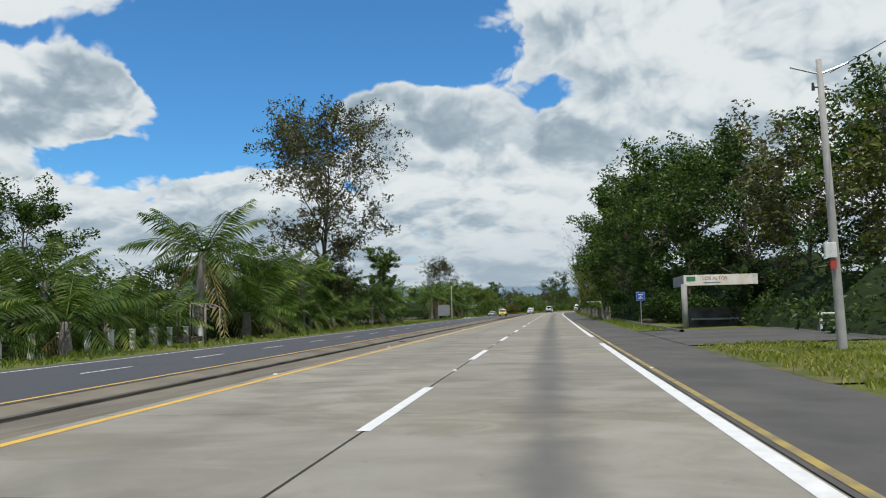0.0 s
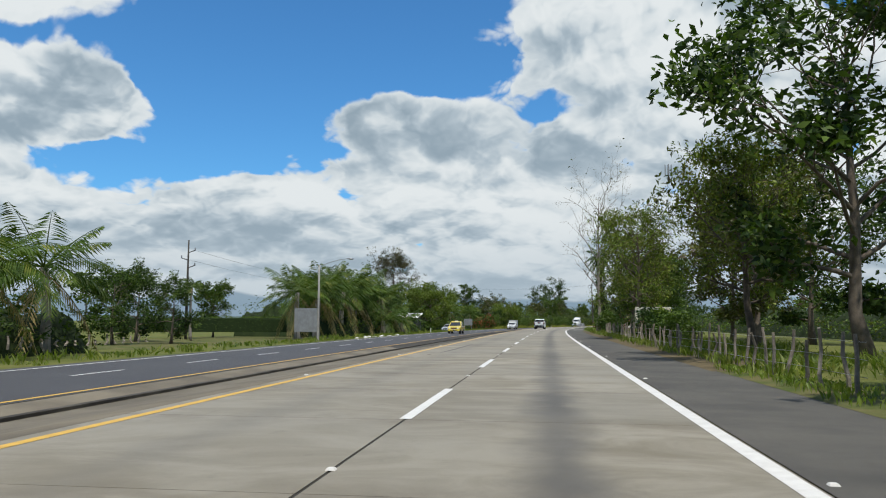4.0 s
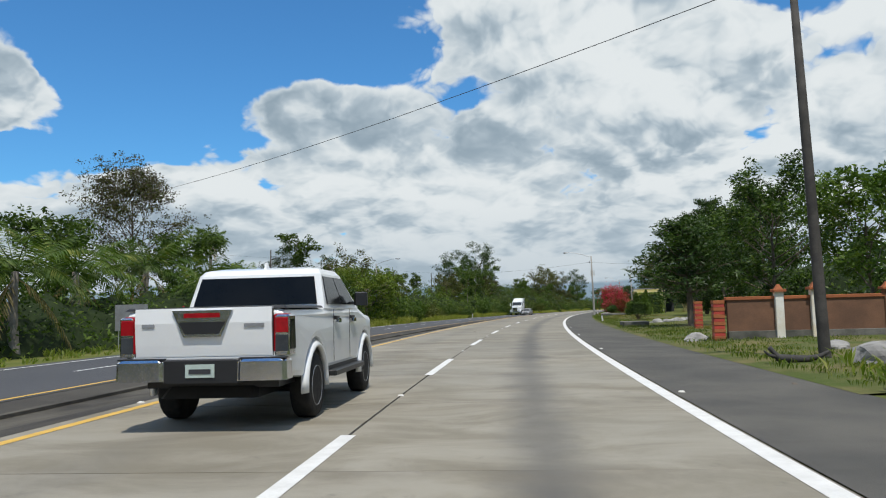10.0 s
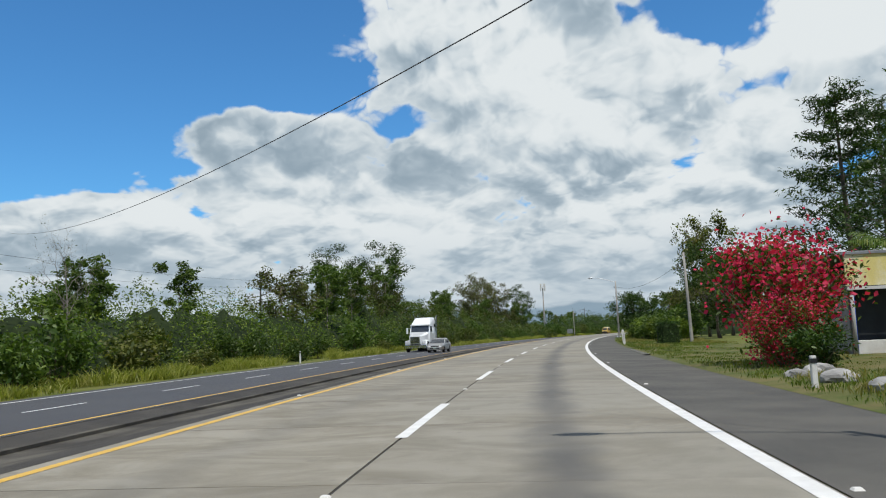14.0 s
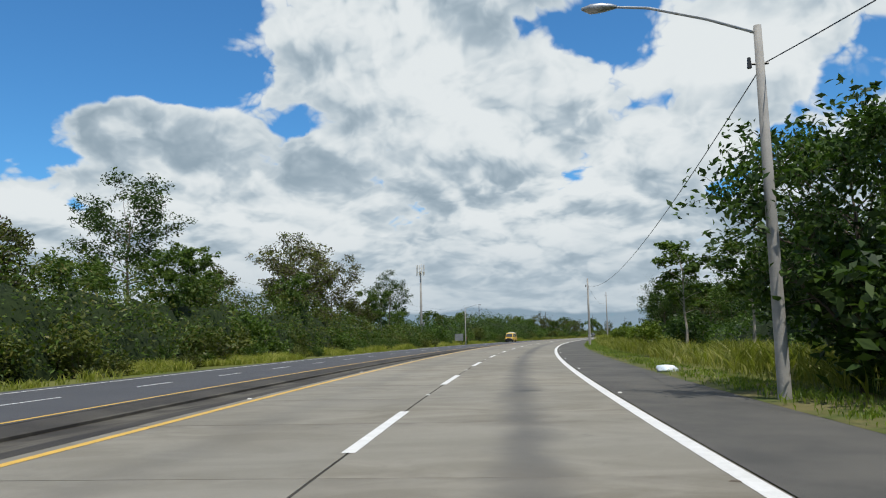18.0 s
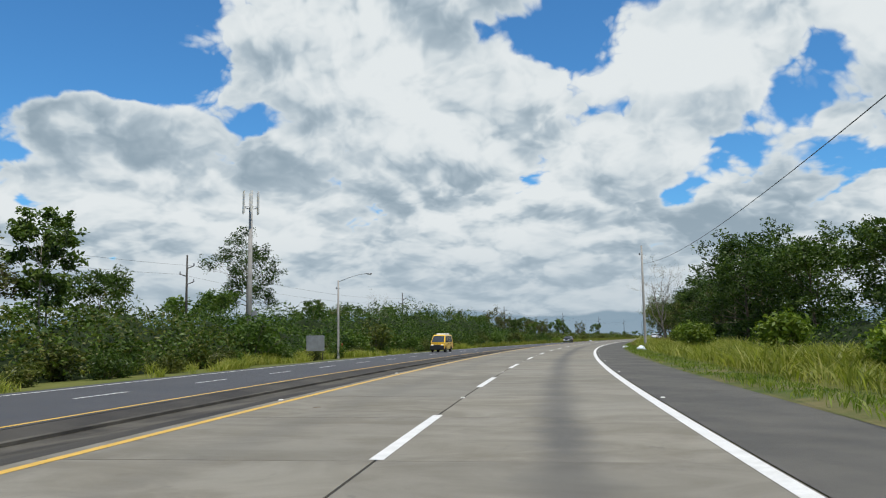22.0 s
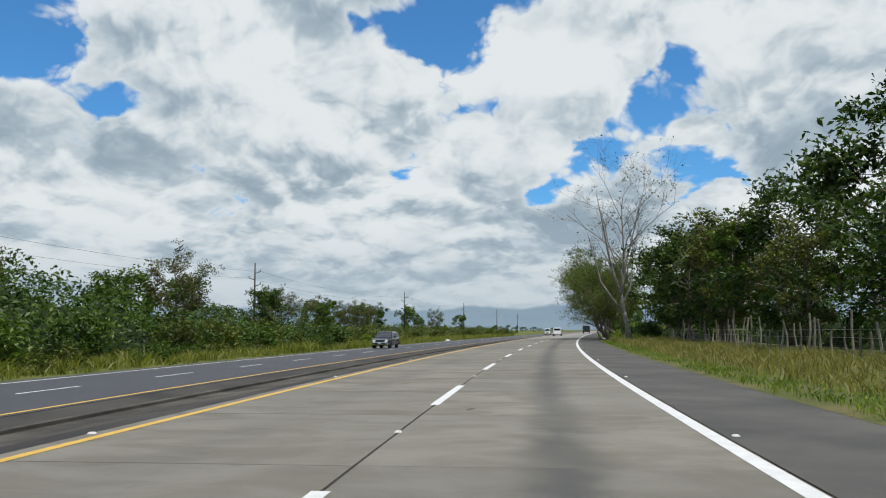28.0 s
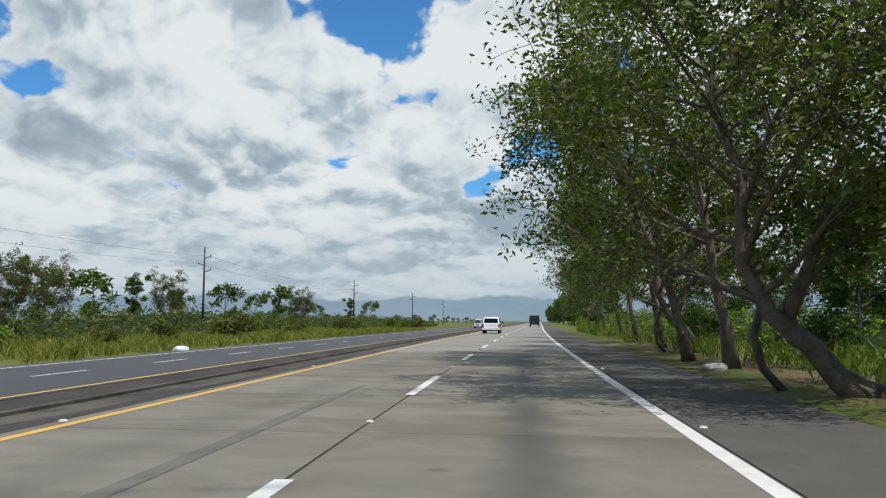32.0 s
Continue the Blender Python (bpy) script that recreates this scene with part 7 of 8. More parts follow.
def with_arches(top, z_low, arches):
    """Closes a side view along the sill, going round the wheel arches (front first)."""
    out = list(top)
    for yc, r in arches:
        n = 9
        for i in range(n):
            a = math.pi * i / (n - 1)
            out.append((yc + r * math.cos(a), z_low + r * 0.92 * math.sin(a)))
    return out


def quad_panel(corners, inset, out=0.012, thick=0.01):
    """A thin pane on a four-cornered face, drawn in from its borders (left, right, bottom, top)."""
    a, b, c, d = [Vector(p) for p in corners]
    l, r, lo, hi = inset

    def at(x, y):
        return (a.lerp(b, x)).lerp(d.lerp(c, x), y)
    q = [at(l, lo), at(1 - r, lo), at(1 - r, 1 - hi), at(l, 1 - hi)]
    n = (q[1] - q[0]).cross(q[3] - q[0]).normalized()
    sh = Shape()
    sh.add([p + n * out for p in q] + [p - n * thick for p in q], [(0, 1, 2, 3), (0, 4, 5, 1), (1, 5, 6, 2), (2, 6, 7, 3), (3, 7, 4, 0)])
    return sh


def wheel(parent, x, y, r, w, side, rim=None):
    t = Shape()
    t.smooth = True
    n = 20
    rings = []
    for dx, rr in ((-w / 2, r * 0.66), (-w / 2, r * 0.93), (-w * 0.36, r), (w * 0.36, r), (w / 2, r * 0.93), (w / 2, r * 0.66)):
        rings.append([(x + dx, y + rr * math.cos(2 * math.pi * k / n), r + rr * math.sin(2 * math.pi * k / n)) for k in range(n)])
    t.loft(rings)
    wl = part("wheel", t, M_RUBBER, parent)
    ri = Shape()
    xo = x + side * (w / 2 + 0.004)
    ri.loft([[(xo - side * 0.03, y + r * 0.68 * math.cos(2 * math.pi * k / n), r + r * 0.68 * math.sin(2 * math.pi * k / n)) for k in range(n)],
             [(xo, y + r * 0.62 * math.cos(2 * math.pi * k / n), r + r * 0.62 * math.sin(2 * math.pi * k / n)) for k in range(n)],
             [(xo - side * 0.05, y + r * 0.5 * math.cos(2 * math.pi * k / n), r + r * 0.5 * math.sin(2 * math.pi * k / n)) for k in range(n)],
             [(xo - side * 0.01, y + r * 0.2 * math.cos(2 * math.pi * k / n), r + r * 0.2 * math.sin(2 * math.pi * k / n)) for k in range(n)]])
    part("rim", ri, rim or M_RIM, wl)


def ring_cab(sections):
    """Cabin rings: (y, half width, z) pairs joined from the belt to the roof, rounded at the corners."""
    sh = Shape()
    sh.smooth = False
    rings = []
    for z, y0, y1, hw, c in sections:
        rings.append([(-hw + c, y0, z), (hw - c, y0, z), (hw, y0 + c, z), (hw, y1 - c, z), (hw - c, y1, z), (-hw + c, y1, z), (-hw, y1 - c, z), (-hw, y0 + c, z)])
    sh.loft(rings)
    return sh


def vehicle(name, label, cat, s, u, z, spin, L, W, belt, H, paint_mat, cab, nose, tail, wheels, hood=None, bed=None, extras=(), glass=None, trim=None, doors=2, roof_in=0.13, pane=(0.08, 0.08, 0.12, 0.10)):
    """cab: (rear of base, front of base, rear of roof, front of roof); hood: height at the nose; bed: height of the load bed's sides, open behind the cab."""
    glass = glass or M_GLASS
    t = thing(name, label, cat, at_road(s, u, z, spin), "traffic")
    (yf, yr), r, sill = wheels[:2], wheels[2], wheels[3]
    yb0, yb1, yt0, yt1 = cab
    hood = hood or belt
    front, rear = L / 2, -L / 2
    deck = bed or belt
    top = [(rear + 0.03, sill + 0.06), (rear, sill + 0.28), (rear + 0.02, deck - 0.05), (rear + 0.06, deck), (yb0, deck), (yb0 + 0.02, belt), (yb1, belt), (front - 0.95, hood - 0.01), (front - 0.45, hood - 0.05), (front - 0.16, hood - 0.13), (front - 0.03, hood - 0.24), (front, hood - 0.36), (front, sill + 0.22), (front - 0.06, sill + 0.04)]
    prof = with_arches(top, sill, ((yf, r * 1.24), (yr, r * 1.24)))
    part("body", side_skin(prof, W, (), 0.08), paint_mat, t)
    part("underbody", Shape().box(-W * 0.40, W * 0.40, rear + 0.25, front - 0.25, sill - 0.06, belt - 0.25), M_BLACK, t)
    hw = W / 2 - 0.03
    tw = hw - roof_in
    cabin = ring_cab(((belt - 0.02, yb0, yb1, hw, 0.04), (H - 0.10, yt0, yt1, tw, 0.06), (H - 0.03, yt0 + 0.07, yt1 - 0.09, tw - 0.05, 0.08), (H, yt0 + 0.25, yt1 - 0.3, tw - 0.18, 0.1)))
    part("cabin", cabin, paint_mat, t)
    zb, zt = belt, H - 0.10
    part("windscreen", quad_panel(((hw, yb1, zb), (-hw, yb1, zb), (-tw, yt1, zt), (tw, yt1, zt)), (0.06, 0.06, 0.06, 0.06)), M_GLASS2, t)
    part("rear_window", quad_panel(((-hw, yb0, zb), (hw, yb0, zb), (tw, yt0, zt), (-tw, yt0, zt)), pane), glass, t)
    for sg in (-1, 1):
        c = ((sg * hw, yb0, zb), (sg * hw, yb1, zb), (sg * tw, yt1, zt), (sg * tw, yt0, zt))
        if sg < 0:
            c = (c[1], c[0], c[3], c[2])
        for i in range(doors):
            w = 0.84 / doors
            lo = 0.08 + i * w
            ins = (lo + 0.012, 1 - lo - w + 0.012, 0.08, 0.08)
            pane = quad_panel(c, ins)
            part("side_window", pane, glass, t)
        yh = (yb0 + yb1) / 2
        for i in range(min(doors, 2)):
            part("door_handle", Shape().box(sg * (W / 2 + 0.005) - 0.02, sg * (W / 2 + 0.005) + 0.02, yh - 0.62 + i * 1.0, yh - 0.42 + i * 1.0, belt - 0.17, belt - 0.12, 0, 0.008), trim or M_BLACK, t)
            part("door_gap", Shape().box(sg * (W / 2 + 0.001) - 0.002, sg * (W / 2 + 0.001) + 0.002, yh - 0.70 + i * 1.0, yh - 0.69 + i * 1.0, sill + 0.1, belt - 0.03), M_BLACK, t)
        mir = part("mirror", Shape().box(sg * (hw + 0.16) - 0.10, sg * (hw + 0.16) + 0.10, yb1 - 0.62, yb1 - 0.50, belt + 0.02, belt + 0.22, 0.1, 0.03), M_BLACK, t)
        part("mirror_arm", Shape().box(sg * (hw + 0.03) - 0.06, sg * (hw + 0.03) + 0.06, yb1 - 0.58, yb1 - 0.52, belt + 0.04, belt + 0.08), M_BLACK, mir)
        part("headlamp", Shape().box(sg * (W / 2 - 0.31) - 0.17, sg * (W / 2 - 0.31) + 0.17, front - 0.22, front + 0.012, hood - 0.36, hood - 0.19, 0.12, 0.05), M_LAMP, t)
        part("tail_lamp", Shape().box(sg * (W / 2 - 0.10) - 0.085, sg * (W / 2 - 0.10) + 0.105, rear - 0.012, rear + 0.16, deck - 0.46, deck - 0.06, 0.06, 0.03), M_TAIL, t)
        for yy in (yf, yr):
            wheel(t, sg * (W / 2 - 0.135), yy, r, 0.24, sg)
    part("grille", Shape().box(-W * 0.24, W * 0.24, front - 0.05, front + 0.016, hood - 0.36, hood - 0.17, 0, 0.02), M_BLACK, t)
    part("front_bumper", Shape().box(-W / 2 + 0.12, W / 2 - 0.12, front - 0.16, front + 0.07, sill + 0.0, sill + 0.28, 0.03, 0.08), trim if trim is M_CHROME else paint_mat, t)
    part("air_intake", Shape().box(-W * 0.28, W * 0.28, front + 0.02, front + 0.078, sill + 0.06, sill + 0.18), M_BLACK, t)
    part("front_plate", Shape().box(-0.16, 0.16, front + 0.07, front + 0.085, sill + 0.13, sill + 0.27), M_PLATE, t)
    part("rear_bumper", Shape().box(-W / 2 + 0.02, W / 2 - 0.02, rear - 0.10, rear + 0.12, sill + 0.04, sill + 0.26, 0.02, 0.04), M_CHROME if bed else paint_mat, t)
    if bed:
        part("bed_floor", Shape().box(-W / 2 + 0.12, W / 2 - 0.12, rear + 0.12, yb0 - 0.06, deck - 0.02, deck + 0.008), M_BLACK, t, "black bed cover")
        part("bed_rail", Shape().box(-W / 2 + 0.03, W / 2 - 0.03, rear + 0.03, yb0 - 0.02, deck + 0.0, deck + 0.03, 0.01, 0.02), M_BLACK, t)
    return t


def back_of_pickup(t, L, W, sill, deck):
    """Tailgate, lamps, bumper, arch flares and steps of a double-cab pickup."""
    rear = -L / 2
    gate = Shape()
    gate.loft([[(-W * 0.405, rear - 0.004, sill + 0.30), (W * 0.405, rear - 0.004, sill + 0.30), (W * 0.405, rear + 0.05, sill + 0.30), (-W * 0.405, rear + 0.05, sill + 0.30)],
               [(-W * 0.405, rear - 0.016, sill + 0.42), (W * 0.405, rear - 0.016, sill + 0.42), (W * 0.405, rear + 0.05, sill + 0.42), (-W * 0.405, rear + 0.05, sill + 0.42)],
               [(-W * 0.405, rear - 0.034, deck - 0.14), (W * 0.405, rear - 0.034, deck - 0.14), (W * 0.405, rear + 0.05, deck - 0.14), (-W * 0.405, rear + 0.05, deck - 0.14)],
               [(-W * 0.405, rear - 0.020, deck + 0.02), (W * 0.405, rear - 0.020, deck + 0.02), (W * 0.405, rear + 0.05, deck + 0.02), (-W * 0.405, rear + 0.05, deck + 0.02)]])
    tg = part("tailgate", gate, M_WHITECAR, t)

    def plate(w0, w1, z0, z1, y0, y1):
        sh = Shape()
        sh.loft([[(-w0, y, z0), (w0, y, z0), (w1, y, z1), (-w1, y, z1)] for y in (y0, y1)])
        return sh
    part("handle_trim", plate(0.21, 0.335, deck - 0.29, deck - 0.005, rear - 0.055, rear), M_CHROME, tg, "chrome tapered handle surround")
    part("handle", plate(0.185, 0.265, deck - 0.26, deck - 0.13, rear - 0.062, rear - 0.05), M_BLACK, tg)
    part("brake_lamp", plate(0.20, 0.20, deck - 0.085, deck - 0.035, rear - 0.064, rear - 0.05), M_TAIL, tg)
    for x0, x1, zz in ((0.46, 0.68, deck - 0.19), (-0.68, -0.54, deck - 0.18)):
        part("badge_bar", Shape().box(x0, x1, rear - 0.042, rear - 0.02, zz, zz + 0.035), M_GREY, tg)
    for sg in (-1, 1):
        gap = part("tailgate_gap", Shape().box(sg * W * 0.408 - 0.004, sg * W * 0.408 + 0.004, rear - 0.005, rear + 0.02, sill + 0.3, deck), M_BLACK, t)
        x0, x1 = sorted((sg * (W / 2 - 0.165), sg * (W / 2 + 0.010)))
        lamp = part("tail_lamp", Shape().box(x0, x1, rear - 0.020, rear + 0.24, deck - 0.50, deck - 0.07, 0.0, 0.03), M_CHROME, t, "chrome rimmed tail lamp")
        part("red_lens", Shape().box(x0 + 0.02, x1 - 0.012, rear - 0.028, rear + 0.01, deck - 0.26, deck - 0.10, 0.03, 0.01), M_TAIL, lamp)
        part("clear_lens", Shape().box(x0 + 0.02, x1 - 0.012, rear - 0.026, rear + 0.01, deck - 0.46, deck - 0.285, 0.03, 0.01), M_GLASS2, lamp)
        side = sg * (W / 2 + 0.012)
        part("side_lens", Shape().box(side - 0.006, side + 0.006, rear + 0.02, rear + 0.21, deck - 0.44, deck - 0.12, 0.25, 0.0), M_GLASS, lamp)
        bx0, bx1 = sorted((sg * 0.40, sg * (W / 2 + 0.005)))
        part("bumper_end", Shape().box(bx0, bx1, rear - 0.13, rear + 0.16, sill + 0.05, sill + 0.27, 0.02, 0.045), M_CHROME, t, "chrome bumper end")
        part("bumper_tread", Shape().box(bx0 + 0.02, bx1 - 0.02, rear - 0.10, rear + 0.02, sill + 0.27, sill + 0.285), M_BLACK, t)
        part("side_step", Shape().box(sg * (W / 2 - 0.02) - 0.10, sg * (W / 2 - 0.02) + 0.10, -0.80, 1.10, sill - 0.08, sill - 0.01, 0, 0.02), M_BLACK, t)
        part("sill_panel", Shape().box(sg * (W / 2 - 0.06) - 0.02, sg * (W / 2 - 0.06) + 0.02, -0.85, 1.12, sill - 0.02, sill + 0.06), M_BLACK, t)
        for yy in (1.66, -1.42):
            rings = []
            for k in range(13):
                a = math.pi * (k / 12) * 1.06 - 0.03 * math.pi
                c, s_ = math.cos(a), math.sin(a)
                rings.append([(sg * (W / 2 - 0.06), yy + 0.46 * c, 0.385 + 0.46 * s_), (sg * (W / 2 + 0.012), yy + 0.47 * c, 0.385 + 0.47 * s_), (sg * (W / 2 + 0.012), yy + 0.50 * c, 0.385 + 0.50 * s_), (sg * (W / 2 - 0.06), yy + 0.57 * c, 0.385 + 0.57 * s_)])
            fl = Shape()
            fl.smooth = True
            fl.loft(rings)
            part("arch_flare", fl, M_WHITECAR, t)
        for yy in (-0.42, 0.58):
            part("chrome_handle", Shape().box(sg * (W / 2 + 0.012) - 0.022, sg * (W / 2 + 0.012) + 0.022, yy, yy + 0.20, deck - 0.20, deck - 0.14, 0.1, 0.012), M_CHROME, t, "chrome door handle")
    part("bumper_middle", Shape().box(-0.42, 0.42, rear - 0.105, rear + 0.05, sill + 0.02, sill + 0.27, 0, 0.02), M_BLACK, t)
    p = part("rear_plate", Shape().box(-0.16, 0.16, rear - 0.118, rear - 0.102, sill + 0.08, sill + 0.22), M_PLATE, t)
    part("text_bar", Shape().box(-0.12, 0.12, rear - 0.124, rear - 0.117, sill + 0.12, sill + 0.17), M_INK, p)
    part("chassis_beam", Shape().box(-0.55, 0.55, rear + 0.1, 2.2, sill - 0.16, sill + 0.06, 0.1, 0.05), M_BLACK, t)
    ax = Shape()
    ax.tube([(-0.75, -1.42, 0.37), (0.75, -1.42, 0.37)], 0.06, 8)
    part("rear_axle", ax, M_BLACK, t)
    part("spare_wheel", lathe([(0.30, 0.36), (0.34, 0.42), (0.34, 0.52), (0.30, 0.56)], 14), M_RUBBER, t).matrix_basis = Matrix.Translation((0, rear + 0.75, 0))
    part("roof_antenna", Shape().box(-0.02, 0.02, -0.55, -0.38, 1.85, 1.95, 0.6, 0.005), M_WHITECAR, t)


def pickup(s, u, z, spin, mat, label, chrome=False):
    return vehicle("pickup_truck", label, "pickup truck", s, u, z, spin, 5.25, 1.86, 1.13, 1.80, mat, (-0.95, 1.18, -0.72, 0.42), 0, 0, (1.68, -1.40, 0.375, 0.44), hood=1.10, bed=1.12, trim=M_CHROME if chrome else M_BLACK)


passing = vehicle("pickup_truck", "clean white double-cab pickup truck in the passing lane", "pickup truck", 235.65, -1.62, 0.0, 0, 5.3, 1.88, 1.33, 1.87, M_WHITECAR, (-0.98, 1.22, -0.82, 0.42), 0, 0,
                  (1.66, -1.42, 0.385, 0.52), hood=1.24, bed=1.32, trim=M_BLACK, roof_in=0.09, pane=(0.045, 0.045, 0.10, 0.09))
back_of_pickup(passing, 5.3, 1.88, 0.52, 1.32)
taxi = pickup(200.6, -12.0, ZL, 180, M_YCAR, "yellow double-cab pickup taxi driving towards the viewer")
part("roof_sign", Shape().box(-0.22, 0.22, -0.25, -0.05, 1.78, 1.92, 0.2, 0.03), M_WHITEWALL, taxi, "small white taxi roof sign")
for sg in (-1, 1):
    part("side_stripe", Shape().box(sg * 0.932 - 0.003, sg * 0.932 + 0.003, -2.5, 1.3, 0.98, 1.08), M_SILVER, taxi, "grey stripe along the side")
    part("door_emblem", Shape().box(sg * 0.932 - 0.004, sg * 0.932 + 0.004, -0.85, -0.55, 0.72, 0.93), M_GREY, taxi)
part("bonnet_emblem", Shape().box(-0.16, 0.16, 2.6, 2.66, 0.72, 0.78), M_REDPAINT, taxi, "red badge strip")

# small box truck
bt = vehicle("box_truck", "small white pickup with a tall cargo box", "box truck", 273.0, -11.4, ZL, 180, 5.2, 1.84, 1.15, 1.76, M_WHITECAR, (-0.35, 1.15, -0.2, 0.4), 0, 0, (1.65, -1.45, 0.37, 0.45), hood=1.12, doors=1)
part("cargo_box", Shape().box(-0.93, 0.93, -2.65, -0.42, 0.85, 2.15, 0, 0.04), M_WHITEWALL, bt, "white cargo box with faded pictures")
part("side_picture", Shape().box(0.932, 0.938, -2.5, -0.9, 1.0, 2.02), M_PICT, bt, "faded blue picture panel")
part("side_picture", Shape().box(-0.938, -0.932, -2.5, -0.9, 1.0, 2.02), M_PICT, bt, "faded blue picture panel")
part("roof_rail", Shape().box(-0.95, 0.95, -2.67, -0.4, 2.15, 2.19, 0, 0.02), M_STEEL, bt)

# saloon cars, van, dark wagon
vehicle("saloon_car", "beige-silver saloon car driving towards the viewer", "car", 392.6, -11.0, ZL, 180, 4.25, 1.7, 0.92, 1.42, M_GREYCAR, (-1.75, 1.05, -1.05, 0.25), 0, 0, (1.3, -1.25, 0.30, 0.30), hood=0.86)
vehicle("saloon_car", "silver saloon car parked under a tree", "car", 238, -19.4, -0.62, 172, 4.3, 1.7, 0.94, 1.46, M_SILVER, (-1.8, 1.1, -1.05, 0.25), 0, 0, (1.32, -1.28, 0.30, 0.30), hood=0.88)
van = vehicle("minibus", "yellow minibus driving in the oncoming lanes", "van", 576.0, -14.6, ZL, 180, 4.9, 1.75, 1.12, 2.05, M_VANYEL, (-2.42, 2.15, -2.32, 1.35), 0, 0, (1.55, -1.25, 0.33, 0.36), hood=1.10, doors=3)
part("roof_rack", Shape().box(-0.55, 0.55, -1.6, 0.4, 2.06, 2.20, 0.06, 0.04), M_WHITEWALL, van, "white load on the roof")
part("bull_bar", Shape().box(-0.86, 0.86, 2.44, 2.56, 0.36, 0.80, 0.03, 0.05), M_BLACK, van, "black front guard")
dark = vehicle("estate_car", "dark blue-black estate car driving towards the viewer", "car", 686.3, -14.6, ZL, 180, 4.6, 1.8, 1.0, 1.60, M_DKBLUE, (-2.15, 1.05, -1.9, 0.3), 0, 0, (1.42, -1.38, 0.34, 0.34), hood=0.98, trim=M_CHROME)
vehicle("estate_car", "white estate car far down the passing lane", "car", 776, -1.7, 0.0, 0, 4.6, 1.8, 1.0, 1.65, M_WHITECAR, (-2.15, 1.05, -1.9, 0.3), 0, 0, (1.42, -1.38, 0.34, 0.34), hood=0.98)
vehicle("minibus", "white minibus far off in the oncoming lanes", "van", 880, -11.0, ZL, 180, 4.9, 1.75, 1.12, 2.1, M_WHITECAR, (-2.42, 2.15, -2.32, 1.35), 0, 0, (1.55, -1.25, 0.33, 0.36), hood=1.10, doors=3)
ft = vehicle("box_truck", "dark blue truck far ahead in the near lane", "truck", 868, 2.1, 0.0, 0, 6.5, 2.1, 1.3, 2.2, M_DKBLUE, (1.3, 2.9, 1.35, 2.3), 0, 0, (2.2, -1.9, 0.42, 0.55), hood=1.3, doors=1)
part("cargo_box", Shape().box(-1.05, 1.05, -3.3, 1.2, 0.95, 2.45, 0, 0.04), M_DKBLUE, ft)


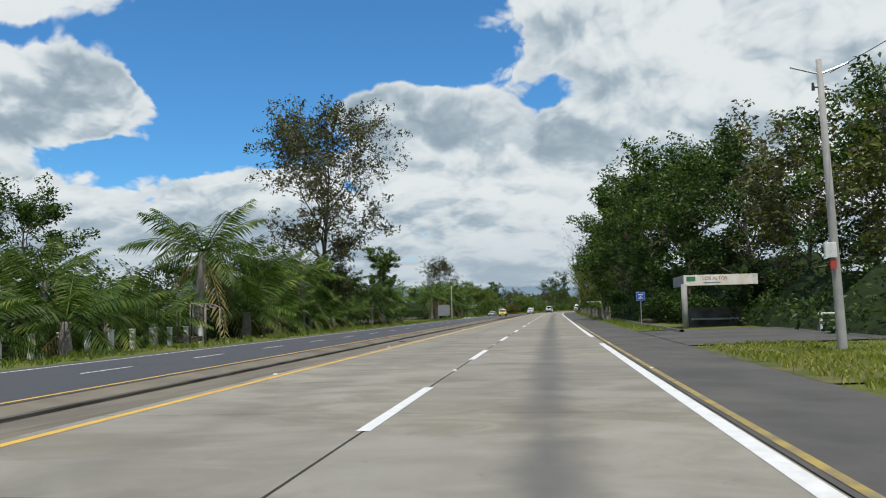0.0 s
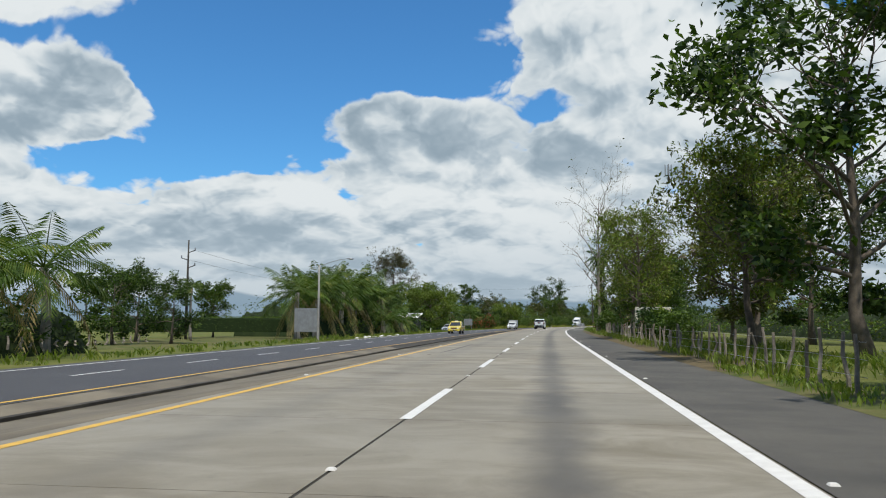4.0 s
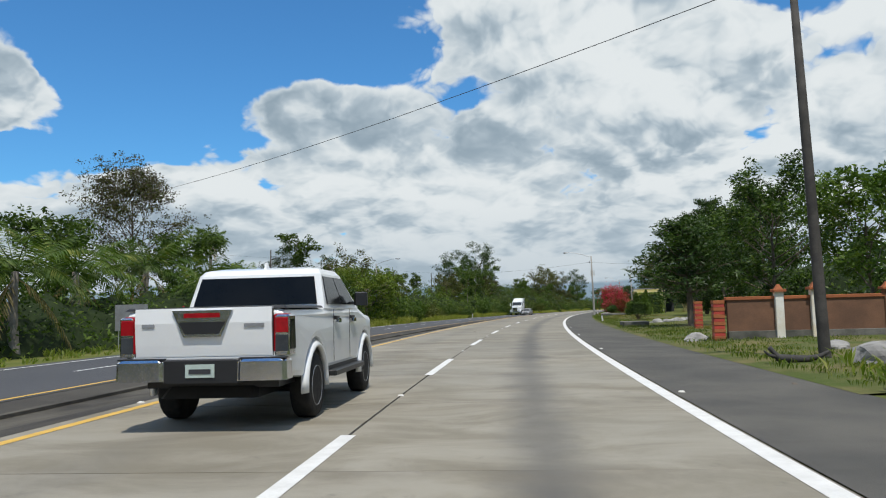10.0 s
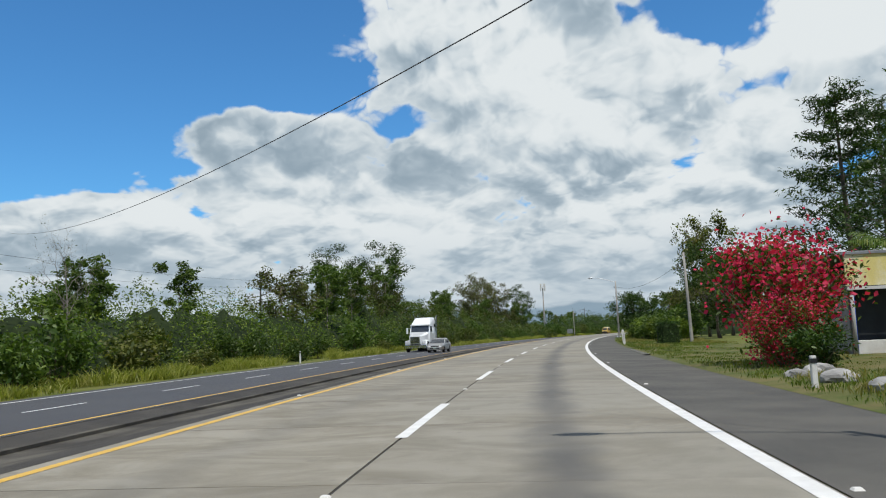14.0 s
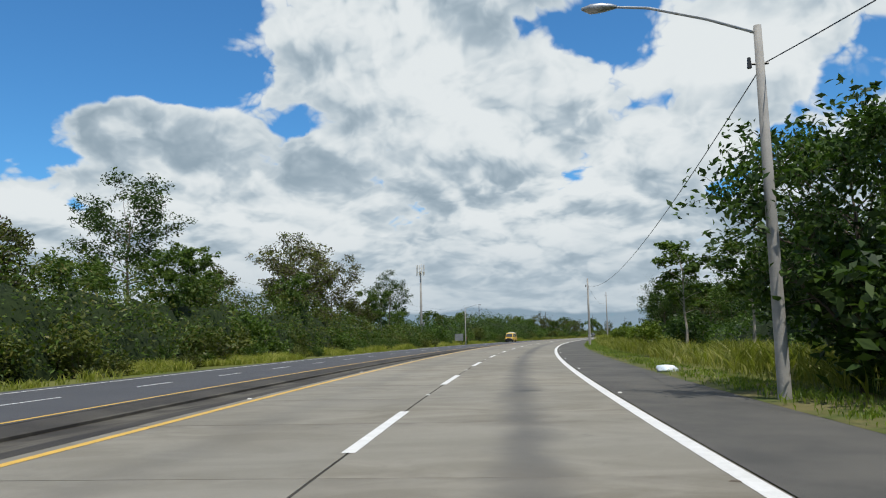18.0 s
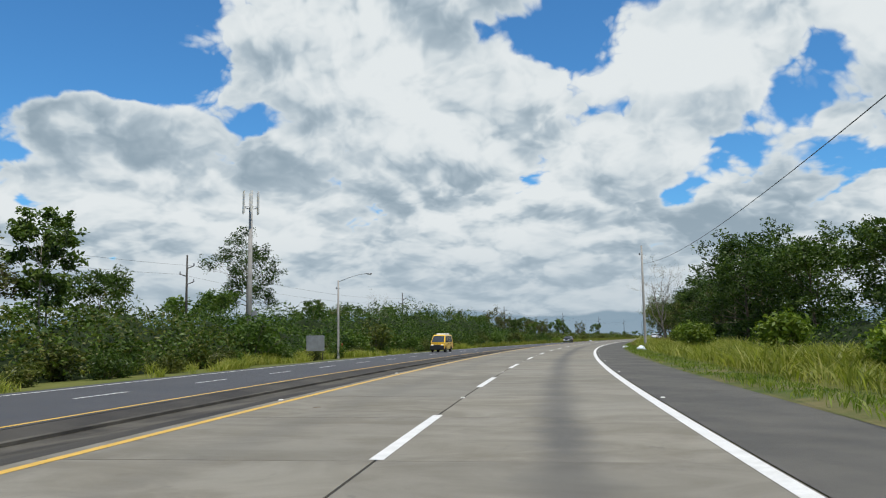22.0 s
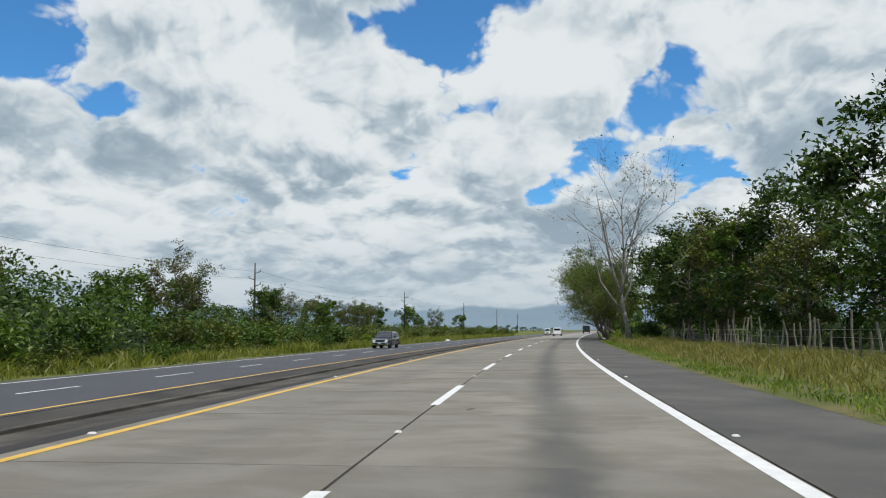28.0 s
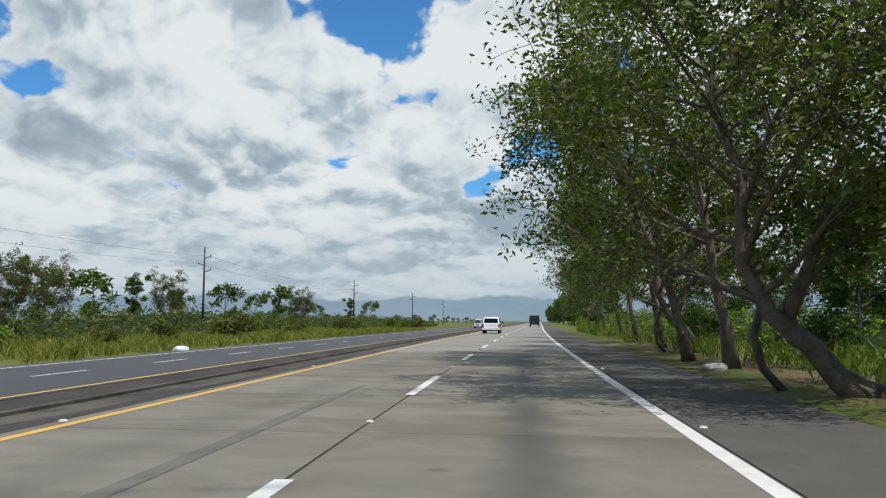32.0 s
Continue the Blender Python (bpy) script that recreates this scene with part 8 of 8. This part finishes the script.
def tractor(s, u, z, spin):
    """A long-nosed articulated lorry's tractor unit without its trailer."""
    t = thing("lorry_tractor", "white long-nosed lorry tractor without trailer", "lorry", at_road(s, u, z, spin), "traffic")
    part("chassis", Shape().box(-0.45, 0.45, -4.2, 3.4, 0.75, 1.0), M_BLACK, t)
    hd = Shape()
    hd.loft([[(-0.95, 1.2, 0.95), (0.95, 1.2, 0.95), (0.95, 1.2, 2.0), (0.8, 1.2, 2.12), (-0.8, 1.2, 2.12), (-0.95, 1.2, 2.0)],
             [(-0.92, 2.4, 0.85), (0.92, 2.4, 0.85), (0.88, 2.4, 1.75), (0.66, 2.4, 1.9), (-0.66, 2.4, 1.9), (-0.88, 2.4, 1.75)],
             [(-0.62, 3.5, 0.85), (0.62, 3.5, 0.85), (0.60, 3.5, 1.62), (0.5, 3.5, 1.72), (-0.5, 3.5, 1.72), (-0.60, 3.5, 1.62)]])
    part("bonnet", hd, M_WHITECAR, t)
    for sg in (-1, 1):
        fd = Shape()
        fd.smooth = True
        fd.loft([[(sg * 0.62, y, 0.7 + h), (sg * 1.18, y, 0.62 + h * 0.9), (sg * 1.18, y, 0.50 + h * 0.9), (sg * 0.62, y, 0.55 + h)] for y, h in ((1.55, 0.1), (1.8, 0.5), (2.3, 0.68), (2.9, 0.5), (3.35, 0.1))])
        part("mudguard", fd, M_WHITECAR, t)
        part("headlamp", Shape().box(sg * 0.9 - 0.2, sg * 0.9 + 0.2, 3.2, 3.42, 0.95, 1.18, 0, 0.03), M_LAMP, t)
        part("side_window", quad_panel(((sg * 1.1, -0.1 if sg > 0 else 1.1, 2.05), (sg * 1.1, 1.1 if sg > 0 else -0.1, 2.05), (sg * 1.08, 0.9 if sg > 0 else -0.1, 2.75), (sg * 1.08, -0.1 if sg > 0 else 0.9, 2.75)), (0.05, 0.05, 0.05, 0.05), 0.02), M_GLASS, t)
        part("sleeper_window", Shape().box(sg * 1.16 - 0.02, sg * 1.16 + 0.02, -1.35, -0.75, 2.6, 3.0, 0, 0.01), M_GLASS, t)
        m = part("mirror", Shape().box(sg * 1.45 - 0.1, sg * 1.45 + 0.1, 1.0, 1.1, 1.95, 2.6, 0, 0.03), M_WHITECAR, t)
        a = Shape()
        a.tube([(sg * 1.08, 0.95, 2.5), (sg * 1.45, 1.05, 2.5)], 0.02, 5)
        part("mirror_arm", a, M_CHROME, m)
        st = Shape()
        st.tube([(sg * 1.2, -1.75, 0.9), (sg * 1.2, -1.75, 3.9)], 0.075, 8)
        part("exhaust_pipe", st, M_CHROME, t)
        tk = Shape()
        tk.tube([(sg * 0.95, -1.5, 0.72), (sg * 0.95, 0.6, 0.72)], 0.30, 12)
        part("fuel_tank", tk, M_CHROME, t)
        for y in (2.45, -2.6, -3.75):
            wheel(t, sg * (1.02 if y > 0 else 0.92), y, 0.51, 0.3 if y > 0 else 0.52, sg, M_CHROME)
        part("step", Shape().box(sg * 1.08 - 0.12, sg * 1.08 + 0.12, 0.7, 1.3, 0.5, 0.58), M_STEEL, t)
    cb = Shape()
    cb.loft([[(-1.1, -1.6, 0.95), (1.1, -1.6, 0.95), (1.1, 1.25, 0.95), (-1.1, 1.25, 0.95)], [(-1.12, -1.6, 2.0), (1.12, -1.6, 2.0), (1.12, 1.22, 2.0), (-1.12, 1.22, 2.0)],
             [(-1.1, -1.6, 2.85), (1.1, -1.6, 2.85), (1.05, 0.92, 2.85), (-1.05, 0.92, 2.85)], [(-1.02, -1.6, 3.6), (1.02, -1.6, 3.6), (0.85, -0.1, 3.55), (-0.85, -0.1, 3.55)], [(-0.9, -1.55, 3.7), (0.9, -1.55, 3.7), (0.7, -0.4, 3.68), (-0.7, -0.4, 3.68)]])
    part("cab", cb, M_WHITECAR, t)
    part("windscreen", quad_panel(((1.12, 1.22, 2.0), (-1.12, 1.22, 2.0), (-1.05, 0.92, 2.85), (1.05, 0.92, 2.85)), (0.05, 0.05, 0.14, 0.08), 0.02), M_GLASS2, t)
    part("sun_visor", Shape().box(-1.08, 1.08, 0.9, 1.12, 2.82, 2.92, 0, 0.02), M_WHITECAR, t)
    g = part("grille", Shape().box(-0.52, 0.52, 3.45, 3.56, 0.92, 1.62, 0.02, 0.03), M_CHROME, t)
    for i in range(9):
        part("slat", Shape().box(-0.46, 0.46, 3.555, 3.575, 0.97 + i * 0.07, 1.01 + i * 0.07), M_BLACK, g)
    part("bumper", Shape().box(-1.18, 1.18, 3.2, 3.5, 0.42, 0.78, 0.02, 0.06), M_CHROME, t)
    part("fifth_wheel", Shape().box(-0.5, 0.5, -3.7, -2.7, 1.0, 1.15, 0.1, 0.05), M_BLACK, t)
    return t


tractor(399.5, -14.3, ZL, 180)

# ---- concrete slabs ----


def slabs():
    w0, w1, ln, gap = 3.86, 3.92, 4.5, 0.035
    kinds = []
    for w in (w0, w1):
        sh = Shape()
        sh.box(-(w - gap) / 2, (w - gap) / 2, -(ln - 0.014) / 2, (ln - 0.014) / 2, -0.011, 0.0)
        me = sh.mesh("slab")
        me.materials.append(M_SLABLEFT if w == w0 else M_SLAB)
        kinds.append(me)
    rest = [Shape(), Shape()]
    i = -12
    while i * ln < 1690:
        s = i * ln + 3.7
        for k, (me, c) in enumerate(((kinds[0], -w0 / 2), (kinds[1], w1 / 2))):
            m = at_road(s, c, 0.0)
            if -3 <= i < 161:
                ob = new("slab", me)
                ob.parent = road
                ob.matrix_basis = m
            else:
                hw, hl = ((w0, w1)[k] - gap) / 2, (ln - 0.014) / 2
                rest[k].add([m @ Vector(p) for p in ((-hw, -hl, 0), (hw, -hl, 0), (hw, hl, 0), (-hw, hl, 0))], [(0, 1, 2, 3)])
        i += 1
    both = Shape()
    for r in rest:
        both.add(r.v, r.f)
    ob = part("far_slabs", both, M_SLABFAR, road)
    tagged(ob, "grey concrete slabs running into the distance", kind="stuff")


M_SLABFAR = paint("worn_concrete_far", (0.26, 0.245, 0.215), (0.20, 0.185, 0.16), 0.2, 0.85, 0.2, 50, amount=0.8)
slabs()
